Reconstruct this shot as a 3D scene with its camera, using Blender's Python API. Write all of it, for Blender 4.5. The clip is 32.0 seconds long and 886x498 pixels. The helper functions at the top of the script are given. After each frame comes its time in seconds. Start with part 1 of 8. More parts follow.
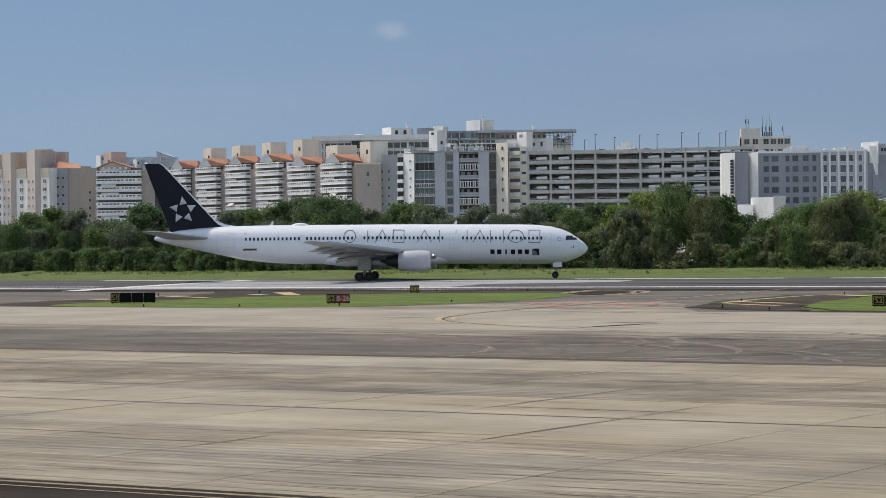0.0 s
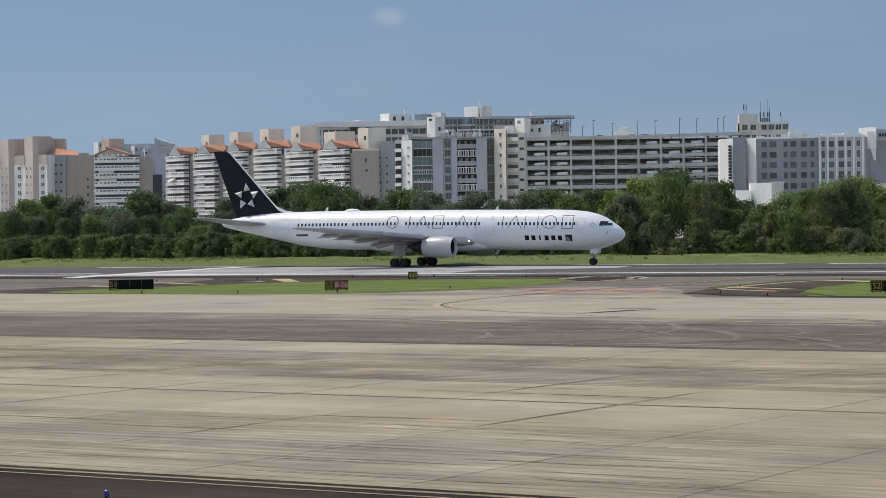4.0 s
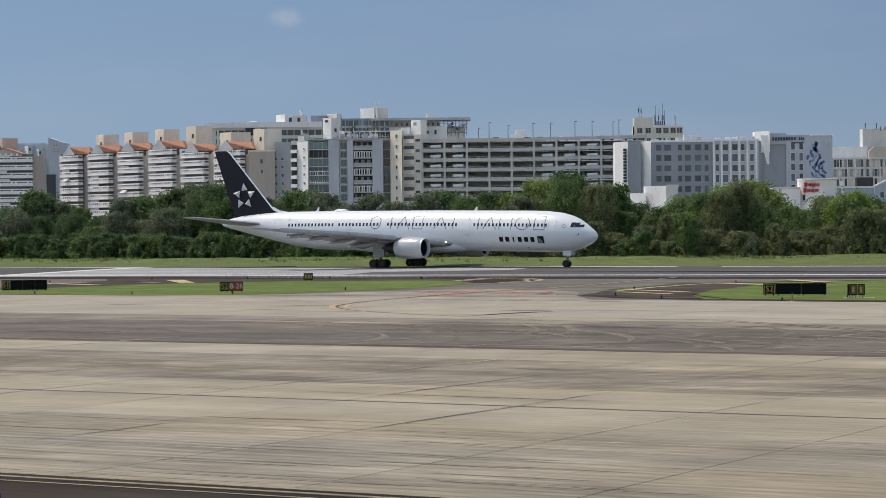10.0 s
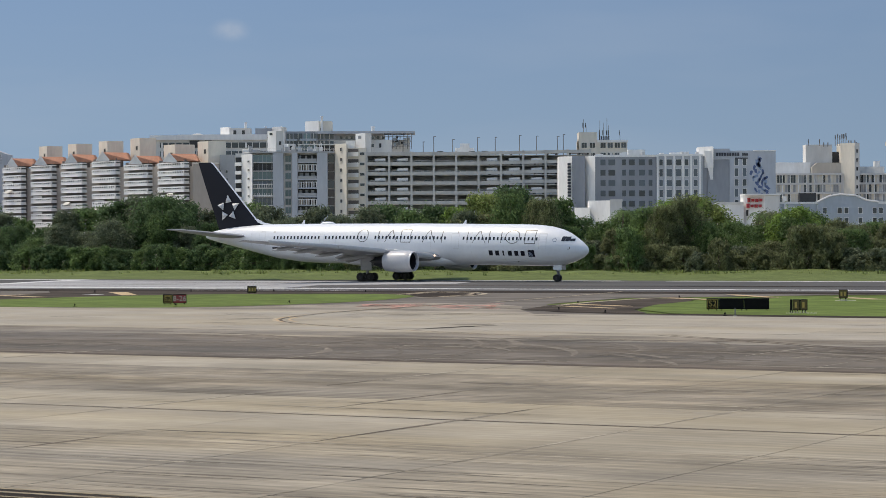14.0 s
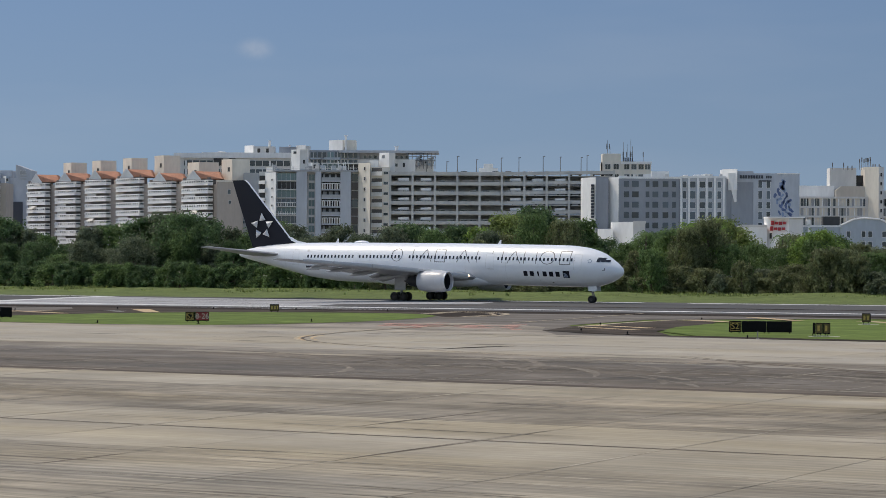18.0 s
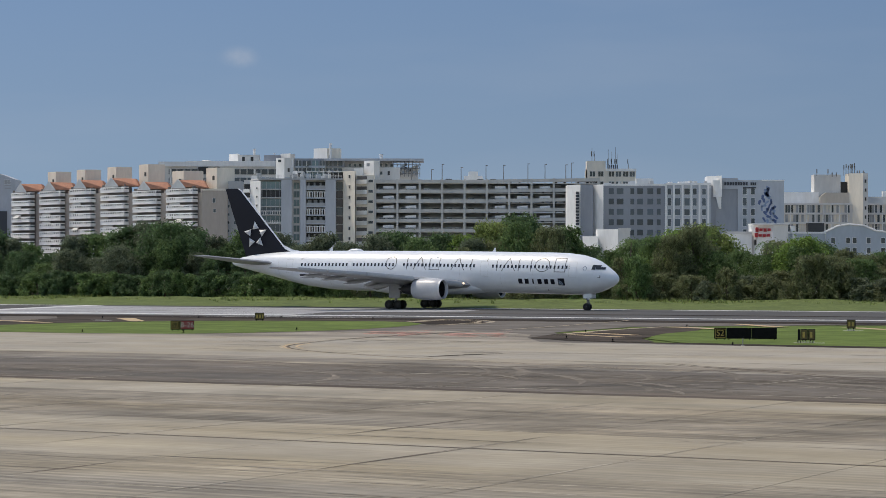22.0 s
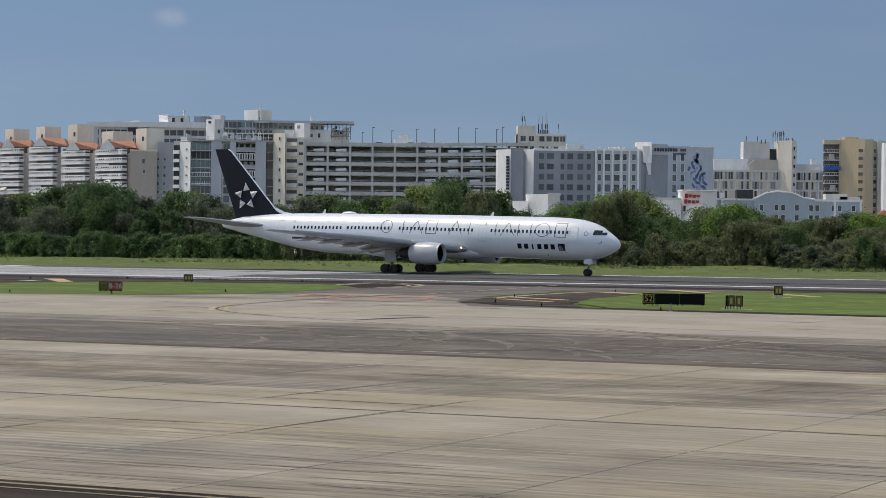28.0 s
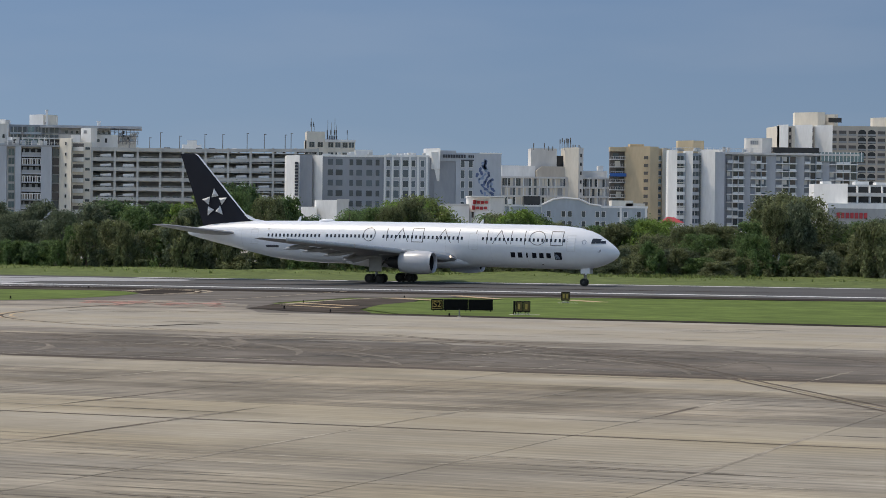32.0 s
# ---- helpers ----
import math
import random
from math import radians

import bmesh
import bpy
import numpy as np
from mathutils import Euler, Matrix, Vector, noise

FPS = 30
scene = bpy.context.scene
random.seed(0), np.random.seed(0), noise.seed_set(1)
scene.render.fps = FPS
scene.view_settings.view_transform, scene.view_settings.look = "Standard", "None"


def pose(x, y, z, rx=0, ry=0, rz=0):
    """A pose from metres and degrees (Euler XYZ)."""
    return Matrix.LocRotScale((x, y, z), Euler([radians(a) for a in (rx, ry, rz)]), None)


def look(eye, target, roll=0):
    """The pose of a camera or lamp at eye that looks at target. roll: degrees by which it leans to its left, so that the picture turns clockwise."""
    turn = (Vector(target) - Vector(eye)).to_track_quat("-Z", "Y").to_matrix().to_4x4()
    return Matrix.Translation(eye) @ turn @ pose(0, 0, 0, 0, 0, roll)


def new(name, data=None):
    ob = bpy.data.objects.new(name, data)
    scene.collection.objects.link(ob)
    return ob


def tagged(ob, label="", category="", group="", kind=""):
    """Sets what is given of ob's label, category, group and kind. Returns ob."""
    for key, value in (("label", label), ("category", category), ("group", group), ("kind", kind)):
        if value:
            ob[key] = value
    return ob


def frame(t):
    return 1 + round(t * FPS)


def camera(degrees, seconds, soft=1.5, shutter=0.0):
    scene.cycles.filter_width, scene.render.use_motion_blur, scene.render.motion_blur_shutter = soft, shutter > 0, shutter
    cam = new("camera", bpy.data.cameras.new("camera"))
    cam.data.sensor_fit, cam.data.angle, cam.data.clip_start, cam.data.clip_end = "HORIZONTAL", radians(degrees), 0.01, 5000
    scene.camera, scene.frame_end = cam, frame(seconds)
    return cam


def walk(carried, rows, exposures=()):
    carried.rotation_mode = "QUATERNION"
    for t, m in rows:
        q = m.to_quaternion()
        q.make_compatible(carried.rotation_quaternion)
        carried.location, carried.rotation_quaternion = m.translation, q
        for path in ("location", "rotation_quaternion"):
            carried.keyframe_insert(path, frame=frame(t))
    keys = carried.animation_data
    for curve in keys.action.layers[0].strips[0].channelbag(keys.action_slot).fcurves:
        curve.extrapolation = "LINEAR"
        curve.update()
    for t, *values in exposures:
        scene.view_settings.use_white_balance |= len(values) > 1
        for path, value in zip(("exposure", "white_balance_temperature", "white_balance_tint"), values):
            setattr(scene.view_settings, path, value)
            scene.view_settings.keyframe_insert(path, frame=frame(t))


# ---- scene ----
cam = camera(21.14, 32.0, soft=0.85)

# ---------------------------------------------------------------- camera
EYE = Vector((0, 0, 5.8))


def aim(yaw, pitch, lean):
    """Camera pose at EYE: degrees to the right, upwards, and of lean."""
    y, p = radians(yaw), radians(pitch)
    way = Vector((math.sin(y) * math.cos(p), math.cos(y) * math.cos(p), math.sin(p)))
    return look(EYE, EYE + way * 100, -lean)


PATH = [(0, -3.63, -0.28, 0.68), (0.5, -3.75, -0.48, 0.69), (1, -3.88, -0.37, 0.51), (1.5, -3.87, -0.53, 0.51), (2, -3.87, -0.49, 0.56), (2.5, -3.85, -0.55, 0.77), (3, -3.82, -0.59, 0.78), (3.5, -3.74, -0.59, 0.72), (5.5, -3.06, -0.73, 1.17), (6, -3.25, -0.55, 0.75), (6.5, -3.22, -0.45, 0.41), (7, -3.14, -0.38, 0.26), (7.5, -3.09, -0.34, 0.15), (8, -2.91, -0.35, 0.10), (8.5, -2.55, -0.35, 0.07), (9, -2.14, -0.39, 0.06), (9.5, -1.50, -0.48, 0.22), (10, -1.07, -0.60, 0.53), (10.5, -0.88, -0.75, 0.69), (11, -0.75, -0.86, 1.00), (11.5, -0.55, -0.99, 1.22), (12, -0.24, -1.08, 1.34), (12.5, -0.09, -1.18, 1.37), (13, -0.00, -0.90, 0.95), (13.5, 0.11, -0.62, 0.59), (14, 0.28, -0.28, 0.25), (14.5, 0.55, 0.12, -0.13), (15, 0.89, 0.41, -0.40), (15.5, 1.25, 0.27, -0.43), (17.5, 0.33, 0.03, -0.45), (18, -0.27, 0.20, -0.29), (18.5, -0.74, -0.68, -0.34), (19, -0.99, -0.61, -0.24), (19.5, -0.97, -0.25, -0.14), (20, -0.77, 0.49, 0.03), (20.5, -0.53, 0.63, 0.16), (21, -0.31, 0.58, 0.13), (21.5, -0.11, 0.51, -0.01), (22, 0.09, 0.39, -0.08), (22.5, 0.30, 0.26, -0.04), (23, 0.40, -0.09, -0.15), (23.5, 0.43, -0.08, -0.28), (24, 0.49, -0.18, -0.40), (24.5, 0.55, -0.75, -0.35), (25, 0.70, -1.30, -0.31), (25.5, 0.81, -1.22, -0.40), (27.5, 1.29, -0.74, -0.58), (28, 1.79, -0.48, -0.61), (28.5, 2.37, -0.44, -0.50), (29, 2.94, -0.38, -0.47), (29.5, 3.71, -0.27, -0.39), (30, 4.14, -0.71, -0.37), (30.5, 4.50, -0.83, -0.50), (31, 4.81, -0.63, -0.59), (31.5, 5.38, -0.41, -0.59), (32, 6.88, -0.28, -0.64)]
walk(cam, [(t, aim(a, b, c)) for t, a, b, c in PATH],
     exposures=[(0, 0.0, 7250, 10), (14.2, 0.0, 7250, 10), (15.0, -0.17, 7030, 10), (21, -0.16, 7040, 10), (24, -0.16, 7080, 10), (32, -0.16, 7050, 10)])

# ---------------------------------------------------------------- light
SUN_TURN, SUN_UP = -66, 60.5          # degrees from +y (negative: to -x), elevation
world = bpy.data.worlds.new("world")
scene.world = world
world.use_nodes = True
wn = world.node_tree.nodes
sky = wn.new("ShaderNodeTexSky")
sky.sky_type, sky.sun_disc = "NISHITA", False
sky.sun_elevation, sky.sun_rotation = radians(SUN_UP), radians(SUN_TURN)
sky.air_density, sky.dust_density, sky.ozone_density = 1.0, 1.0, 1.0
wn["Background"].inputs["Strength"].default_value = 0.17
world.node_tree.links.new(sky.outputs["Color"], wn["Background"].inputs["Color"])
sun = new("sun", bpy.data.lights.new("sun", "SUN"))
sun.data.energy, sun.data.angle, sun.data.color = 2.8, radians(0.5), (1.0, 0.93, 0.82)
a, b = radians(SUN_TURN), radians(SUN_UP)
sun.matrix_world = look((0, 0, 0), (-math.sin(a) * math.cos(b), -math.cos(a) * math.cos(b), -math.sin(b)))


# ---------------------------------------------------------------- materials
def mat(name, col, rough=0.6, metal=0.0, big=0.0, big_size=5.0, fine=0.0, fine_size=0.3, bump=0.0, vary=0.0,
        stretch=(1, 1, 1), emit=0.0, spec=0.5, turn=0.0, world=True, blotch=0.0, blotch_size=3.0):
    """Principled material with two scales of value noise in world metres, bump, and a per-object or per-island change of value."""
    m = bpy.data.materials.new(name)
    m.use_nodes = True
    nt = m.node_tree
    n, l = nt.nodes, nt.links
    p = n["Principled BSDF"]
    p.inputs["Roughness"].default_value, p.inputs["Metallic"].default_value = rough, metal
    p.inputs["Specular IOR Level"].default_value = spec
    base = n.new("ShaderNodeRGB")
    base.outputs[0].default_value = (*col, 1)
    out = base.outputs[0]
    geo = n.new("ShaderNodeNewGeometry")
    mp = n.new("ShaderNodeMapping")
    mp.inputs["Scale"].default_value = stretch
    rot = n.new("ShaderNodeVectorRotate")
    rot.rotation_type = "Z_AXIS"
    rot.inputs["Angle"].default_value = radians(-turn)
    tc = n.new("ShaderNodeTexCoord")
    l.new(geo.outputs["Position"] if world else tc.outputs["Object"], rot.inputs["Vector"])
    l.new(rot.outputs[0], mp.inputs["Vector"])

    def scaled(col_out, fac_out, amount):
        """Multiply by 1 - amount .. 1 + amount."""
        mr = n.new("ShaderNodeMapRange")
        mr.inputs["From Min"].default_value, mr.inputs["From Max"].default_value = 0.25, 0.75
        mr.inputs["To Min"].default_value, mr.inputs["To Max"].default_value = 1 - amount, 1 + amount
        l.new(fac_out, mr.inputs["Value"])
        mx = n.new("ShaderNodeVectorMath")
        mx.operation = "SCALE"
        l.new(col_out, mx.inputs[0])
        l.new(mr.outputs[0], mx.inputs["Scale"])
        return mx.outputs[0]

    tex = None
    for amount, size, way in ((blotch, blotch_size, rot), (big, big_size, mp), (fine, fine_size, mp)):
        if amount:
            tex = n.new("ShaderNodeTexNoise")
            tex.inputs["Scale"].default_value = 1 / size
            tex.inputs["Detail"].default_value = 5
            l.new(way.outputs[0], tex.inputs["Vector"])
            out = scaled(out, tex.outputs["Fac"], amount)
    if vary:
        info = n.new("ShaderNodeObjectInfo")
        add = n.new("ShaderNodeMath")
        add.operation = "ADD"
        l.new(info.outputs["Random"], add.inputs[0])
        l.new(geo.outputs["Random Per Island"], add.inputs[1])
        half = n.new("ShaderNodeMath")
        half.operation = "FRACT"
        l.new(add.outputs[0], half.inputs[0])
        sq = n.new("ShaderNodeMapRange")
        sq.inputs["To Min"].default_value, sq.inputs["To Max"].default_value = 0.25, 0.75
        l.new(half.outputs[0], sq.inputs["Value"])
        out = scaled(out, sq.outputs[0], vary)
    l.new(out, p.inputs["Base Color"])
    if bump and tex:
        bp = n.new("ShaderNodeBump")
        bp.inputs["Strength"].default_value = bump
        bp.inputs["Distance"].default_value = 0.05
        l.new(tex.outputs["Fac"], bp.inputs["Height"])
        l.new(bp.outputs[0], p.inputs["Normal"])
    if emit:
        l.new(out, p.inputs["Emission Color"])
        p.inputs["Emission Strength"].default_value = emit
    return m


# ---------------------------------------------------------------- building blocks
def part(name, bm, material, parent=None, label=""):
    """One mesh object from a bmesh in world metres; under a parent it is stored relative to the parent's place."""
    me = bpy.data.meshes.new(name)
    if parent is not None:
        bmesh.ops.translate(bm, verts=bm.verts, vec=-place_of(parent))
    bm.to_mesh(me)
    bm.free()
    for m in material if isinstance(material, (list, tuple)) else (material,):
        me.materials.append(m)
    ob = new(name, me)
    ob.parent = parent
    if label:
        tagged(ob, label)
    return ob


def place_of(ob):
    v = Vector((0, 0, 0))
    while ob is not None:
        v += ob.location
        ob = ob.parent
    return v


def thing(name, at, label, category, group="", kind=""):
    ob = new(name)
    ob.location = at
    ob.empty_display_size = 0.5
    return tagged(ob, label, category, group, kind)


def box(bm, x0, x1, y0, y1, z0, z1, m=0, shear=0.0):
    """Axis-aligned box; shear lifts its top by that much per metre of x."""
    v = [bm.verts.new((x, y, z)) for z in (z0, z1) for y in (y0, y1) for x in (x0, x1)]
    if shear:
        for w in v[4:]:
            w.co.z += (w.co.x - x0) * shear
    for q in ((0, 2, 3, 1), (4, 5, 7, 6), (0, 1, 5, 4), (2, 6, 7, 3), (0, 4, 6, 2), (1, 3, 7, 5)):
        bm.faces.new([v[i] for i in q]).material_index = m
    return v


def boxes(name, material, parent, *dims, label=""):
    bm = bmesh.new()
    for d in dims:
        box(bm, *d)
    return part(name, bm, material, parent, label)


def tube(bm, p0, p1, r0, r1, sides=8, m=0):
    p0, p1 = Vector(p0), Vector(p1)
    q = (p1 - p0).to_track_quat("Z", "Y")
    rings = []
    for p, r in ((p0, r0), (p1, r1)):
        rings.append([bm.verts.new(p + q @ Vector((r * math.cos(k * math.tau / sides), r * math.sin(k * math.tau / sides), 0))) for k in range(sides)])
    for k in range(sides):
        bm.faces.new((rings[0][k], rings[0][(k + 1) % sides], rings[1][(k + 1) % sides], rings[1][k])).material_index = m
    bm.faces.new(rings[0][::-1]).material_index = m
    bm.faces.new(rings[1]).material_index = m


SHARED = {}


def shared(key, make, mats):
    """A mesh that alike pieces share."""
    if key not in SHARED:
        bm = bmesh.new()
        make(bm)
        me = bpy.data.meshes.new(str(key[0]))
        bm.to_mesh(me)
        bm.free()
        for m in mats:
            me.materials.append(m)
        SHARED[key] = me
    return SHARED[key]


def piece(name, me, parent, at):
    ob = new(name, me)
    ob.parent = parent
    ob.location = Vector(at) - (place_of(parent) if parent is not None else Vector((0, 0, 0)))
    return ob


# runway axes: s runs along the runway (to the right), n away from the viewer
HEADING = -28.71          # degrees
ES = Vector((math.cos(radians(HEADING)), math.sin(radians(HEADING)), 0))
EN = Vector((-ES.y, ES.x, 0))


def g(s, n, z=0.0):
    return ES * s + EN * n + Vector((0, 0, z))

# ---------------------------------------------------------------- ground
ALONG = dict(turn=HEADING)
M_EARTH = mat("dusty_town_ground", (0.3, 0.28, 0.25), 0.95, big=0.2, big_size=40, fine=0.15, fine_size=3)
M_GRASS = mat("grass", (0.112, 0.155, 0.037), 0.9, spec=0.1, big=0.26, big_size=7, fine=0.26, fine_size=0.9, stretch=(0.6, 1, 1), bump=0.4, blotch=0.25, blotch_size=3, **ALONG)
M_VERGE = mat("rough_verge_grass", (0.115, 0.145, 0.048), 0.9, spec=0.1, big=0.22, big_size=6, fine=0.3, fine_size=0.6, bump=0.6, blotch=0.25, blotch_size=2)
M_TREESHADE = mat("tree_shade_ground", (0.05, 0.042, 0.03), 0.95, spec=0.05, big=0.3, big_size=3, fine=0.3, fine_size=0.4)
M_ASPH = mat("runway_asphalt", (0.092, 0.089, 0.087), 0.9, spec=0.12, big=0.25, big_size=5, fine=0.15, fine_size=0.7, stretch=(0.05, 1, 1), blotch=0.12, blotch_size=9, **ALONG)
M_LINK = mat("taxiway_asphalt", (0.15, 0.134, 0.116), 0.9, spec=0.12, big=0.25, big_size=5, fine=0.15, fine_size=0.6, stretch=(0.15, 1, 1), blotch=0.25, blotch_size=6, **ALONG)
M_DARK = mat("dark_asphalt", (0.044, 0.036, 0.03), 0.95, spec=0.04, big=0.35, big_size=3, blotch=0.35, blotch_size=5, fine=0.2, fine_size=0.4, stretch=(0.1, 1, 1), **ALONG)
M_FILLET = mat("brown_worn_asphalt", (0.072, 0.06, 0.05), 0.95, spec=0.04, big=0.3, big_size=3, fine=0.25, fine_size=0.5, stretch=(0.2, 1, 1), blotch=0.45, blotch_size=5, **ALONG)
M_PALE = mat("worn_pale_runway_surface", (0.34, 0.34, 0.345), 0.85, spec=0.2, big=0.3, big_size=2.2, fine=0.2, fine_size=0.6, stretch=(0.03, 1, 1), **ALONG)
M_WHITE = mat("white_marking", (0.6, 0.6, 0.58), 0.7, big=0.3, big_size=2, fine=0.2, fine_size=0.3)
M_YEL = mat("yellow_marking", (0.48, 0.34, 0.18), 0.7, big=0.25, big_size=2, fine=0.2, fine_size=0.3)
M_OCHRE = mat("faded_yellow_line", (0.4, 0.325, 0.225), 0.8, big=0.3, big_size=2, fine=0.2, fine_size=0.3)
M_THROAT = mat("stained_pale_concrete", (0.27, 0.24, 0.198), 0.9, spec=0.12, big=0.35, big_size=4, fine=0.2, fine_size=0.6, stretch=(0.12, 1, 1), blotch=0.35, blotch_size=7, **ALONG)
M_BED = mat("grey_joint_filler", (0.238, 0.206, 0.164), 0.9, spec=0.1, big=0.25, big_size=3, fine=0.2, fine_size=0.3)
M_RED = mat("faded_red_paint", (0.45, 0.235, 0.185), 0.85, big=0.35, big_size=1.5, fine=0.25, fine_size=0.4)
M_RUBBER = mat("tyre_mark", (0.125, 0.102, 0.08), 0.9, spec=0.1, big=0.35, big_size=2, fine=0.25, fine_size=0.3)
M_BAND = mat("brown_rubber_band", (0.105, 0.085, 0.07), 0.9, spec=0.08, big=0.3, big_size=3, fine=0.25, fine_size=0.4, stretch=(0.15, 1, 1), **ALONG)
M_TANLINE = mat("pale_worn_line", (0.3, 0.25, 0.17), 0.9, spec=0.1, big=0.3, big_size=2, fine=0.2, fine_size=0.3)
M_JOINT = mat("joint_filler", (0.15, 0.125, 0.1), 0.9, spec=0.1, big=0.25, big_size=3, fine=0.2, fine_size=0.3)


def laid(ob):
    ob.matrix_world = Matrix.Rotation(radians(HEADING), 4, "Z")
    return ob


def sheet(name, pts, z, material, label, kind="structure", cat="ground"):
    """A flat piece of ground from its outline in runway coordinates."""
    bm = bmesh.new()
    f = bm.faces.new([bm.verts.new((s, n, z)) for s, n in pts])
    f.normal_update()
    if f.normal.z < 0:
        f.normal_flip()
    return tagged(laid(part(name, bm, material)), label, cat, kind=kind)


def stripe(name, pts, width, z, material, label, cat="marking"):
    """A painted or worn line through points in runway coordinates; width one number or one for each point."""
    bm = bmesh.new()
    ws = width if isinstance(width, (list, tuple)) else [width] * len(pts)
    pts = [Vector(p) for p in pts]
    vs = []
    for k, p in enumerate(pts):
        d = (pts[min(k + 1, len(pts) - 1)] - pts[max(k - 1, 0)]).normalized()
        o = Vector((-d.y, d.x)) * ws[k] / 2
        vs.append((bm.verts.new((*(p - o), z)), bm.verts.new((*(p + o), z))))
    for (a, b), (c, d) in zip(vs, vs[1:]):
        bm.faces.new((a, c, d, b))
    return tagged(laid(part(name, bm, material)), label, cat, kind="structure")


def bent(pts, n=6):
    """A smooth line through the points."""
    pts = [Vector(p) for p in pts]
    out = []
    for k in range(len(pts) - 1):
        p0, p1, p2, p3 = pts[max(k - 1, 0)], pts[k], pts[k + 1], pts[min(k + 2, len(pts) - 1)]
        for i in range(n):
            t = i / n
            out.append(tuple(0.5 * (2 * p1 + (p2 - p0) * t + (2 * p0 - 5 * p1 + 4 * p2 - p3) * t * t + (3 * p1 - p0 - 3 * p2 + p3) * t ** 3)))
    return out + [tuple(pts[-1])]


def run_n(n, s):
    """The runway's own lines lie slightly askew to the apron."""
    return n + 0.14 * (s + 130)


def band(n0, n1, s0, s1):
    return [(s0, run_n(n0, s0)), (s1, run_n(n0, s1)), (s1, run_n(n1, s1)), (s0, run_n(n1, s0))]


bm = bmesh.new()
bm.faces.new([bm.verts.new((4600 * math.cos(k * math.tau / 48), 4600 * math.sin(k * math.tau / 48), -0.12)) for k in range(48)])
tagged(part("ground", bm, M_EARTH), "wide flat dusty town ground reaching the horizon", "ground", kind="structure")
sheet("grass_field", [(-900, 150), (500, 150), (500, 470), (-900, 470)], -0.06, M_GRASS, "mown green grass beside the runway", cat="grass")
sheet("runway", band(226, 287, -500, 300), 0.0, M_ASPH, "grey asphalt runway with rubber streaks", cat="runway")
sheet("runway_shoulder", band(218, 226, -500, 300), -0.004, M_DARK, "dark asphalt shoulder of the runway", cat="runway")
sheet("taxiway_link", [(-135, 150), (-60, 150), (-60, 164), (-73, 165), (-82, 172), (-90, 185), (-92, 206), (-78, 222), (-60, 230), (-190, 224), (-124, 215), (-110, 190), (-112, 170), (-130, 160)],
      -0.02, M_LINK, "worn asphalt taxiway joining apron and runway", cat="taxiway")
sheet("taxiway_link_west", [(-300, 150), (-140, 150), (-143, 163), (-153, 172), (-158, 190), (-160, 222), (-300, 222)], -0.024, M_LINK,
      "worn asphalt taxiway at the end of the grass island", cat="taxiway")
sheet("near_taxiway", [(-300, -60), (200, -60), (200, 42.2), (-300, 42.2)], 0.006, M_DARK, "dark asphalt taxiway along the apron", cat="taxiway")
sheet("apron_bed", [(-300, 40), (200, 40), (200, 160.6), (-300, 160.6)], -0.012, M_BED, "dark joint filler under the concrete slabs", cat="apron")
sheet("island_edge", [(-84.5, 169.8), (-79.3, 165.3), (-74.1, 163.5), (-63, 161.6), (60, 161.6), (60, 164.8), (-73, 165)], -0.008, M_DARK, "dark asphalt strip beside the grass", cat="apron")
sheet("island_edge_west", [(-175, 160.6), (-108, 160.6), (-111, 163.5), (-175, 162.4)], -0.008, M_DARK, "dark asphalt strip beside the grass", cat="apron")
sheet("throat_concrete", [(-140, 160.4), (-79, 160.4), (-85, 170), (-89, 178.5), (-94, 183), (-99, 184.7), (-103.4, 184.6), (-105.5, 181.2), (-108, 176), (-110.5, 169), (-115, 164.8), (-124, 162)], -0.005, M_THROAT, "stained pale concrete at the taxiway mouth", cat="taxiway")
sheet("grass_island", bent([(-148, 166), (-148.5, 173), (-146.6, 180), (-146, 188), (-144.4, 195), (-140, 203.6), (-133, 208.6), (-126, 211.6), (-119, 210.5), (-114, 204.6), (-110.6, 193), (-109.6, 183), (-111, 173.5), (-114.6, 165.8), (-121, 162.8), (-134, 161.8), (-144, 162.6), (-148, 166)], 3)[:-1],
      -0.002, M_GRASS, "grass island between two taxiways", cat="grass")
sheet("island_shoulder", [(-156, 164), (-158, 176), (-156.5, 190), (-160, 206), (-170, 218.6), (-118, 218.6), (-118, 209), (-130, 204), (-140, 190), (-140, 164)], -0.01, M_FILLET, "dark brown asphalt shoulder round the grass", cat="taxiway")
sheet("grass_island_east", bent([(-76, 173), (-80, 185), (-81.5, 197), (-78, 208), (-71, 215), (-60, 222)], 4) + [(-47, 230.5), (60, 246), (60, 164.6), (-62, 164.6), (-70, 165.6)],
      -0.002, M_GRASS, "grass island beside the taxiway and runway", cat="grass")
sheet("throat_patch", [(-84.6, 169), (-88.2, 182), (-89.2, 206), (-84, 204), (-81.6, 197), (-80.2, 186), (-76.4, 173), (-72, 165.4), (-78, 166)], 0.001, M_FILLET, "dark asphalt fillet at the taxiway mouth", cat="taxiway")
sheet("throat_patch_west", [(-119.2, 211), (-120.4, 221), (-114.6, 218.6), (-111.2, 213), (-110.2, 204), (-112.4, 203)], 0.001, M_DARK, "dark asphalt fillet at the taxiway mouth", cat="taxiway")
sheet("pale_surface", [(-188, 219), (-147.5, 232.5), (-152, 249), (-159, 274), (-206, 268)], 0.004, M_PALE, "pale worn surface at the runway end", cat="runway")
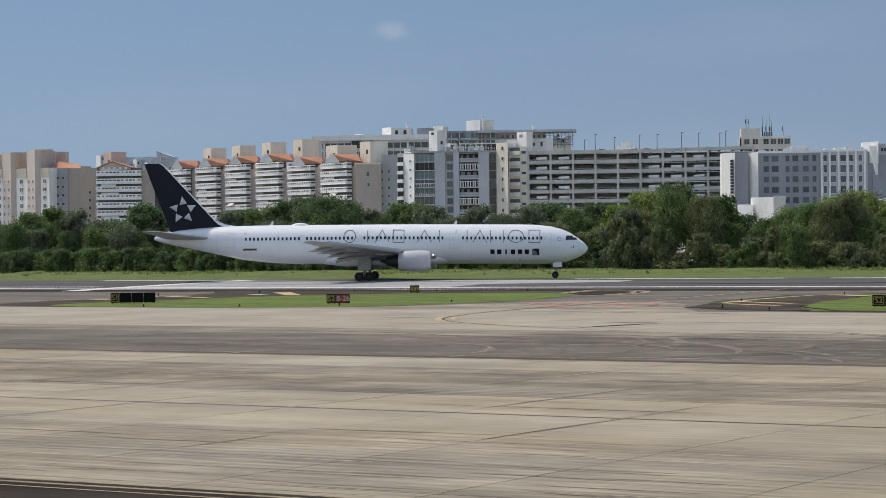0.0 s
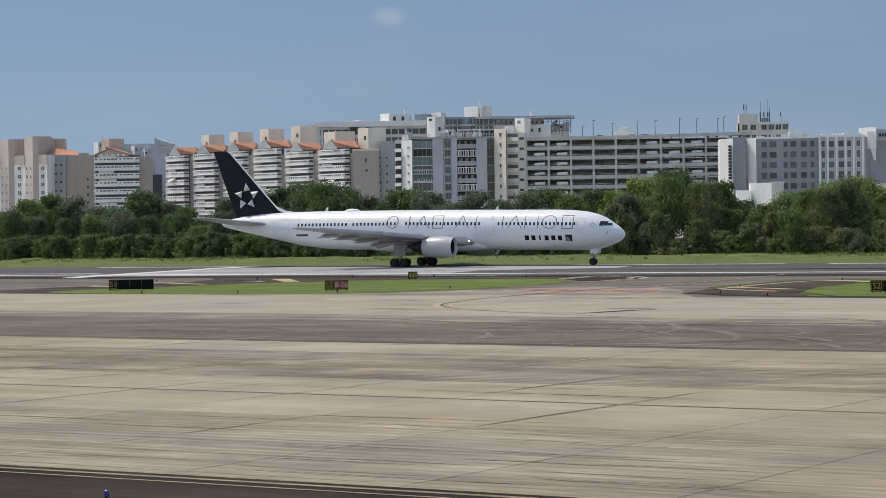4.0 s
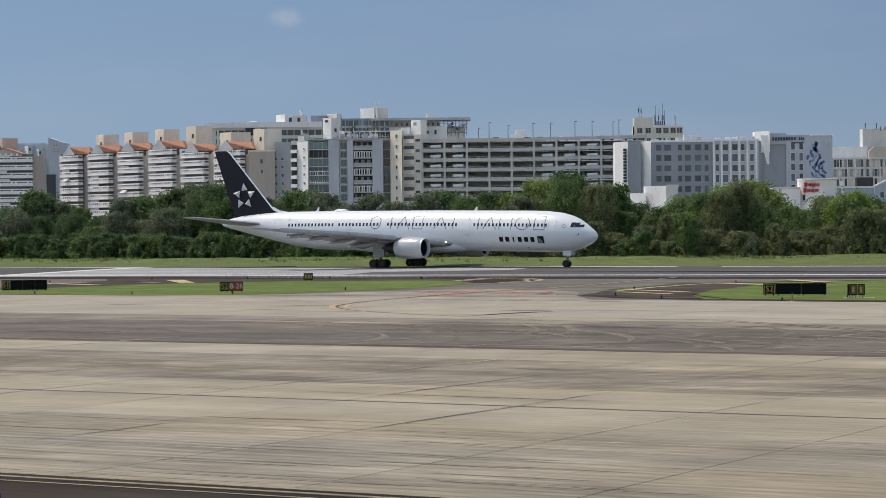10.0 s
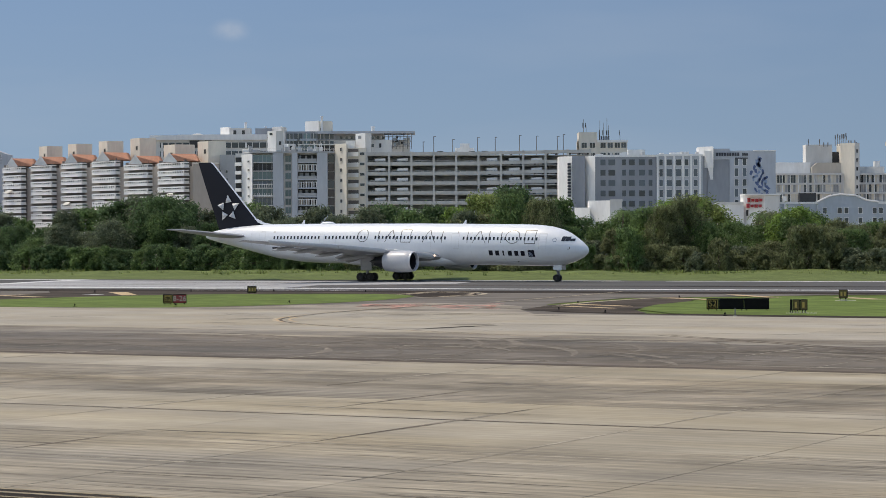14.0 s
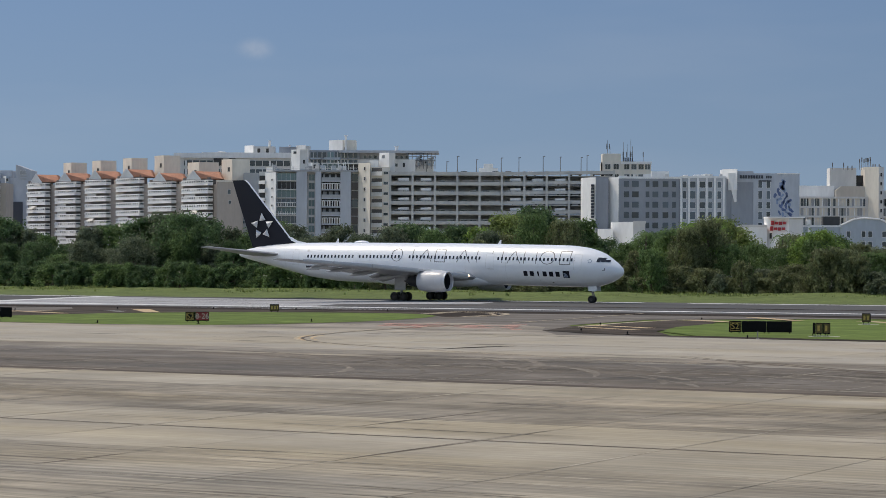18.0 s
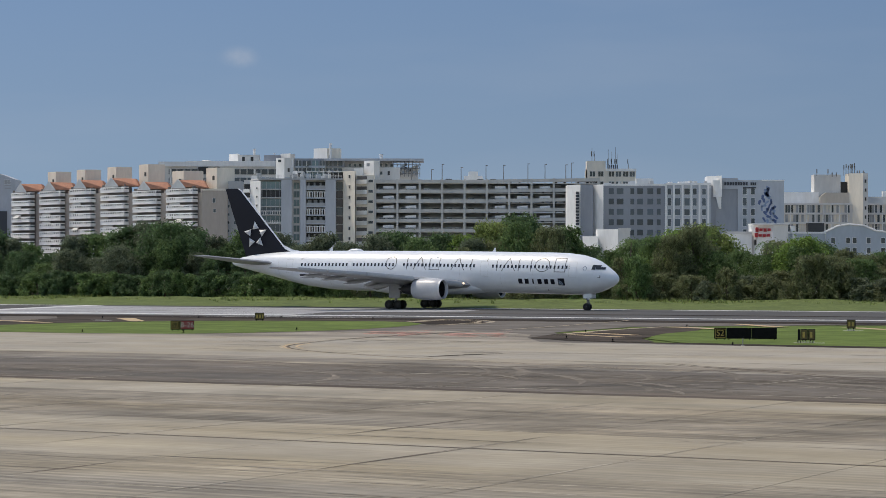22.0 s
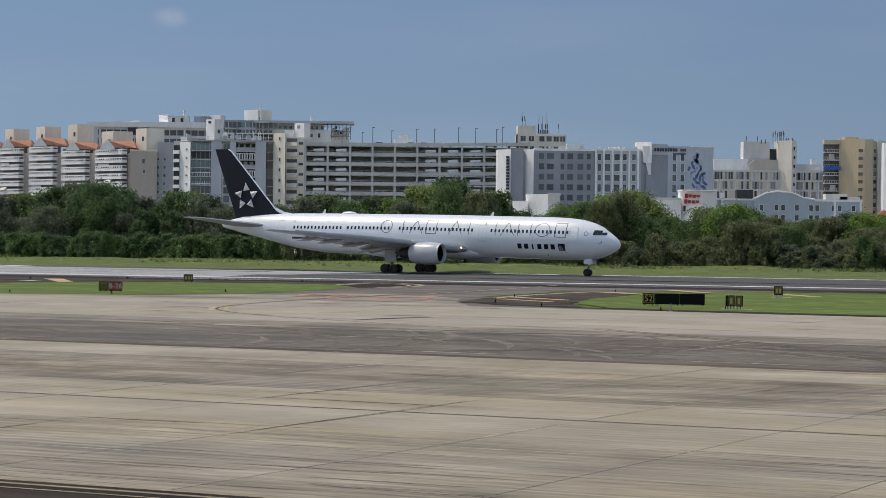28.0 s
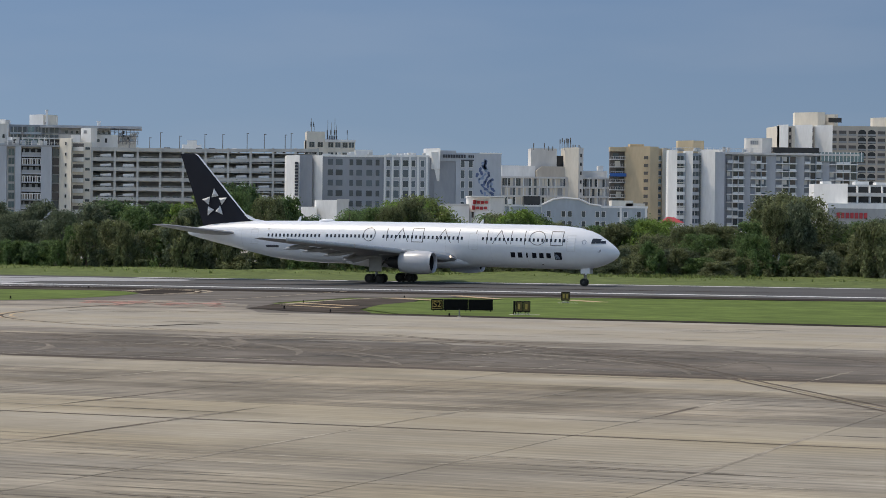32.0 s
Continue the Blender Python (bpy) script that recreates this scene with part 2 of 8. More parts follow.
sheet("pale_tongue", [(-152, 249), (-140, 262), (-143, 272), (-159, 274)], 0.003, M_PALE, "pale worn surface at the runway end", cat="runway")

rng = random.Random(44)
for k in range(26):
    n0 = rng.uniform(221, 270)
    s0 = -0.78 * n0 + rng.uniform(-12, 26)
    l = rng.uniform(10, 34)
    ww = rng.uniform(0.3, 1.0)
    dark = k % 2
    stripe("runway_streak", [(s0, run_n(n0, s0) + 3), (s0 + l / 2, run_n(n0, s0 + l / 2) + 3), (s0 + l, run_n(n0, s0 + l) + 3)], [0.1, ww, 0.1], 0.009 + 0.0001 * k, M_RUBBER if dark else M_WHITE, "dark tyre streak on the runway" if dark else "worn white streak on the runway")
# runway paint
L = "worn white runway line"
stripe("runway_line", [(-230, run_n(235, -230)), (60, run_n(235, 60))], 3.0, 0.012, M_WHITE, L)
for s0, s1 in ((-230, -206), (-156, -127), (-121, -60), (-50, 40)):
    stripe("runway_line", [(s0, run_n(283, s0)), (s1, run_n(283, s1))], 2.6, 0.012, M_WHITE, L)
stripe("runway_line", bent([(-186, 212), (-191, 224), (-197, 243), (-203, 262), (-205, 273)]), 2.6, 0.013, M_WHITE, L)
stripe("runway_line", [(-225, 229), (-199, 232.5)], 2.0, 0.012, M_WHITE, L)
# shadow beside the aircraft, painted as a fixed dark wedge on the surface
stripe("shadow_groove", [(-198, 262), (-172, 262.5), (-160, 266)], [0.1, 1.6, 2.6], 0.008, M_DARK, "dark rubber streak on the runway")
stripe("rubber_streak", [(-140, 250), (-100, 257), (-60, 262)], [0.2, 3.5, 0.2], 0.006, M_DARK, "dark rubber streak on the runway")
stripe("rubber_streak", [(-165, 247), (-120, 254), (-70, 262)], [0.2, 2.0, 0.2], 0.006, M_RUBBER, "dark rubber streak on the runway")
# taxiway paint
L = "faded yellow taxiway line"
stripe("taxi_line", bent([(-119.2, 210.8), (-121.2, 222.6), (-115, 220), (-111.2, 214), (-109.8, 207), (-111, 200)]), 0.6, 0.012, M_OCHRE, L)
stripe("taxi_line", bent([(-118.4, 211), (-119.6, 219.4), (-115, 217.6), (-112, 212.6), (-110.8, 204)]), 0.45, 0.012, M_OCHRE, L)
stripe("taxi_line", bent([(-87, 181), (-88.8, 194), (-88.6, 207), (-84, 205)]), 0.6, 0.012, M_OCHRE, L)
stripe("taxi_line", [(-88.2, 185.7), (-80.3, 180.8)], 1.14, 0.013, M_YEL, L)
stripe("taxi_line", [(-85.8, 179.5), (-79.2, 175.4)], 0.95, 0.013, M_YEL, L)
stripe("taxi_line", [(-88.4, 207), (-81, 202)], 1.33, 0.012, M_YEL, L)
stripe("taxi_line", [(-86.8, 220), (-79, 211.5)], 1.52, 0.012, M_YEL, L)
stripe("taxi_line", [(-157, 182), (-151.5, 180.2)], 1.14, 0.012, M_YEL, L)
stripe("taxi_line", [(-159.5, 195), (-148.2, 189.4)], 1.33, 0.012, M_YEL, L)
stripe("taxi_line", bent([(-166, 168), (-160, 178), (-157.4, 190), (-157.2, 199)]), 0.6, 0.012, M_OCHRE, L)
stripe("taxi_line", bent([(-102.6, 229), (-101, 219), (-98.8, 204), (-97, 188)]), 0.3, 0.014, M_OCHRE, L)
sheet("taxi_chevron", [(-154.4, 209.0), (-152.6, 210.0), (-143.6, 199.4), (-145.0, 198.6)], 0.012, M_YEL, "yellow chevron paint bar", cat="marking")
sheet("taxi_bar_white", [(-151.6, 200.4), (-149, 199.6), (-148.6, 200.6), (-151, 201.4)], 0.012, M_WHITE, "short white paint bar", cat="marking")
sheet("taxi_chevron_east", [(-73.8, 213), (-72.2, 214), (-67, 208.5), (-68.2, 207.8)], 0.012, M_YEL, "yellow chevron paint bar", cat="marking")
rng = random.Random(4)
for k in range(80):
    cs, cn = (-100.7, 175.7) if k % 2 else (-93.7, 176.0)
    u, v = rng.uniform(-2.6, 2.6), rng.gauss(0, 2.8)
    s, n, l = cs + 0.877 * u - 0.48 * v, cn + 0.48 * u + 0.877 * v, rng.uniform(0.4, 1.7)
    stripe("red_patch", [(s, n), (s + 0.877 * l, n + 0.48 * l)], 0.3 + rng.random() * 0.7, 0.014 + 0.00005 * k, M_RED, "faded red holding position paint")
for k in range(40):
    s, n = rng.uniform(-112, -80), rng.uniform(150, 178)
    l = rng.uniform(0.8, 4.5)
    if s + l < -0.3 * n - 30:
        stripe("turning_scuff", bent([(s, n), (s + 0.5 * l, n + 0.2 * l), (s + l, n + 0.5 * l)], 3), [0.05] + [rng.uniform(0.15, 0.4)] * 5 + [0.05], 0.0195 + 0.00005 * k, M_RUBBER if k % 3 else M_TANLINE, "curved tyre scuff at the taxiway mouth")
lead = bent([(-98, 186), (-97, 170), (-95.6, 158.5), (-94.1, 151.7), (-92.3, 145.9), (-90.3, 142), (-87.4, 138.4), (-83, 134.8), (-75, 130.3), (-62, 124.5), (-50, 120.5)])
stripe("lead_line", [(a - 0.25, b) for a, b in lead], 0.22, 0.019, M_OCHRE, L)
stripe("lead_line", [(a + 0.35, b) for a, b in lead], 0.22, 0.019, M_RUBBER, "dark edge of the lead line")
stripe("lead_bend", bent([(-93.2, 148.6), (-92.3, 145.9), (-90.3, 142), (-87.8, 138.9)]), 0.2, 0.021, M_YEL, L)
stripe("lead_bend", bent([(-92.4, 148.9), (-91.5, 146.2), (-89.6, 142.6), (-87.2, 139.6)]), 0.2, 0.021, M_YEL, L)
curve2 = bent([(-55, 128), (-46, 121.5), (-39.5, 115.7), (-34, 109.5), (-28.6, 101.6), (-24.4, 94.4), (-20.2, 87.6), (-16.1, 81), (-8, 67)])
stripe("lead_line", curve2, 0.2, 0.022, M_RUBBER, "dark curved tyre line")
stripe("lead_line", [(a + 0.7, b + 0.4) for a, b in curve2], 0.22, 0.022, M_RUBBER, "dark curved tyre line")
stripe("lead_line", [(a + 0.36, b + 0.2) for a, b in curve2[28:]], 0.14, 0.021, M_TANLINE, L)
stripe("tar_wedge", [(-72.7, 130.6), (-72.4, 133.4), (-71.9, 136), (-71, 138.6)], [0.1, 0.8, 0.9, 0.1], 0.02, M_DARK, "dark tar mark on the concrete")
# edge of the near taxiway: dark and ochre double line
for n, w, m in ((42.55, 0.5, M_DARK), (43.0, 0.2, M_TANLINE), (43.3, 0.2, M_DARK), (43.6, 0.2, M_TANLINE), (42.25, 0.14, M_TANLINE)):
    stripe("edge_line", [(-120, n), (60, n)], w, 0.016 + (0.003 if m is M_TANLINE else 0), m, "double line along the taxiway edge")
stripe("seam", [(-120, 66.4), (60, 66.2)], 0.2, 0.0195, M_JOINT, "dark tarred seam in the apron", "seam")
stripe("seam", [(-160, 96.4), (60, 96.4)], 0.35, 0.0195, M_RUBBER, "dark tarred seam in the apron", "seam")
rng = random.Random(29)
stripe("rubber_edge", [(-160 + 5 * k, 97.0 + rng.uniform(-0.15, 0.15)) for k in range(45)], [rng.uniform(0.4, 1.3) for k in range(45)], 0.0188, M_BAND, "dark rubber band along the edge of the slabs", "stain")

# ---------------------------------------------------------------- the aircraft (x forward, y to its left, origin on the ground between the main wheels)
M_PAINT = mat("aircraft_white_paint", (0.75, 0.775, 0.815), 0.32, big=0.04, big_size=6, fine=0.03, fine_size=0.5, world=False)
M_PAINT.node_tree.nodes["Principled BSDF"].inputs["Coat Weight"].default_value = 0.4
M_PAINT.node_tree.nodes["Principled BSDF"].inputs["Coat Roughness"].default_value = 0.16
M_GREYP = mat("aircraft_grey_paint", (0.58, 0.59, 0.6), 0.35, big=0.08, big_size=3, fine=0.05, fine_size=0.4, world=False)
M_WING = mat("wing_grey_paint", (0.3, 0.31, 0.33), 0.45, big=0.12, big_size=2, fine=0.08, fine_size=0.4, world=False)
M_SLAT = mat("slat_grey_metal", (0.42, 0.43, 0.45), 0.5, metal=0.3, fine=0.08, fine_size=0.3, world=False)
M_COWL = mat("engine_cowl_paint", (0.5, 0.505, 0.53), 0.3, big=0.06, big_size=2, fine=0.04, fine_size=0.3, world=False)
M_NAVY = mat("aircraft_dark_tail_paint", (0.006, 0.007, 0.015), 0.5, big=0.15, big_size=3, spec=0.25, world=False)
M_METAL = mat("bare_aluminium", (0.6, 0.61, 0.63), 0.5, metal=0.7, fine=0.08, fine_size=0.3, world=False)
M_STEEL = mat("gear_steel", (0.2, 0.2, 0.21), 0.45, metal=0.6, fine=0.15, fine_size=0.2, world=False)
M_TYRE = mat("tyre_rubber", (0.018, 0.018, 0.018), 0.85, fine=0.2, fine_size=0.15, world=False)
M_HUB = mat("wheel_hub", (0.035, 0.035, 0.037), 0.6, metal=0.3, world=False)
M_PANE = mat("cabin_window_glass", (0.03, 0.035, 0.045), 0.15, world=False)
M_TITLE = mat("livery_dark_line", (0.06, 0.06, 0.075), 0.4, world=False)
M_LOGO = mat("livery_silver", (0.6, 0.61, 0.63), 0.4, fine=0.08, fine_size=0.4, world=False)
M_BLUEGREY = mat("livery_blue_grey", (0.2, 0.25, 0.33), 0.4, world=False)
M_FAN = mat("engine_dark_inside", (0.03, 0.03, 0.035), 0.5, metal=0.5, world=False)
M_LAMP = mat("landing_lamp_glow", (1.0, 0.75, 0.55), 0.2, emit=2.0, world=False)

HULL = [(30.56, 4.3, 4.6, 0.1), (30.3, 3.92, 5.0, 0.55), (29.8, 3.52, 5.45, 0.98), (29.0, 3.12, 6.02, 1.42), (28.0, 2.74, 6.68, 1.82),
        (27.0, 2.48, 7.1, 2.1), (25.5, 2.36, 7.48, 2.34), (23.5, 2.33, 7.69, 2.48), (21, 2.33, 7.75, 2.515), (6, 2.33, 7.75, 2.515), (-9, 2.33, 7.75, 2.515),
        (-13, 2.5, 7.75, 2.48), (-17, 2.98, 7.73, 2.3), (-20, 3.62, 7.66, 2.0), (-23, 4.3, 7.5, 1.6), (-26, 4.95, 7.2, 1.1), (-28, 5.4, 6.82, 0.7),
        (-29.3, 5.75, 6.42, 0.3), (-29.55, 5.95, 6.2, 0.1)]
HX = [r[0] for r in HULL][::-1]


def sag(x):
    """The aircraft stands slightly nose down: how much lower the body lies at x."""
    return -0.013 * max(0.0, x)


def hull(x):
    """Bottom, top and half width of the fuselage at x."""
    b, t, w = (float(np.interp(x, HX, [r[k] for r in HULL][::-1])) for k in (1, 2, 3))
    return b + sag(x), t + sag(x), w


def skin(x, z, side, out=0.012):
    """A point on the fuselage side at x and level height z."""
    b, t, w = hull(x)
    z += sag(x)
    k = max(-0.999, min(0.999, (z - (b + t) / 2) / ((t - b) / 2)))
    return Vector((x, side * (w * math.sqrt(1 - k * k) + out), z + out * k))


def ribbon(bm, pts, width, side, out=0.014):
    """A painted line on the fuselage through points (x, z), mitred and in one piece; closed where it ends at its start."""
    pts = [Vector(p) for p in pts]
    closed = (pts[0] - pts[-1]).length < 1e-6
    line = []
    for p, q in zip(pts, pts[1:]):
        n = max(1, int((q - p).length / 0.35))
        line += [p + (q - p) * (k / n) for k in range(n)]
    if not closed:
        line.append(pts[-1])
    m = len(line)
    rows = []
    for k, p in enumerate(line):
        before = p - line[k - 1] if k or closed else line[1] - p
        after = line[(k + 1) % m] - p if k < m - 1 or closed else before
        n0, n1 = (Vector((-d.y, d.x)).normalized() for d in (before, after))
        n = (n0 + n1).normalized()
        n *= width / 2 / max(0.45, n.dot(n0))
        rows.append([bm.verts.new(skin(*(p + n * w), side, out)) for w in (-1, 1)])
    for k in range(m if closed else m - 1):
        (a, b), (c, d) = rows[k], rows[(k + 1) % m]
        bm.faces.new((a, c, d, b))


def panel(bm, x0, x1, z0, z1, side, out=0.012, nx=2, nz=3, lean=0.0):
    """A patch that lies on the fuselage side; lean moves its top forward."""
    v = [[bm.verts.new(skin(x0 + (x1 - x0) * i / nx + lean * j / nz, z0 + (z1 - z0) * j / nz, side, out)) for i in range(nx + 1)] for j in range(nz + 1)]
    for j in range(nz):
        for i in range(nx):
            bm.faces.new((v[j][i], v[j][i + 1], v[j + 1][i + 1], v[j + 1][i]))


def loft(bm, rings, close=True, m=0):
    vs = [[bm.verts.new(p) for p in r] for r in rings]
    n = len(vs[0])
    for a, b in zip(vs, vs[1:]):
        for k in range(n):
            bm.faces.new((a[k], a[(k + 1) % n], b[(k + 1) % n], b[k])).material_index = m
    if close:
        bm.faces.new(vs[0][::-1]).material_index = m
        bm.faces.new(vs[-1]).material_index = m
    return vs


def smooth(ob, angle=40):
    for p in ob.data.polygons:
        p.use_smooth = True
    ob.data.set_sharp_from_angle(angle=radians(angle))
    return ob


def foil(lead, chord, thick, z, y, droop=0.0, n=9):
    """Airfoil section in the x-z plane, nose at lead, tail at lead - chord."""
    up, low = [], []
    for k in range(n + 1):
        u = 0.5 - 0.5 * math.cos(math.pi * k / n)
        t = 5 * thick * chord * (0.2969 * math.sqrt(u) - 0.126 * u - 0.3516 * u * u + 0.2843 * u ** 3 - 0.1036 * u ** 4)
        zc = z - droop * u
        up.append(Vector((lead - u * chord, y, zc + t * 1.1)))
        low.append(Vector((lead - u * chord, y, zc - t * 0.8)))
    return up + low[-2:0:-1]


def lathe(bm, prof, centre, sides=28, m=0):
    """Surface of revolution about the x axis; prof: (x, radius)."""
    rings = [[Vector((centre[0] + x, centre[1] + r * math.cos(k * math.tau / sides), centre[2] + r * math.sin(k * math.tau / sides))) for k in range(sides)] for x, r in prof]
    loft(bm, rings, False, m)


def wheel(parent, at, r, w):
    def make(bm):
        prof = [(-0.5, 0.45), (-0.5, 0.82), (-0.38, 0.97), (0, 1.0), (0.38, 0.97), (0.5, 0.82), (0.5, 0.45)]
        sides = 20
        rings = [[Vector((q * r * math.cos(k * math.tau / sides), p * w, q * r * math.sin(k * math.tau / sides))) for k in range(sides)] for p, q in prof]
        loft(bm, rings, False, 0)
        for sgn in (-1, 1):
            hub = [[Vector((q * r * math.cos(k * math.tau / sides), sgn * p * w, q * r * math.sin(k * math.tau / sides))) for k in range(sides)]
                   for p, q in ((0.5, 0.45), (0.36, 0.4), (0.36, 0.15), (0.52, 0.12), (0.52, 0.02))]
            loft(bm, hub, False, 1)
    ob = piece("wheel", shared(("wheel", r, w), make, (M_TYRE, M_HUB)), parent, at)
    WHEELS.append((ob, r, Matrix.Translation(ob.location)))
    return ob


WHEELS = []


def build_aircraft():
    ac = thing("airliner", (0, 0, 0), "white twin-engine wide-body airliner with dark tail taxiing on the runway", "aircraft")
    # fuselage
    bm = bmesh.new()
    rings = []
    xs = sorted(set([r[0] for r in HULL] + [29.4, 28.5, 26.2, 24.5, -11, -15, -18.5, -21.5, -24.5, -27]), reverse=True)
    for x in xs:
        b, t, w = hull(x)
        rings.append([Vector((x, w * math.cos(k * math.tau / 40), (b + t) / 2 + (t - b) / 2 * math.sin(k * math.tau / 40))) for k in range(40)])
    loft(bm, rings)
    bmesh.ops.recalc_face_normals(bm, faces=bm.faces)
    body = smooth(part("fuselage", bm, M_PAINT, ac))
    # belly fairing
    bm = bmesh.new()
    rings = []
    for x, w, zb in ((12.5, 0.4, 2.5), (11, 1.6, 2.15), (8, 2.5, 1.92), (2, 2.75, 1.85), (-3, 2.5, 1.95), (-5.5, 1.5, 2.2), (-7, 0.4, 2.45)):
        rings.append([Vector((x, w * math.copysign(abs(math.cos(a)) ** 0.7, math.cos(a)), 3.0 + (3.0 - zb) * math.sin(a))) for a in [k * math.tau / 24 for k in range(24)]])
    loft(bm, rings)
    bmesh.ops.recalc_face_normals(bm, faces=bm.faces)
    smooth(part("belly_fairing", bm, M_PAINT, ac))
    # dark cockpit panes, each its own
    for side in (-1, 1):
        for x0, x1, z0, z1, lean in ((27.5, 27.95, 5.6, 6.2, 0.1), (28.0, 28.5, 5.62, 6.18, 0.02), (28.55, 29.1, 5.62, 5.93, -0.1)):
            bm = bmesh.new()
            panel(bm, x0, x1, z0, z1, side, 0.03, 3, 3, lean)
            part("cockpit_window", bm, M_PANE, ac)
    # cabin windows: one mesh a side that all share
    for side in (-1, 1):
        def pane(bm, side=side):
            c = skin(10, 5.85, side, 0.0)
            panel(bm, 9.87, 10.13, 5.66, 6.06, side, 0.015, 1, 2)
            bmesh.ops.translate(bm, verts=bm.verts, vec=-c)
        me = shared(("cabin_window", side), pane, (M_PANE,))
        x = 24.2
        while x > -16.6:
            if not any(lo < x < hi for lo, hi in ((11.2, 13.2), (-1.6, -0.6), (-9.0, -8.2))):
                ob = piece("cabin_window", me, body, skin(x, 5.85, side, 0.0))
            x -= 0.565
    # doors: thin raised panels
    for side in (-1, 1):
        for x, w, z0, h in ((25.05, 1.0, 4.6, 1.95), (12.2, 1.1, 4.55, 1.9), (-18.6, 1.0, 4.75, 1.8), (-8.6, 0.7, 5.1, 1.2)):
            bm = bmesh.new()
            panel(bm, x - w / 2, x + w / 2, z0, z0 + h, side, 0.018, 2, 6)
            door = part("cabin_door", bm, M_PAINT, ac)
            bm = bmesh.new()
            e = 0.02
            ribbon(bm, [(x - w / 2 - e, z0), (x + w / 2 + e, z0), (x + w / 2 + e, z0 + h), (x - w / 2 - e, z0 + h), (x - w / 2 - e, z0)], 0.035, side, 0.02)
            part("door_seam", bm, M_GREYP, door)
    # plain shapes in place of the titles: thin ovals, uprights, wedges and frames
    for side in (-1, 1):
        for form, x0, x1 in (("oval", -2.93, -1.3), ("bar", -0.2, 0.9), ("wedge", 1.4, 3.3), ("frame", 3.85, 5.35), ("wedge", 7.2, 9.15), ("bar", 9.6, 10.8), ("bar", 11.9, 13.1),
                             ("bar", 13.75, 14.3), ("wedge", 14.8, 16.75), ("bar", 16.7, 17.8), ("bar", 18.5, 19.6), ("oval", 19.7, 21.75), ("frame", 22.5, 24.0)):
            bm = bmesh.new()
            z0, z1, xm = 5.25, 6.95, (x0 + x1) / 2
            pts = {"oval": [(xm + (x1 - x0) / 2 * math.cos(k * math.tau / 20), 6.1 + 0.85 * math.sin(k * math.tau / 20)) for k in range(21)],
                   "bar": [(xm, z0), (xm, z1)],
                   "wedge": [(x0, z0), (xm, z1), (x1, z0)],
                   "frame": [(x0, z0), (x0, z1), (x1, z1), (x1, z0), (x0, z0)]}[form]
            ribbon(bm, pts, 0.085, side)
            part("title_outline", bm, M_TITLE, ac, "thin dark outline shape of the livery title")
        for k in range(6):
            a = 17.15 + k * 0.94
            bm = bmesh.new()
            panel(bm, a + (0.2 if k == 2 else 0.04), a + (0.42 if k == 2 else 0.62), 3.66, 4.3, side, 0.014, 2, 2)
            part("title_block", bm, M_NAVY, ac, "small dark shape of the operator title")
        bm = bmesh.new()
        panel(bm, 22.95, 23.88, 3.52, 4.42, side, 0.014, 2, 2)
        emblem = part("emblem", bm, M_NAVY, ac, "square dark emblem with a pale quarter disc")
        for r in (0.16, 0.34, 0.52):
            bm = bmesh.new()
            ribbon(bm, [(23.05 + r * math.sin(q * 0.26), 3.58 + r * math.cos(q * 0.26)) for q in range(7)], 0.13, side, 0.02)
            part("emblem_arc", bm, M_BLUEGREY, emblem)
        bm = bmesh.new()
        ribbon(bm, [(26.66 + 0.27 * math.sin(q * math.tau / 5), 5.75 + 0.27 * math.cos(q * math.tau / 5)) for q in range(6)], 0.06, side)
        part("nose_mark", bm, M_BLUEGREY, ac, "small pale five-sided outline")
        bm = bmesh.new()
        panel(bm, -16.9, -15.0, 4.3, 4.58, side, 0.014, 2, 2)
        part("registration_bar", bm, M_TITLE, ac)
        # small vents, hatches and seams of the skin
        for x, z, w, h in ((-16.6, 6.62, 0.35, 0.28), (-18.6, 6.75, 0.7, 0.05), (-19.0, 4.75, 0.7, 0.06), (24.6, 5.86, 0.1, 0.3), (21.2, 2.9, 0.2, 0.14), (28.6, 4.75, 0.1, 0.25), (28.45, 4.6, 0.3, 0.07), (12.4, 4.45, 0.9, 0.05)):
            bm = bmesh.new()
            panel(bm, x - w / 2, x + w / 2, z - h / 2, z + h / 2, side, 0.016, 1, 1)
            part("skin_hatch", bm, M_GREYP if w > 0.3 else M_TITLE, body)
        for x in (19.4, 14.6, 8.5, -6.4, -12.0, -20.6):
            b, t, w = hull(x)
            bm = bmesh.new()
            ribbon(bm, [(x, z - sag(x)) for z in np.linspace(b + 0.3, t - 0.25, 12)], 0.03, side, 0.006)
            part("skin_seam", bm, M_GREYP, body)
    # wings
    for side in (-1, 1):
        secs = ((2.0, 9.9, 12.8, 0.11, 3.15), (8.0, 5.95, 8.3, 0.095, 3.95), (14, 1.95, 5.8, 0.085, 4.6), (20, -1.35, 3.7, 0.08, 5.05), (23.6, -3.2, 2.6, 0.08, 5.35), (25.9, -5.2, 0.9, 0.07, 5.55))
        bm = bmesh.new()
        loft(bm, [foil(le, c, th, z, side * y, 0.15) for y, le, c, th, z in secs])
        bmesh.ops.recalc_face_normals(bm, faces=bm.faces)
        wing = smooth(part("wing", bm, M_WING, ac, "grey swept wing"), 30)
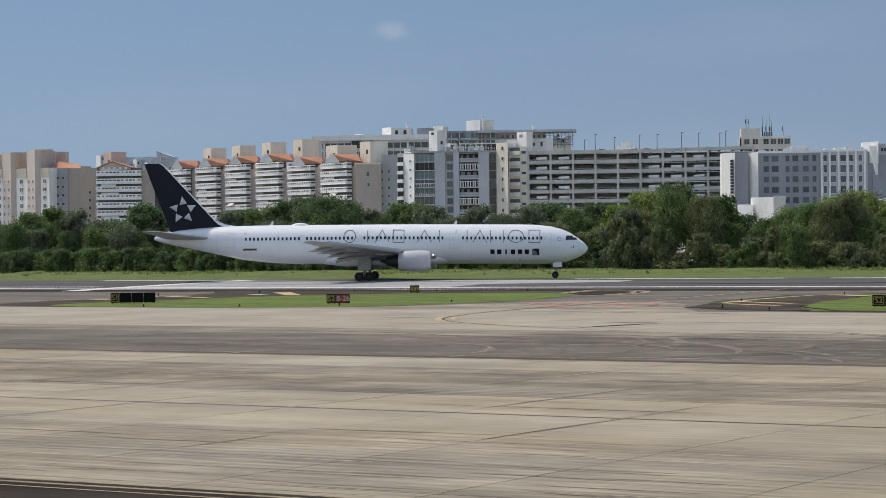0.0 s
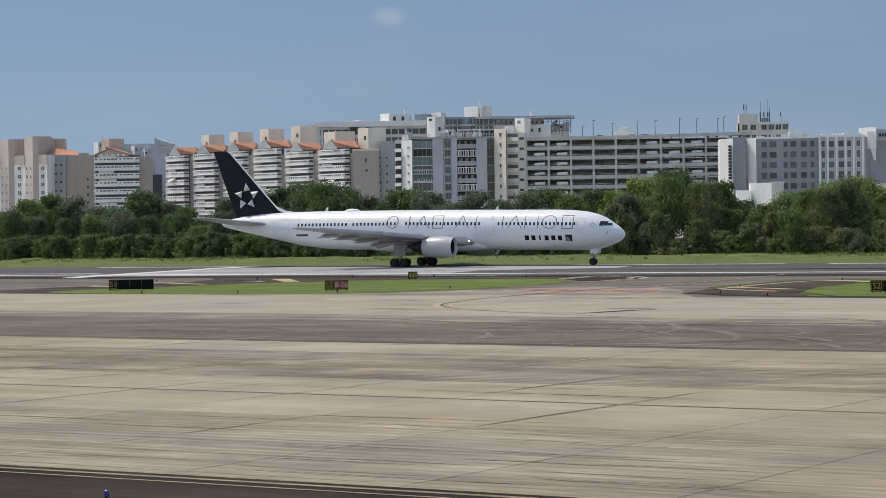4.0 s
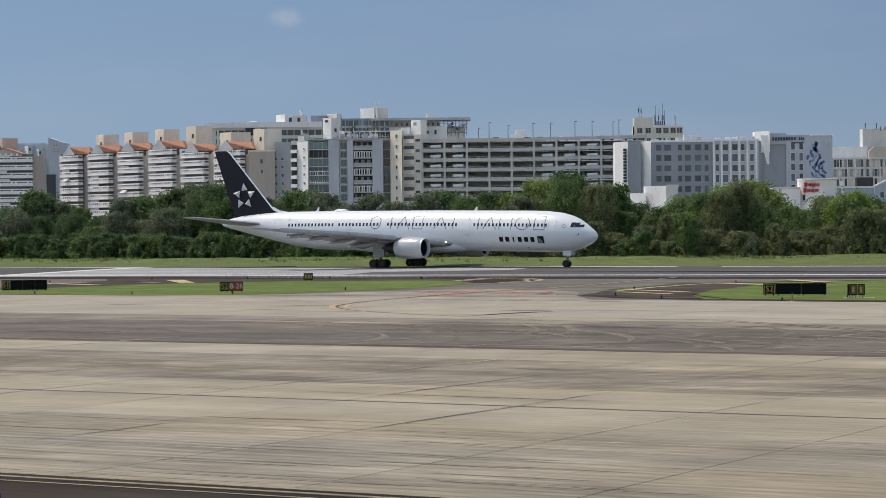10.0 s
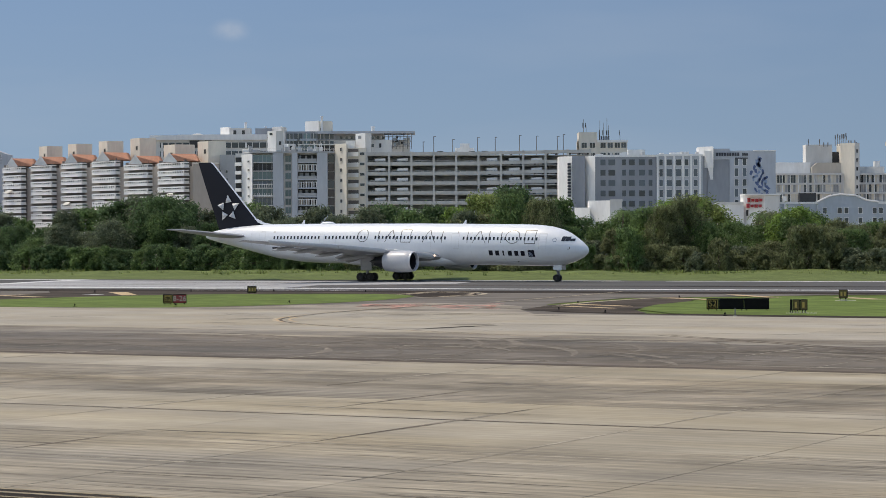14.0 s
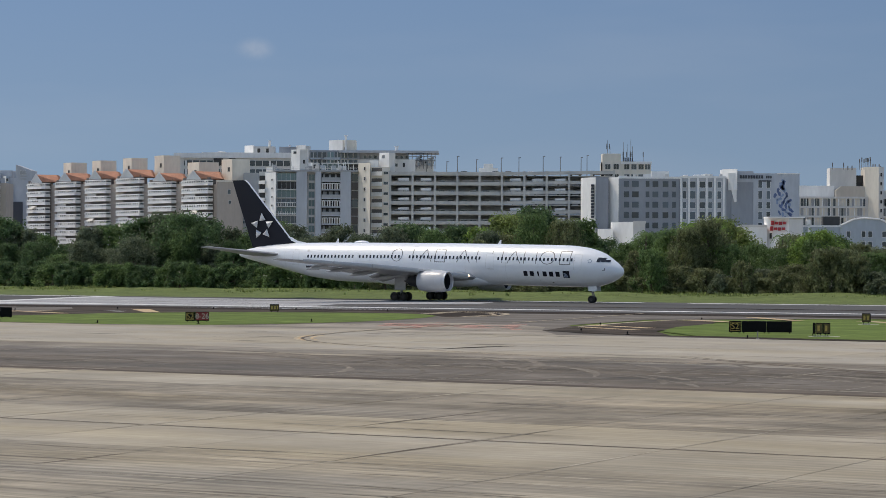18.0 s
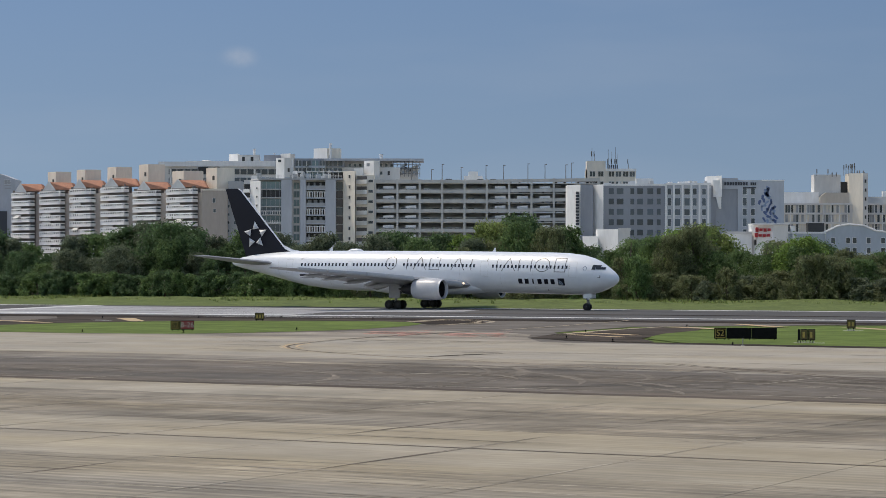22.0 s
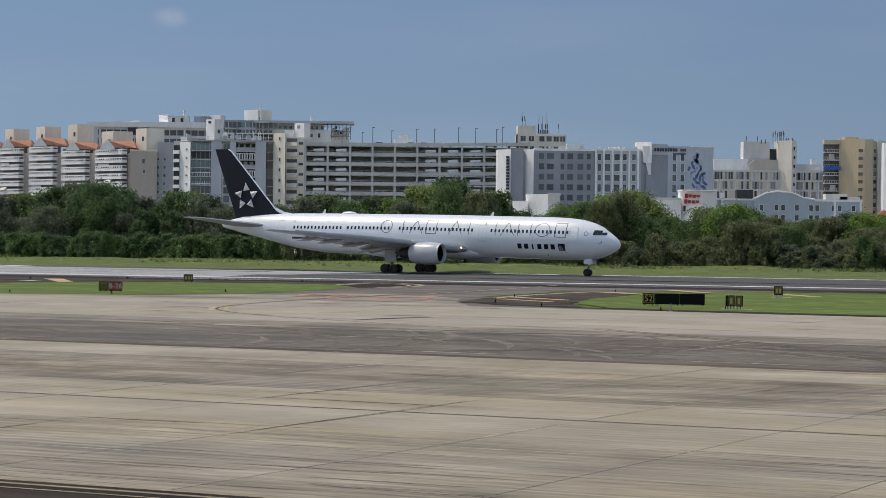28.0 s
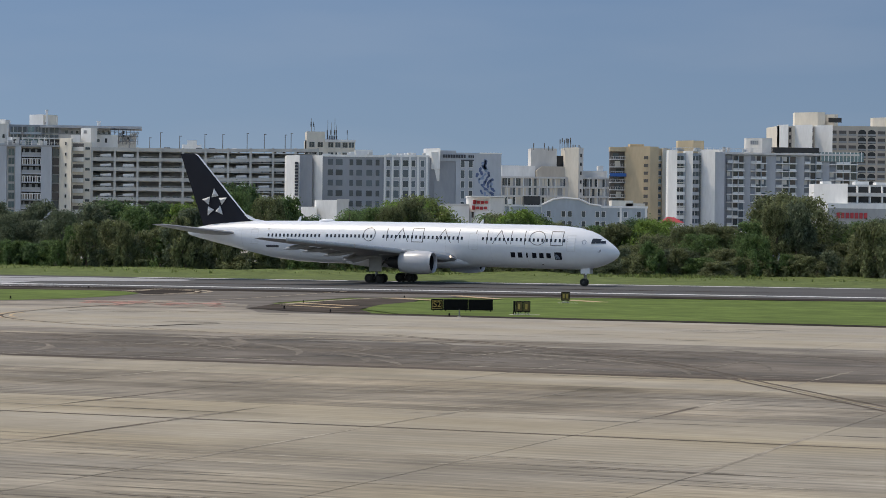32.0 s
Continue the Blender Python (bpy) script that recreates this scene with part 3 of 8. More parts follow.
        # bare metal leading edge slats
        for ya, yb in ((3.0, 6.8), (9.0, 14.5), (14.7, 19.5), (19.7, 23.4)):
            bm = bmesh.new()
            rings = []
            for y in (ya, yb):
                le, c, z = (float(np.interp(y, [q[0] for q in secs], [q[i] for q in secs])) for i in (1, 2, 4))
                r = 0.02 * c + 0.12
                rings.append([Vector((le + 0.12 - 0.9 * r * (1 - math.cos(t)), side * y, z + 1.15 * r * math.sin(t))) for t in [radians(d) for d in (-110, -70, -30, 0, 30, 70, 110)]])
            loft(bm, rings)
            bmesh.ops.recalc_face_normals(bm, faces=bm.faces)
            part("slat", bm, M_SLAT, wing, "grey metal leading edge slat")
        # lowered flaps
        for ya, yb in ((2.8, 7.4), (8.6, 13.5), (13.7, 18.6)):
            bm = bmesh.new()
            rings = []
            for y in (ya, yb):
                le, c, z = (float(np.interp(y, [q[0] for q in secs], [q[i] for q in secs])) for i in (1, 2, 4))
                te, fc = le - c, 0.12 * c + 0.45
                rings.append([p for p in foil(te + 0.35 * fc, fc, 0.13, z - 0.24, side * y, 0.3 * fc, 5)])
            loft(bm, rings)
            bmesh.ops.recalc_face_normals(bm, faces=bm.faces)
            part("flap", bm, M_WING, wing, "lowered trailing edge flap")
        # flap track fairings
        for y in (6.3, 10.6, 14.6, 18.2):
            le, c, z = (float(np.interp(y, [q[0] for q in secs], [q[i] for q in secs])) for i in (1, 2, 4))
            te = le - c
            bm = bmesh.new()
            prof = [(0.45 * c, 0.02), (0.3 * c, 0.2), (0.1 * c, 0.28), (-0.9, 0.16), (-1.5, 0.02)]
            rings = [[Vector((te + x, side * y + r * 0.7 * math.cos(k * math.tau / 10), z - 0.42 - 0.12 * (0.3 * c - x) + r * math.sin(k * math.tau / 10))) for k in range(10)] for x, r in prof]
            loft(bm, rings)
            bmesh.ops.recalc_face_normals(bm, faces=bm.faces)
            smooth(part("flap_fairing", bm, M_WING, wing))
        # wing root lamp
        bm = bmesh.new()
        bmesh.ops.create_icosphere(bm, subdivisions=2, radius=0.13, matrix=Matrix.Translation((9.35, side * 2.95, 3.42)))
        part("landing_lamp", bm, M_LAMP, wing, "lit landing lamp in the wing root")
        # engine
        cx, cy, cz = 5.2, side * 7.95, 2.68
        bm = bmesh.new()
        lathe(bm, [(3.95, 1.2), (3.75, 1.3), (3.2, 1.4), (2.0, 1.44), (0.8, 1.38), (-0.2, 1.22), (-0.25, 1.15), (0.5, 1.1)], (cx, cy, cz))
        cowl = smooth(part("engine_cowl", bm, M_COWL, ac, "grey engine cowl with a bright lip"))
        bm = bmesh.new()
        lathe(bm, [(3.6, 1.1), (3.85, 1.13), (4.02, 1.2), (4.0, 1.27), (3.8, 1.315)], (cx, cy, cz))
        smooth(part("inlet_lip", bm, M_METAL, cowl))
        bm = bmesh.new()
        lathe(bm, [(3.62, 1.12), (3.0, 1.1), (2.6, 1.1), (2.58, 0.35), (3.1, 0.02)], (cx, cy, cz))
        smooth(part("fan", bm, M_FAN, cowl, "dark fan and spinner"))
        bm = bmesh.new()
        lathe(bm, [(0.5, 0.95), (-0.9, 0.8), (-1.9, 0.58), (-1.95, 0.4), (-2.8, 0.05)], (cx, cy, cz))
        smooth(part("exhaust_core", bm, M_FAN, cowl))
        bm = bmesh.new()
        loft(bm, [[Vector((cx + 3.0, cy - 0.02, cz + 1.3)), Vector((cx + 3.0, cy + 0.02, cz + 1.3)), Vector((cx - 0.6, cy + 0.02, cz + 0.9)), Vector((cx - 0.6, cy - 0.02, cz + 0.9))],
                  [Vector((cx + 2.2, cy - 0.22, cz + 1.42)), Vector((cx + 2.2, cy + 0.22, cz + 1.42)), Vector((cx - 3.2, cy + 0.2, cz + 0.85)), Vector((cx - 3.2, cy - 0.2, cz + 0.85))],
                  [Vector((cx + 0.8, cy - 0.2, cz + 1.62)), Vector((cx + 0.8, cy + 0.2, cz + 1.62)), Vector((cx - 3.6, cy + 0.15, cz + 1.3)), Vector((cx - 3.6, cy - 0.15, cz + 1.3))]])
        bmesh.ops.recalc_face_normals(bm, faces=bm.faces)
        part("pylon", bm, M_GREYP, cowl)
        # tailplane
        bm = bmesh.new()
        loft(bm, [foil(le, c, 0.1, z, side * y) for y, le, c, z in ((0.5, -20.6, 6.9, 5.95), (1.5, -21.6, 6.3, 6.05), (9.0, -27.4, 2.3, 7.0), (9.35, -28.6, 1.1, 7.05))])
        bmesh.ops.recalc_face_normals(bm, faces=bm.faces)
        smooth(part("tailplane", bm, M_WING, ac, "grey horizontal tailplane"), 30)
    # fin
    bm = bmesh.new()
    fin = [(7.0, -19.7, 7.6, 0.09), (7.95, -20.5, 7.15, 0.09), (8.9, -21.4, 6.6, 0.09), (12, -24.25, 4.95, 0.09), (16.2, -28.1, 2.65, 0.09), (16.5, -28.6, 2.25, 0.06)]
    rings = []
    for z, le, c, th in fin:
        rings.append([Vector((p.x, p.z - z, z)) for p in foil(le, c, th, z, 0)])
    loft(bm, rings)
    bmesh.ops.recalc_face_normals(bm, faces=bm.faces)
    tail = smooth(part("fin", bm, M_NAVY, ac, "dark tail fin with a pale ring emblem"), 30)
    bm = bmesh.new()
    loft(bm, [[Vector((-18.2, 0, 7.72)), Vector((-19.6, 0.1, 7.6)), Vector((-19.6, -0.1, 7.6))], [Vector((-19.6, 0, 7.95)), Vector((-20.3, 0.14, 7.85)), Vector((-20.3, -0.14, 7.85))],
              [Vector((-20.8, 0, 8.5)), Vector((-21.2, 0.14, 8.45)), Vector((-21.2, -0.14, 8.45))]])
    bmesh.ops.recalc_face_normals(bm, faces=bm.faces)
    part("fin_fillet", bm, M_PAINT, tail, "white fillet at the fin root")
    bm = bmesh.new()
    rings = []
    for z, le, c, th in fin[1:]:
        rings.append([Vector((le + 0.05 - 0.16 * (1 - math.cos(t)), 0.16 * math.sin(t), z)) for t in [radians(d) for d in (-90, -45, 0, 45, 90)]])
    loft(bm, rings)
    part("leading_edge", bm, M_PAINT, tail, "white leading edge")
    # five plain facets in a ring on each side of the fin
    for side in (-1, 1):
        for k in range(5):
            a = radians(91 + 72 * k)
            c = Vector((-25.45, 0, 9.98)) + Vector((math.cos(a), 0, math.sin(a))) * 1.3
            a += 0.14
            u, v = Vector((math.cos(a), 0, math.sin(a))), Vector((-math.sin(a), 0, math.cos(a)))
            y = side * 0.42
            bm = bmesh.new()
            f = [bm.verts.new(p + Vector((0, y, 0))) for p in (c + u * 0.66, c + v * 0.53 - u * 0.46, c + Vector((0, side * 0.42, 0)) - u * 0.1, c - v * 0.53 - u * 0.46)]
            bm.faces.new((f[0], f[1], f[2]))
            bm.faces.new((f[0], f[2], f[3]))
            bm.faces.new((f[1], f[2], f[3]))
            part("tail_facet", bm, M_LOGO, tail, "pale plain facet of the ring emblem")
    # aerials
    for x, h in ((-13.2, 0.55), (12.3, 0.5)):
        bm = bmesh.new()
        b = hull(x)[1]
        loft(bm, [[Vector((x + 0.25, 0.03, b)), Vector((x + 0.25, -0.03, b)), Vector((x - 0.25, -0.03, b)), Vector((x - 0.25, 0.03, b))],
                  [Vector((x + 0.3, 0.01, b + h)), Vector((x + 0.3, -0.01, b + h)), Vector((x + 0.1, -0.01, b + h)), Vector((x + 0.1, 0.01, b + h))]])
        part("aerial", bm, M_PAINT, ac)
    bm = bmesh.new()
    bmesh.ops.create_uvsphere(bm, u_segments=20, v_segments=10, radius=1, matrix=Matrix.Translation((-9.2, 0, 7.72)) @ Matrix.Diagonal((1.15, 0.6, 0.32, 1)))
    smooth(part("radome", bm, M_PAINT, ac, "low white antenna dome"))
    for x in (-8.8, -3.5):
        bm = bmesh.new()
        tube(bm, (x, 0, 2.45), (x - 0.25, 0, 1.95), 0.06, 0.03)
        part("drain_mast", bm, M_GREYP, ac)
    # landing gear
    bm = bmesh.new()
    tube(bm, (26.2, 0, 2.5), (26.05, 0, 0.6), 0.15, 0.12, 12)
    tube(bm, (26.05, -0.45, 0.48), (26.05, 0.45, 0.48), 0.07, 0.07)
    tube(bm, (25.0, 0, 2.3), (26.1, 0, 1.2), 0.07, 0.07)
    tube(bm, (26.25, 0, 1.45), (26.4, 0, 0.75), 0.05, 0.05)
    gear = part("nose_gear", bm, M_STEEL, ac, "steel nose gear leg")
    for y in (-0.3, 0.3):
        wheel(gear, (26.05, y, 0.475), 0.475, 0.32)
        bm = bmesh.new()
        box(bm, 25.75, 26.95, y * 1.9 - 0.02, y * 1.9 + 0.02, 1.55, 2.35)
        part("gear_door", bm, M_PAINT, gear)
    bm = bmesh.new()
    box(bm, 26.22, 26.3, -0.35, 0.35, 1.4, 1.85)
    part("number_plate", bm, M_PAINT, gear, "white plate on the nose gear")
    for side in (-1, 1):
        y = side * 4.65
        bm = bmesh.new()
        tube(bm, (0.3, y, 3.6), (0, y, 0.75), 0.24, 0.19, 12)
        tube(bm, (-0.85, y, 0.6), (0.85, y, 0.6), 0.13, 0.13)
        tube(bm, (0.15, side * 2.6, 2.6), (0, y, 1.3), 0.1, 0.09)
        tube(bm, (1.5, y, 3.2), (0.1, y, 1.5), 0.09, 0.08)
        for x in (-0.71, 0.71):
            tube(bm, (x, y - 0.6, 0.59), (x, y + 0.6, 0.59), 0.08, 0.08)
        gear = part("main_gear", bm, M_STEEL, ac, "steel main gear leg with a four-wheel bogie")
        for x in (-0.71, 0.71):
            for o in (-0.57, 0.57):
                wheel(gear, (x, y + o, 0.585), 0.585, 0.45)
        bm = bmesh.new()
        box(bm, -0.75, 0.95, y + side * 0.45, y + side * 0.5, 1.45, 3.3)
        part("gear_door", bm, M_WING, gear)
    return ac


plane = build_aircraft()


# ---------------------------------------------------------------- sky in the distance
def sky_backdrop():
    m = bpy.data.materials.new("far_sky")
    m.use_nodes = True
    n, l = m.node_tree.nodes, m.node_tree.links
    n.remove(n["Principled BSDF"])
    tc = n.new("ShaderNodeTexCoord")
    sep = n.new("ShaderNodeSeparateXYZ")
    l.new(tc.outputs["Object"], sep.inputs[0])
    mr = n.new("ShaderNodeMapRange")
    mr.inputs["From Min"].default_value, mr.inputs["From Max"].default_value = 0, 520
    l.new(sep.outputs["Z"], mr.inputs["Value"])
    ramp = n.new("ShaderNodeValToRGB")
    ramp.color_ramp.elements[0].color = (0.275, 0.40, 0.565, 1)
    ramp.color_ramp.elements[1].color = (0.185, 0.315, 0.56, 1)
    l.new(mr.outputs[0], ramp.inputs["Fac"])
    # thin high veil
    mp = n.new("ShaderNodeMapping")
    mp.inputs["Scale"].default_value = (0.0012, 0.0012, 0.006)
    l.new(tc.outputs["Object"], mp.inputs["Vector"])
    ns = n.new("ShaderNodeTexNoise")
    ns.inputs["Scale"].default_value, ns.inputs["Detail"].default_value = 1.0, 4
    l.new(mp.outputs[0], ns.inputs["Vector"])
    vr = n.new("ShaderNodeMapRange")
    vr.inputs["From Min"].default_value, vr.inputs["From Max"].default_value, vr.inputs["To Max"].default_value = 0.5, 0.8, 0.12
    l.new(ns.outputs["Fac"], vr.inputs["Value"])
    # one small thin cloud
    off = n.new("ShaderNodeVectorMath")
    off.operation = "SUBTRACT"
    off.inputs[1].default_value = (-336, 3986, 355)
    l.new(tc.outputs["Object"], off.inputs[0])
    sc = n.new("ShaderNodeVectorMath")
    sc.operation = "MULTIPLY"
    sc.inputs[1].default_value = (1 / 42, 0, 1 / 24)
    l.new(off.outputs[0], sc.inputs[0])
    ln = n.new("ShaderNodeVectorMath")
    ln.operation = "LENGTH"
    l.new(sc.outputs[0], ln.inputs[0])
    cr = n.new("ShaderNodeMapRange")
    cr.interpolation_type = "SMOOTHSTEP"
    cr.inputs["From Min"].default_value, cr.inputs["From Max"].default_value = 1.0, 0.0
    l.new(ln.outputs["Value"], cr.inputs["Value"])
    wisp = n.new("ShaderNodeTexNoise")
    wisp.inputs["Scale"].default_value, wisp.inputs["Detail"].default_value = 0.035, 5
    l.new(tc.outputs["Object"], wisp.inputs["Vector"])
    mul = n.new("ShaderNodeMath")
    mul.operation = "MULTIPLY"
    cr.inputs["To Max"].default_value = 0.62
    l.new(cr.outputs[0], mul.inputs[0])
    l.new(wisp.outputs["Fac"], mul.inputs[1])
    add = n.new("ShaderNodeMath")
    l.new(mul.outputs[0], add.inputs[0])
    l.new(vr.outputs[0], add.inputs[1])
    mix = n.new("ShaderNodeMix")
    mix.data_type = "RGBA"
    l.new(add.outputs[0], mix.inputs["Factor"])
    # the sky deepens away from the sun
    side = n.new("ShaderNodeMapRange")
    for key, v in (("From Min", -900), ("From Max", 1500), ("To Min", 1.03), ("To Max", 0.84)):
        side.inputs[key].default_value = v
    l.new(sep.outputs["X"], side.inputs["Value"])
    deep = n.new("ShaderNodeVectorMath")
    deep.operation = "SCALE"
    l.new(ramp.outputs["Color"], deep.inputs[0])
    l.new(side.outputs[0], deep.inputs["Scale"])
    l.new(deep.outputs[0], mix.inputs["A"])
    mix.inputs["B"].default_value = (0.55, 0.6, 0.7, 1)
    em = n.new("ShaderNodeEmission")
    l.new(mix.outputs["Result"], em.inputs["Color"])
    l.new(em.outputs[0], n["Material Output"].inputs["Surface"])
    bm = bmesh.new()
    low, high = [], []
    for k in range(41):
        a = radians(-50 + 2.5 * k)
        low.append(bm.verts.new((4000 * math.sin(a), 4000 * math.cos(a), -5)))
        high.append(bm.verts.new((4000 * math.sin(a), 4000 * math.cos(a), 1100)))
    for k in range(40):
        bm.faces.new((low[k], high[k], high[k + 1], low[k + 1]))
    tagged(part("backdrop", bm, m), "clear blue sky with one small white cloud", "sky", kind="structure")


sky_backdrop()

# ---------------------------------------------------------------- far buildings
def wallpaint(name, col, vary=0.1):
    return mat(name, col, 0.85, big=vary, big_size=5, fine=0.06, fine_size=0.8, stretch=(1, 1, 0.3))


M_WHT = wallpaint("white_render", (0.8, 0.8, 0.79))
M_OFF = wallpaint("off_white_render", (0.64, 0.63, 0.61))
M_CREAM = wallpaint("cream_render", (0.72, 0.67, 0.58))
# dark brown-grey that puts the shade of balcony recesses into the colour
M_SHADE = wallpaint("shaded_balcony_recess", (0.14, 0.125, 0.115))
M_BEIGE = wallpaint("beige_render", (0.44, 0.385, 0.335))
M_SAND = wallpaint("sand_render", (0.54, 0.485, 0.415))
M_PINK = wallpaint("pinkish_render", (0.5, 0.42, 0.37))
# paler copy of the pinkish render for sunlit shaft faces
M_ROSE_LIT = wallpaint("sunlit_rose_render", (0.66, 0.58, 0.53))
M_GREY = wallpaint("grey_render", (0.37, 0.38, 0.39))
M_CONCB = wallpaint("garage_concrete", (0.52, 0.515, 0.49), 0.15)
# greyer copy of the garage concrete, the deck interior's shade in its colour
M_INNER = wallpaint("shaded_inner_concrete", (0.42, 0.42, 0.42), 0.2)
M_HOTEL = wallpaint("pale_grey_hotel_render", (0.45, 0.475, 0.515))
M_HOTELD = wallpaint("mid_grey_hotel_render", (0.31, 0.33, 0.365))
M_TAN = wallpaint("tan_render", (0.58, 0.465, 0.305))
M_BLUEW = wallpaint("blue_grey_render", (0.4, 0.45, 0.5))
M_TILE = mat("orange_roof_tiles", (0.5, 0.24, 0.15), 0.8, big=0.15, big_size=3, fine=0.2, fine_size=0.5)
M_GLASS = mat("window_glass", (0.06, 0.078, 0.092), 0.12, vary=0.5)
M_TEAL = mat("tinted_glass", (0.13, 0.2, 0.215), 0.15, vary=0.3)
M_HGLASS = mat("hazy_blue_window_glass", (0.075, 0.1, 0.125), 0.15, vary=0.45)
# near-black puts the shade inside openings into the colour; also dark glass and boxes
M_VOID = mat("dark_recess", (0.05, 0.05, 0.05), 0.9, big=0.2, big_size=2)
M_AWN = mat("awning_canvas", (0.66, 0.64, 0.6), 0.9, fine=0.08, fine_size=0.5)
M_BLUEAWN = mat("blue_awning_canvas", (0.04, 0.14, 0.42), 0.8)
M_MURAL = mat("mural_blue", (0.1, 0.14, 0.27), 0.7, fine=0.2, fine_size=0.8)
M_MURAL_PALE = mat("mural_light_blue", (0.24, 0.31, 0.45), 0.7, fine=0.2, fine_size=0.8)
M_SIGNRED = mat("red_sign", (0.45, 0.05, 0.06), 0.6)
M_SIGNDK = mat("dark_sign", (0.05, 0.055, 0.07), 0.5)
M_POLE = mat("galvanised_pole", (0.2, 0.2, 0.2), 0.5, metal=0.5)
M_CAR = mat("car_paint", (0.45, 0.46, 0.48), 0.3, vary=0.75)


def prism(bm, pts, z0, z1, m=0):
    a = [bm.verts.new((x, y, z0)) for x, y in pts]
    b = [bm.verts.new((x, y, z1)) for x, y in pts]
    n = len(pts)
    fs = [bm.faces.new(b), bm.faces.new(a[::-1])]
    for k in range(n):
        fs.append(bm.faces.new((a[k], a[(k + 1) % n], b[(k + 1) % n], b[k])))
    for f in fs:
        f.material_index = m


def house(name, x, y, label, cat="building"):
    return thing(name, (x, y, 0), label, cat)


def win(parent, x, y, z, w, h, glass=None, trim=None, bars=0, name="window"):
    """A framed window with its pane on a wall that faces -y; x, z its middle, y the wall's face."""
    glass, trim = glass or M_GLASS, trim or M_OFF

    def make(bm):
        e = 0.09
        loops = []
        for q, yy in ((e, 0.05), (e, -0.1), (0.0, -0.1), (0.0, 0.05)):
            loops.append([bm.verts.new((sx * (w / 2 + q), yy - (0.04 if sz < 0 and yy < 0 else 0), sz * (h / 2 + q))) for sx, sz in ((-1, -1), (1, -1), (1, 1), (-1, 1))])
        for p, q in zip(loops, loops[1:]):
            for k in range(4):
                bm.faces.new((p[k], p[(k + 1) % 4], q[(k + 1) % 4], q[k]))
        bmesh.ops.recalc_face_normals(bm, faces=bm.faces)
        for k in range(bars):
            q = -w / 2 + w * (k + 1) / (bars + 1)
            box(bm, q - 0.05, q + 0.05, -0.06, 0.03, -h / 2, h / 2)

    def pane(bm):
        box(bm, -w / 2, w / 2, -0.02, 0.05, -h / 2, h / 2)
    ob = piece(name, shared((name, w, h, trim.name, bars), make, (trim,)), parent, (x, y - 0.06, z))
    piece("pane", shared(("pane", w, h, glass.name), pane, (glass,)), ob, (x, y - 0.06, z))
    return ob


def grid(parent, xs, zs, y, w, h, **kw):
    for z in zs:
        for x in xs:
            win(parent, x, y, z, w, h, **kw)


def steps(top, gap, count):
    return [top - gap * k for k in range(count)]


def turned(cx, cy, w, d, a):
    """Corners of a w by d footprint turned by a degrees."""
    c, s = math.cos(radians(a)), math.sin(radians(a))
    return [(cx + x * c - y * s, cy + x * s + y * c) for x, y in ((-w / 2, -d / 2), (w / 2, -d / 2), (w / 2, d / 2), (-w / 2, d / 2))]


def lit(name, material, parent, x0, x1, y, z0, z1, k=1.3, label="", depth=3.0):
    """A wall whose face turns to the left: its right edge stands k times its width in front of y."""
    bm = bmesh.new()
    d = k * (x1 - x0)
    prism(bm, [(x0, y), (x1, y - d), (x1, y + depth), (x0, y + depth)], z0, z1)
    return part(name, bm, material, parent, label)


def lit_win(parent, x0, x1, y, k, x, z, w, h, **kw):
    """A window on such a wall; w as wide as it looks from the front."""
    ob = win(parent, x, y - k * (x - x0), z, w * math.hypot(1, k), h, **kw)
    ob.location.x -= 0.06 * k / math.hypot(1, k)
    ob.rotation_euler = (0, 0, -math.atan(k))
    return ob


def corner_block(parent, x0, x1, y, split, z0, z1, material, name="roof_block"):
    """A box seen on its corner: its left face takes split of the width."""
    xm = x0 + (x1 - x0) * split
    bm = bmesh.new()
    prism(bm, [(x0, y + (xm - x0) * 1.5), (xm, y), (x1, y + (x1 - xm) * 0.45), (x0 + (x1 - xm), y + (xm - x0) * 1.5 + (x1 - xm) * 0.45)], z0, z1)
    ob = part(name, bm, material, parent)
    bm = bmesh.new()
    prism(bm, [(xm - (xm - x0) * 0.42, y + (xm - x0) * 0.6), (xm - (xm - x0) * 0.22, y + (xm - x0) * 0.3), (xm - (xm - x0) * 0.22, y + 1.2 + (xm - x0) * 0.3), (xm - (xm - x0) * 0.42, y + 1.2 + (xm - x0) * 0.6)], z1 - 4.6, z1 - 3.0)
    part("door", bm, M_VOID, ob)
    return ob


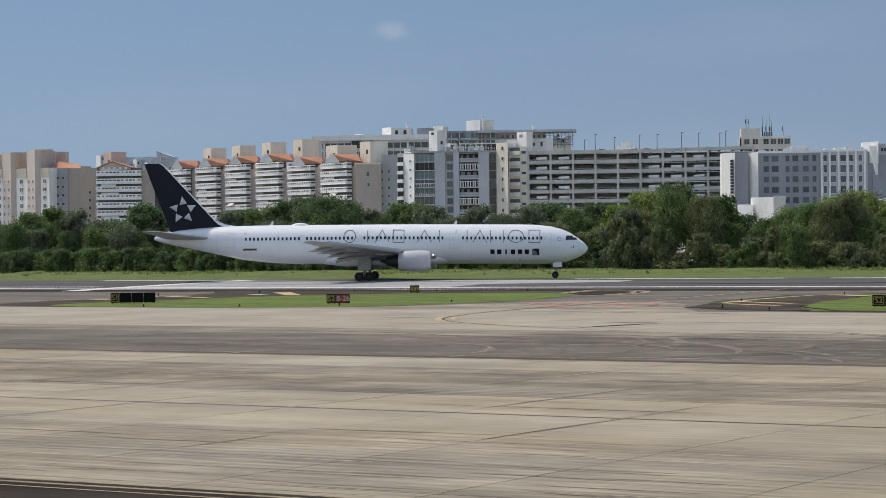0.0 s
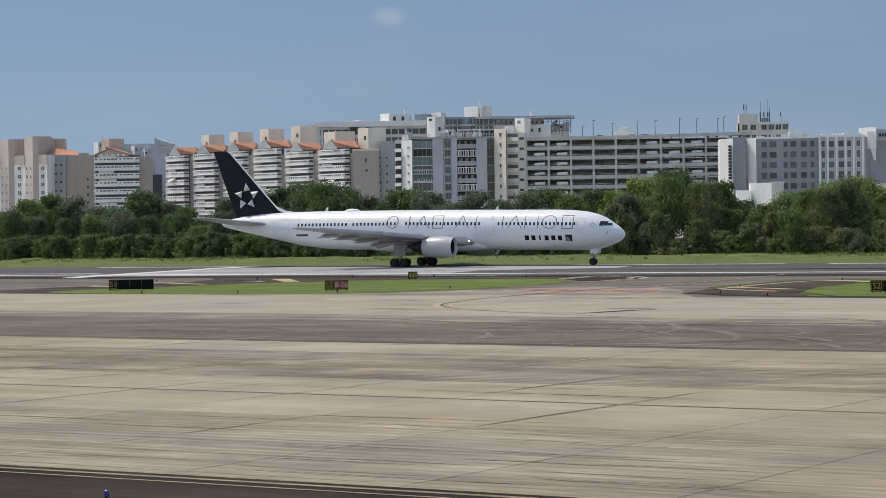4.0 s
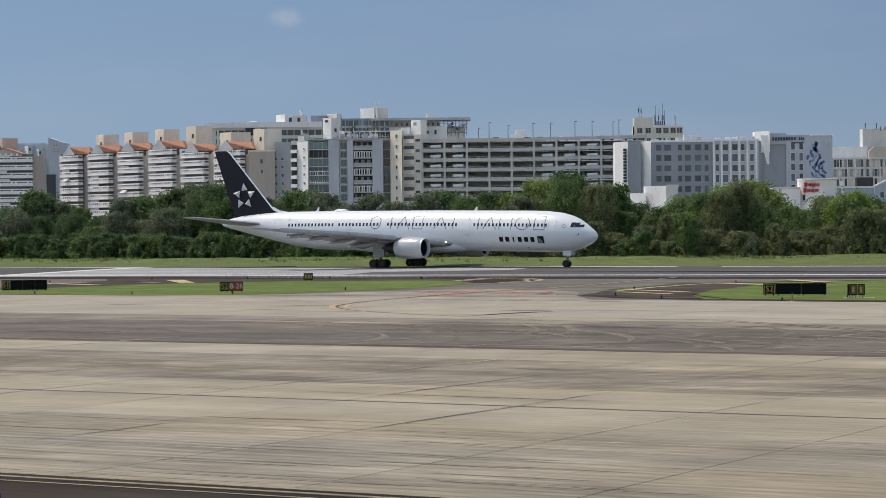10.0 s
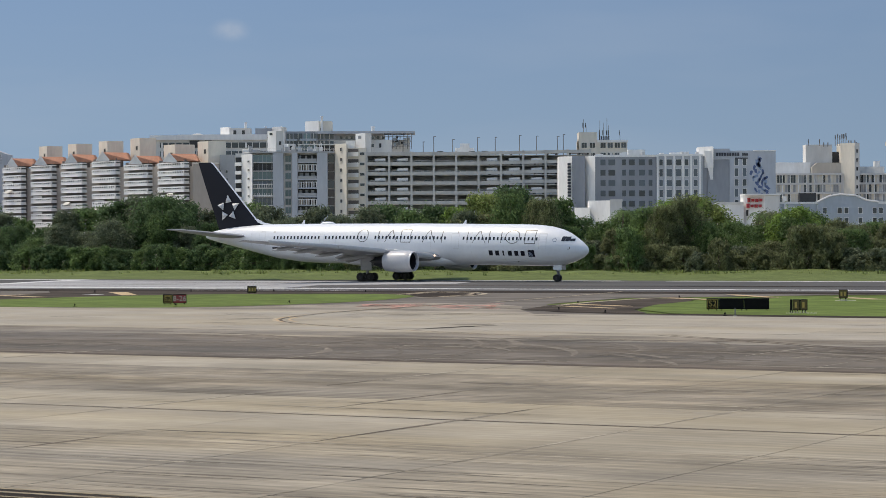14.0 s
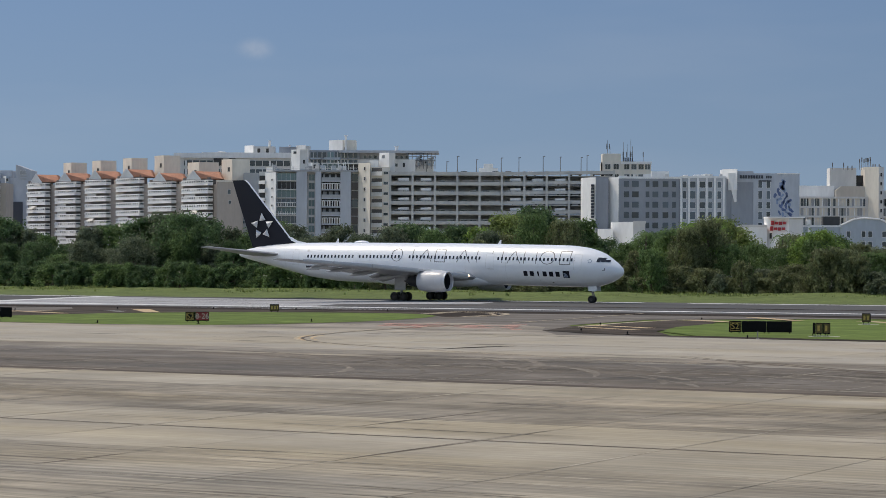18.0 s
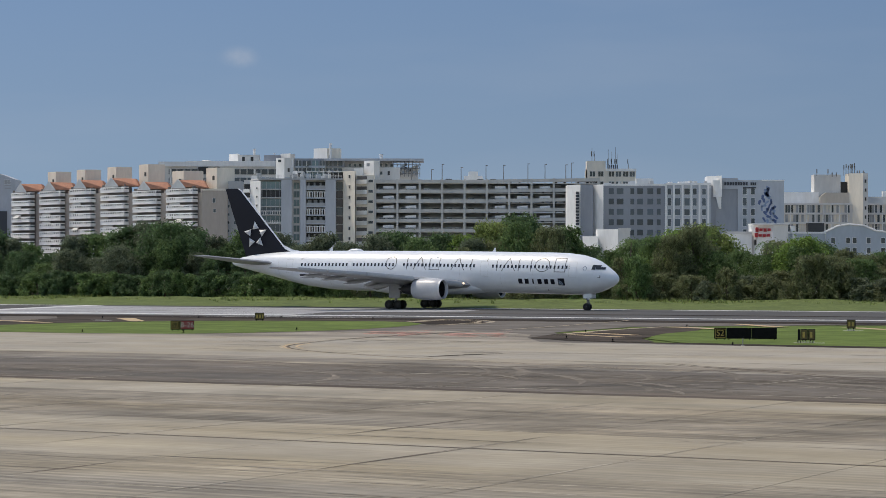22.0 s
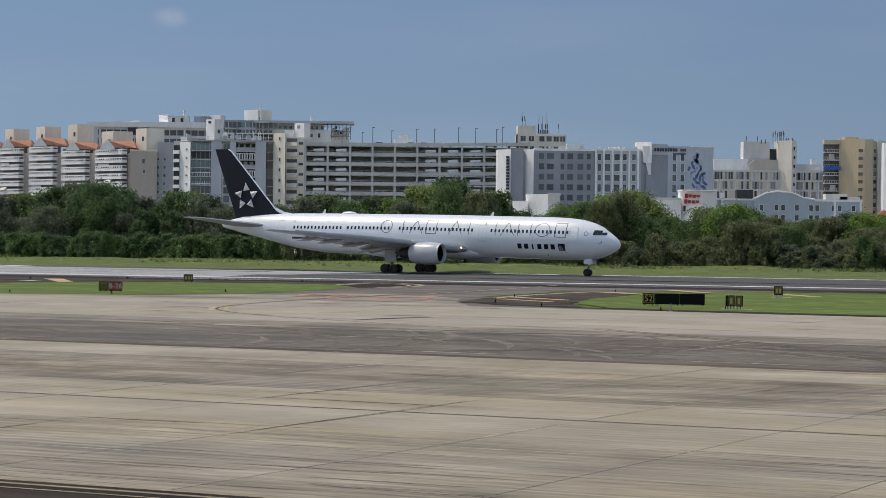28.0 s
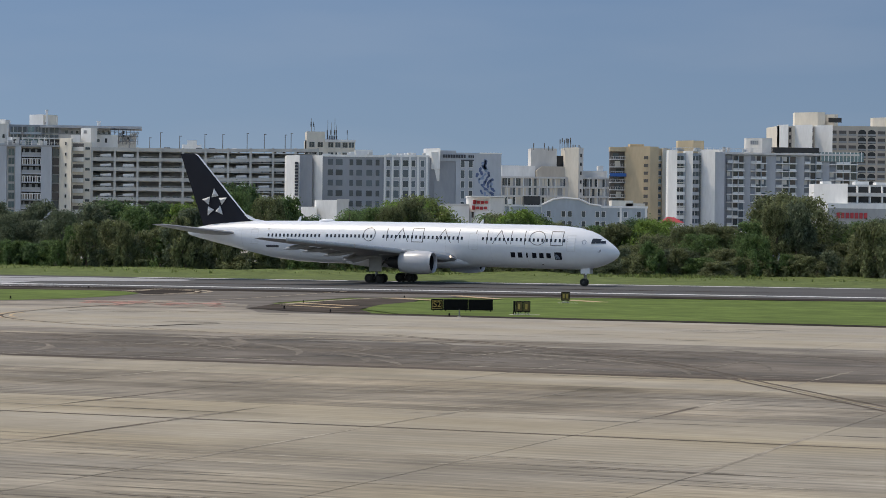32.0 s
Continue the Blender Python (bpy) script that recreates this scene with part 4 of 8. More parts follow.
def gable(parent, x0, x1, y0, y1, ze, zr):
    """Tiled roof whose long slope faces the front, with a pale-trimmed gable at its left end."""
    xa = x0 + (x1 - x0) * 0.2
    bm = bmesh.new()
    f = [(xa - 0.6, y0, zr - 0.2), (x1 - 0.8, y0 + 3.5, zr - 0.25), (x1 + 0.9, y0 - 0.6, ze), (x0 + (x1 - x0) * 0.4, y0 - 0.6, ze + 0.15)]
    k = [(xa - 0.6, y1, zr - 0.2), (x1 - 0.8, y1 - 3, zr - 0.25), (x1 + 0.9, y1, ze), (x0, y1, ze)]
    v, w = [bm.verts.new(p) for p in f], [bm.verts.new(p) for p in k]
    bm.faces.new(v)
    bm.faces.new((v[0], w[0], w[1], v[1]))
    bm.faces.new((v[1], w[1], w[2], v[2]))
    bm.faces.new(w[::-1])
    bm.faces.new((v[3], v[2], w[2], w[3]))
    bm.faces.new((v[0], v[3], w[3], w[0]))
    bmesh.ops.recalc_face_normals(bm, faces=bm.faces)
    roof = part("roof", bm, M_TILE, parent, "orange tiled roof")
    xr = x0 + (x1 - x0) * 0.42
    bm = bmesh.new()
    for a, b in (((x0, ze), (xa, zr)), ((xa, zr), (xr, ze))):
        vs = [bm.verts.new((p[0], y, p[1] + dz)) for y in (y0 - 1.0, y0 - 0.7) for p, dz in ((a, -0.6), (b, -0.6), (b, 0.15), (a, 0.15))]
        for q in ((0, 1, 2, 3), (7, 6, 5, 4), (0, 4, 5, 1), (3, 2, 6, 7), (0, 3, 7, 4), (1, 5, 6, 2)):
            bm.faces.new([vs[i] for i in q])
    part("gable_trim", bm, M_WHT, roof)
    bm = bmesh.new()
    vs = [bm.verts.new(p) for p in ((x0 + 0.3, y0 - 0.6, ze - 0.3), (xr - 0.3, y0 - 0.6, ze - 0.3), (xa, y0 - 0.6, zr - 0.3))]
    ws = [bm.verts.new(p.co + Vector((0, 0.4, 0))) for p in vs]
    bm.faces.new(vs)
    bm.faces.new(ws[::-1])
    for k in range(3):
        bm.faces.new((vs[k], ws[k], ws[(k + 1) % 3], vs[(k + 1) % 3]))
    part("gable_wall", bm, M_WHT, roof)
    return roof


def balcony_bay(parent, cx, y, w, top, floors, gap, a, rng, name="balcony", size=1.0):
    """A stack of glazed balconies with pale parapets, turned by a degrees; awnings on a few."""
    c, s = math.cos(radians(a)), math.sin(radians(a))

    def on(q, out):
        return q * c + out * s, q * s - out * c

    def parapet(bm):
        for pts, z0, z1 in ((turned(0, 0, w, 2.4, a), 0.0, 0.95), (turned(0, 0, w + 0.2, 2.7, a), -0.16, 0.0), (turned(0, 0.06, w, 2.4, a), 1.48, 1.85)):
            prism(bm, pts, z0 * size, z1 * size)

    def glazing(bm):
        prism(bm, turned(0, 0.12, w - 0.5, 2.0, a), 0.95 * size, 1.48 * size, 0)

    # set-back slab, its shade carried by the dark colour
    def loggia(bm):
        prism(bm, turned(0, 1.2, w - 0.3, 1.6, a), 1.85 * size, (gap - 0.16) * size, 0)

    def screen(bm):
        prism(bm, turned(*on(-w * 0.2, 0.9), w * 0.4, 0.2, a), 1.85 * size, (gap - 0.4) * size)

    def frames(kind):
        def make(bm):
            r = random.Random(kind)
            n = max(5, int(w / 1.5))
            for k in range(n + 1):
                q = -w / 2 + 0.2 + (w - 0.4) * k / n
                wid = 0.25 if r.random() < 0.65 else 0.9
                prism(bm, turned(*on(q, 1.1), wid, 0.3, a), 0.93 * size, 1.5 * size)
            for z0, z1 in ((0.9, 0.98), (1.42, 1.5)):
                prism(bm, turned(*on(0, 1.1), w - 0.1, 0.32, a), z0 * size, z1 * size)
        return make
    for k in range(floors):
        z = top - (1.9 + gap * k) * size
        ob = piece(name, shared(("balcony", w, a), parapet, (M_WHT,)), parent, (cx, y, z))
        piece("glazing", shared(("glazing", w, a), glazing, (M_GLASS,)), ob, (cx, y, z))
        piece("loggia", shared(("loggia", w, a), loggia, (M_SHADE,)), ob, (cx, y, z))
        v = rng.randrange(4)
        if v == 1:
            piece("screen", shared(("screen", w, a), screen, (M_AWN,)), ob, (cx, y, z))
        piece("window_frame", shared(("balcony_frames", w, a, v), frames(v), (M_WHT,)), ob, (cx, y, z))
        if rng.random() < 0.12:
            bm = bmesh.new()
            q, h = rng.uniform(-0.35, 0.15) * w, w * rng.uniform(0.1, 0.17)
            pts = [on(q - h, 1.0), on(q + h, 1.0), on(q + h, 2.6), on(q - h, 2.6)]
            v = [bm.verts.new((cx + p[0], y + p[1], z + zz)) for p, zz in zip(pts, (2.7, 2.7, 1.5, 1.5))]
            u = [bm.verts.new(p.co + Vector((0, 0, -0.1))) for p in v]
            bm.faces.new(v)
            bm.faces.new(u[::-1])
            for i in range(4):
                bm.faces.new((v[i], u[i], u[(i + 1) % 4], v[(i + 1) % 4]))
            part("awning", bm, M_AWN, ob, "pale sloping canvas awning")


def pink_row():
    """Long apartment block of six bays that runs away to the left."""
    K = 1.15

    def far(x):
        return 870 + K * (-87 - x)
    h = house("apartment_block", -115, 900, "stepped beige apartment block with white balconies and orange roofs", "apartment building")
    rng = random.Random(5)
    turn = -math.degrees(math.atan(K))

    def at(x, z, dy=0.0):
        r = far(x) / 870
        return x * r, far(x) + dy, 5.8 + (z - 5.8) * r
    x0, y0, _ = at(-157, 31.4)
    bm = bmesh.new()
    prism(bm, [(x0, y0 + 3.4), (-87.2, 873.4), (-87.2, 900), (x0, y0 + 24)], 0, 31.9)
    for v in bm.verts:
        if v.co.z > 1:
            v.co.z = 34.2 if v.co.x < -100 else 32.4
    part("wall", bm, M_BEIGE, h, "beige wall between the balconies")
    boxes("end_wall", M_BEIGE, h, (-87.0, -77.6, 869.5, 886, 0, 33.0), label="beige end wall with few windows")
    boxes("end_tower", M_GREY, h, (-77.5, -72.4, 871.5, 886.2, 0, 36.5), label="grey end tower with small paired windows")
    boxes("end_parapet", M_CREAM, h, (-87.2, -77.5, 869.2, 870.4, 33.0, 33.6))
    grid(h, (-77.4, -75.0), steps(30.3, 3.0, 5), 871.5, 0.8, 1.0)
    win(h, -82.5, 869.5, 29.4, 1.0, 1.6)
    win(h, -82.3, 869.5, 25.6, 0.9, 1.2)
    for xa, xb, top in ((-157, -148.6, 32.2), (-146.7, -137.4, 32.8), (-135.6, -126.3, 33.6), (-124.2, -114.1, 34.3), (-112.3, -102.4, 33.0), (-100, -89.0, 33.7)):
        xc = (xa + xb) / 2
        x, y, z = at(xc, top)
        r = far(xc) / 870
        w = (xb - xa) * r / math.cos(radians(turn))
        balcony_bay(h, x, y + 1.2, w, z, 9, 2.95, turn, rng, size=r)
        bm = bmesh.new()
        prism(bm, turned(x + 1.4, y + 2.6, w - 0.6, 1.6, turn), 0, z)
        # bay back wall has the balcony shade in its colour
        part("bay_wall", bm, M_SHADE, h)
        gable(h, (xa + 2.2) * r, (xb + 3.4) * r, far(xc) - 3.2, far(xc) + 9, z + 0.3, z + 3.3 * r)
    for xa, xb, z in ((-144.1, -135.0, 39.8), (-133.5, -124.1, 40.6), (-122.2, -112.7, 41.6), (-110.6, -100.7, 42.6), (-98.5, -86.6, 40.2), (-85.9, -75.1, 41.4)):
        xc = (xa + xb) / 2
        r = (far(xc) + 16) / 870
        corner_block(h, xa * r, xb * r, far(xc) + 14, 0.42, 31, 5.8 + (z - 5.8) * r, M_CREAM)


def left_blocks():
    y = 880
    rng = random.Random(8)
    h = house("apartment_tower", -225, y, "pinkish beige apartment towers with lift blocks on the roof", "apartment building")
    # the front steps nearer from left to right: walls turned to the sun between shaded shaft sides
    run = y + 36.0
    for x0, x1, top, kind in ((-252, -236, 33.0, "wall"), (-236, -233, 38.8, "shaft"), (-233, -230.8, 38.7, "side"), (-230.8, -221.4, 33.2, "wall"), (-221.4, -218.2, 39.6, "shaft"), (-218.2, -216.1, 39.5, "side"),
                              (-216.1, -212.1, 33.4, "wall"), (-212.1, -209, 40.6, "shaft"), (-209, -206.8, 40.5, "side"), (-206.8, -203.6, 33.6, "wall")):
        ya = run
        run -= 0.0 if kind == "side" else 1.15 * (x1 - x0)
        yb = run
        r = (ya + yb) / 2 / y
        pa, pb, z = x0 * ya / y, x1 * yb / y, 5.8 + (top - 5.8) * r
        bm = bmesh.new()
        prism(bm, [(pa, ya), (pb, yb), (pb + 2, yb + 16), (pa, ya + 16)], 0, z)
        # shaft pale, its side darker pink: sun and shade put into the colours
        part({"wall": "window_wall", "shaft": "lift_shaft", "side": "shaft_side"}[kind], bm, {"wall": M_WHT, "shaft": M_ROSE_LIT, "side": M_PINK}[kind], h, "white wall with rows of windows" if kind == "wall" else "")
        if kind == "wall":
            bm = bmesh.new()
            prism(bm, [(pa - 0.1, ya - 0.25), (pb - 0.1, yb - 0.25), (pb, yb + 6), (pa, ya + 6)], z - 3.4, z + 0.1)
            part("top_band", bm, M_SAND, h, "plain sand-coloured band over the windows")
        if kind == "side":
            continue
        k = (ya - yb) / (pb - pa)
        n = 2 if kind == "shaft" else max(1, int((x1 - x0) / 2.1))
        for q in steps(28.6, 3.05, 8):
            q = 5.8 + (q - 5.8) * r
            for i in range(n):
                lit_win(h, pa, pb, ya, k, pa + (pb - pa) * (i + 0.5) / n, q, 0.4 if kind == "shaft" else min(1.5, (pb - pa) / n * 0.75), 1.0 if kind == "shaft" else 1.4, glass=M_GLASS, trim=M_WHT, bars=1 if kind == "wall" else 0)
                if kind == "wall":
                    xm = pa + (pb - pa) * (i + 0.5) / n
                    boxes("air_conditioner", M_WHT, h, (xm - 0.3, xm + 0.2, ya - k * (xm - pa) - 0.6, ya - k * (xm - pa) + 0.2, q - 1.5, q - 0.95))
    for x0, x1, z in ((-236, -223, 39.0), (-221.4, -213.2, 39.8), (-212.1, -203.3, 40.8)):
        corner_block(h, x0, x1, y + 3, 0.3, 30, z, M_PINK)
    boxes("roof_block", M_PINK, h, (-203.1, -199.2, y + 9, y + 14, 30, 40.0))
    grid(h, (-209.5, -207.6, -223.8), (36.2,), y + 2.6, 0.7, 0.8)
    h = house("apartment_wing", -195, y, "grey and beige apartment wing with an orange roof", "apartment building")
    boxes("wall", M_GREY, h, (-203.6, -195.7, y - 4, y + 12, 0, 33.4))
    boxes("side_wall", M_BEIGE, h, (-195.7, -184.9, y - 3, y + 12, 0, 33.3), (-191.0, -187.6, y - 2.5, y, 33.3, 34.0))
    grid(h, (-199.4, -197.4), steps(29.6, 3.2, 6), y - 4, 0.9, 0.9)
    grid(h, (-187.6,), steps(24.2, 2.9, 4), y - 3, 0.9, 1.1)
    bm = bmesh.new()
    v = [bm.verts.new(p) for p in ((-203.2, y - 2, 33.5), (-190.6, y - 2, 33.3), (-190.6, y + 10, 33.3), (-203.2, y + 10, 33.5), (-200.6, y + 4, 36.1), (-194.0, y + 4, 35.2))]
    for q in ((0, 1, 5, 4), (1, 2, 5), (2, 3, 4, 5), (3, 0, 4)):
        bm.faces.new([v[i] for i in q])
    part("roof", bm, M_TILE, h, "low orange tiled hip roof")
    y = 868
    h = house("balcony_tower", -175, y, "apartment tower with white wrap-around balconies and an orange gable", "apartment building")
    boxes("wall", M_BEIGE, h, (-184, -164.4, y + 2, y + 16, 0, 32.2))
    balcony_bay(h, -174.9, y + 1.1, 16.6, 32.0, 9, 2.93, 0, rng)
    boxes("bay_wall", M_SHADE, h, (-183, -166.8, y + 1.4, y + 2, 0, 31.8))
    bm = bmesh.new()
    v = [bm.verts.new((x, yy, z)) for yy in (y + 0.4, y + 12) for x, z in ((-182.2, 32.2), (-170.6, 32.2), (-170.6, 32.9), (-177.2, 35.0), (-182.2, 33.0))]
    for q in ((0, 1, 2, 3, 4), (9, 8, 7, 6, 5), (0, 5, 6, 1), (1, 6, 7, 2), (2, 7, 8, 3), (3, 8, 9, 4), (4, 9, 5, 0)):
        bm.faces.new([v[i] for i in q])
    part("gable_wall", bm, M_PINK, h, "grey-beige gable wall")
    for k in range(5):
        boxes("gable_bar", M_WHT, h, (-181.0 + k * 2.1, -180.2 + k * 2.1, y + 0.2, y + 0.4, 32.3, 33.2))
    bm = bmesh.new()
    for xa, za, xb, zb in ((-183, 32.9, -177.2, 35.1), (-177.2, 35.1, -170.0, 32.8)):
        v = [bm.verts.new((x, yy, z + d)) for d in (0.0, 0.35) for x, z, yy in ((xa, za, y), (xb, zb, y), (xb, zb, y + 12), (xa, za, y + 12))]
        for q in ((3, 2, 1, 0), (4, 5, 6, 7), (0, 1, 5, 4), (1, 2, 6, 5), (2, 3, 7, 6), (3, 0, 4, 7)):
            bm.faces.new([v[i] for i in q])
    part("roof", bm, M_TILE, h, "orange tiled gable roof")
    corner_block(h, -184.2, -174.7, y + 12, 0.45, 31, 39.3, M_PINK)
    y = 1000
    h = house("slant_tower", -188, y, "pale grey tower with a slanted roof and a dark glass base", "tower")
    bm = bmesh.new()
    prism(bm, [(-185, y), (-178.5, y), (-178.5, y + 14), (-185, y + 14)], 0, 41)
    prism(bm, [(-196, y + 3), (-185, y + 3), (-185, y + 16), (-196, y + 16)], 0, 38.5)
    prism(bm, [(-200, y + 8), (-188, y + 8), (-188, y + 20), (-200, y + 20)], 0, 41.8)
    part("wall", bm, M_HOTEL, h)
    bm = bmesh.new()
    v = [bm.verts.new(p) for p in ((-185, y, 41), (-178.5, y, 41), (-178.5, y, 41.6), (-185, y, 44), (-185, y + 14, 41), (-178.5, y + 14, 41), (-178.5, y + 14, 41.6), (-185, y + 14, 44))]
    for q in ((0, 1, 2, 3), (7, 6, 5, 4), (1, 5, 6, 2), (4, 0, 3, 7), (3, 2, 6, 7)):
        bm.faces.new([v[i] for i in q])
    part("slant_roof", bm, M_HOTEL, h)
    boxes("glass_base", M_SIGNDK, h, (-189.5, -182, y - 0.5, y, 0, 28.3))
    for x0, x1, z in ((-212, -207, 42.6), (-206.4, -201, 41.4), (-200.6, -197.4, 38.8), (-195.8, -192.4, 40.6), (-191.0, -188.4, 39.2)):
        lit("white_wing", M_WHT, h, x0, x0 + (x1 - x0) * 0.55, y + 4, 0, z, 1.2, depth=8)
        # blue-grey side face: the white wing's shade put into its colour
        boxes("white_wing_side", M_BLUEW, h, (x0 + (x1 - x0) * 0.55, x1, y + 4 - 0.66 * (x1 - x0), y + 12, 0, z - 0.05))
        for q in steps(z - 1.6, 3.2, 4):
            win(h, x0 + (x1 - x0) * 0.78, y + 4 - 0.66 * (x1 - x0), q, 0.8, 1.2)
    win(h, -182.0, y, 40.6, 2.4, 1.8, glass=M_GREY, trim=M_WHT, bars=1)
    grid(h, (-190.5, -187.6, -180.0), (34.5, 30.8), y + 0, 0.9, 1.3)
    for z in steps(40.5, 1.2, 3):
        boxes("louvre", M_GREY, h, (-183, -180.5, y - 0.2, y, z - 0.4, z))


def white_block():
    """Apartment block with white pilasters and glazed balconies, penthouse on top."""
    y = 760
    h = house("white_apartments", -47, y, "white apartment block with glazed balconies and pilasters", "apartment building")
    boxes("wall", M_OFF, h, (-62.7, -30.9, y + 1.5, y + 18, 0, 33.0))
    lit("left_wall", M_WHT, h, -60.8, -57.0, y + 1.4, 0, 32.6, 1.3)
    for k, z in enumerate(steps(30.5, 2.75, 8)):
        lit_win(h, -60.8, -57.0, y + 1.4, 1.3, -58.2, z - 0.2, 0.5, 0.5)
        lit("balcony", M_WHT, h, -62.9, -60.8, y + 1.6, z - 1.5, z - 0.4, 0.9)
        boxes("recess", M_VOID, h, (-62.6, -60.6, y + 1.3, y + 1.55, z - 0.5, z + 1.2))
    # white pilasters in a grey that puts their shade into the colour
    for x0, x1 in ((-50.6, -47.2), (-44.5, -42.7), (-36.5, -33.1)):
        boxes("pilaster", M_HOTEL, h, (x0, x1, y - 0.8, y + 1.6, 0, 33.3))
    for k, z in enumerate(steps(30.2, 2.75, 8)):
        bmat = (M_TEAL, M_VOID, M_TEAL, M_HGLASS, M_TEAL, M_GLASS, M_VOID, M_TEAL)[k]
        boxes("glazing", bmat, h, (-57, -50.6, y + 0.3, y + 0.7, z, z + 2.3))
        boxes("floor_slab", M_OFF, h, (-57.4, -50.6, y - 0.1, y + 0.8, z - 0.3, z))
        for q in range(5):
            boxes("mullion", M_GREY if k % 3 else M_HOTEL, h, (-56.8 + q * 1.4, -56.68 + q * 1.4, y + 0.2, y + 0.3, z, z + 2.3))
        if k in (3, 4, 6):
            boxes("white_panel", M_WHT, h, (-57.3, -50.7, y - 0.2, y + 0.1, z + (1.0 if k == 3 else 0.15), z + (1.25 if k == 3 else 0.4)))
            for q in range(9):
                boxes("baluster", M_WHT, h, (-57.2 + q * 0.75, -57.05 + q * 0.75, y - 0.15, y - 0.02, z, z + 1.0))
        if k in (2, 5):
            boxes("dark_bay", M_VOID, h, (-58.6, -57.1, y - 0.9, y - 0.5, z + 0.3, z + 1.9))
        win(h, -45.8, y + 1.5, z + 1.0, 1.7, 1.9, glass=M_TEAL, trim=M_GREY, bars=1)
        boxes("glass_column", M_SHADE if k % 3 else M_GLASS, h, (-33.0, -31.0, y + 1.1, y + 1.5, z - 0.2, z + 2.2))
        # flat dark panel in place of the shade in the balcony recess
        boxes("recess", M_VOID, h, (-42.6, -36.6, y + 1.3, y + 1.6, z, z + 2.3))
        for q in range(3):
            boxes("door_frame", M_BEIGE if k % 2 else M_GREY, h, (-42.2 + q * 1.9, -41.6 + q * 1.9 + 0.3 * (k % 3), y + 1.15, y + 1.3, z, z + 2.0))
        boxes("balcony_slab", M_HOTEL, h, (-42.7, -36.5, y - 0.5, y + 1.4, z - 0.4, z))
        if k % 2:
            for q in range(8):
                boxes("baluster", M_WHT, h, (-42.4 + q * 0.8, -42.15 + q * 0.8, y - 0.5, y - 0.35, z, z + 1.7))
            boxes("handrail", M_WHT, h, (-42.6, -36.6, y - 0.52, y - 0.33, z + 1.65, z + 1.85))
        else:
            boxes("railing", M_GREY, h, (-42.6, -36.6, y - 0.5, y - 0.42, z, z + 1.0))
    boxes("roof_slab", M_GREY, h, (-58, -30.8, y - 0.9, y + 18, 33.0, 33.5))
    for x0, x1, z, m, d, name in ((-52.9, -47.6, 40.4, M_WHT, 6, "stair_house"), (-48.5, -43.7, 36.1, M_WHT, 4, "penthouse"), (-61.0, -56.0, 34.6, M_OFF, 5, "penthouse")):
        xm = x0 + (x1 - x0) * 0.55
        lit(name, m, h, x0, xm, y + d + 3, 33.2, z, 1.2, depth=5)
        # off-white side: the shade of the white block put into the colour
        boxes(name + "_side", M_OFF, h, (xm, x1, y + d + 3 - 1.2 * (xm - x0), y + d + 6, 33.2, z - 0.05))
    boxes("glass_penthouse", M_TEAL, h, (-42.5, -36.5, y + 3, y + 9, 33.2, 35.6))
    boxes("glass_penthouse", M_VOID, h, (-36.3, -30.9, y + 3, y + 9, 33.2, 35.5))
    boxes("penthouse_roof", M_OFF, h, (-42.8, -30.6, y + 2.4, y + 9, 35.6, 36.0))
    for k in range(8):
        boxes("penthouse_mullion", M_WHT, h, (-42.5 + 1.65 * k, -42.3 + 1.65 * k, y + 2.8, y + 3, 33.2, 35.6))
    win(h, -51.6, y + 7.0, 39.4, 0.9, 0.7)
    win(h, -48.6, y + 5.5, 36.4, 0.7, 1.2, glass=M_VOID)
    win(h, -45.0, y + 3.8, 34.8, 0.8, 1.3, glass=M_VOID)
    rng = random.Random(77)
    for k in range(22):
        x, w, d = rng.uniform(-61, -32), rng.uniform(0.5, 1.8), rng.uniform(0.6, 1.9)
        boxes("roof_unit", (M_WHT, M_OFF, M_GREY, M_BLUEW)[k % 4], h, (x, x + w, y + 0.5 + 0.15 * k, y + 2.0 + 0.15 * k, 33.4, 33.4 + d))
    for k in range(9):
        x = rng.uniform(-60, -33)
        bm = bmesh.new()
        tube(bm, (x, y + 1.0, 33.4), (x, y + 1.0, 33.4 + rng.uniform(1.5, 3.2)), 0.1, 0.08, 6)
        part("vent_pipe", bm, M_WHT, h)
    bm = bmesh.new()
    for z in (34.0, 34.5):
        tube(bm, (-57.6, y - 0.6, z), (-31.2, y - 0.6, z), 0.05, 0.05, 6)
    for k in range(14):
        tube(bm, (-57.6 + 2.03 * k, y - 0.6, 33.4), (-57.6 + 2.03 * k, y - 0.6, 34.5), 0.05, 0.05, 6)
    part("roof_railing", bm, M_OFF, h, "thin pale roof railing")
    # cream stair tower
    h = house("cream_tower", -25, y, "narrow cream stair tower with small balconies", "tower")
    lit("wall", M_CREAM, h, -30.8, -26.9, y, 0, 35.8, 1.3, "cream wall turned to the sun", 12)
    boxes("side_wall", M_CREAM, h, (-26.8, -20.8, y, y + 12, 0, 34.6))
    boxes("roof_hut", M_WHT, h, (-27.4, -24.6, y + 4, y + 9, 34.6, 37.0))
    lit("stair_house", M_WHT, h, -24.4, -21.2, y + 9, 33, 39.5, 1.1, "white stair house on the roof")
    # off-white in place of shade on this side of the white house
    boxes("stair_house_side", M_OFF, h, (-21.2, -19.3, y + 5.5, y + 11, 33, 39.4))
    boxes("stair_house_low", M_OFF, h, (-17.9, -12.8, y + 8, y + 13, 33, 37.4))
    win(h, -23.0, y + 6.6, 38.2, 0.9, 0.9, glass=M_GREY)
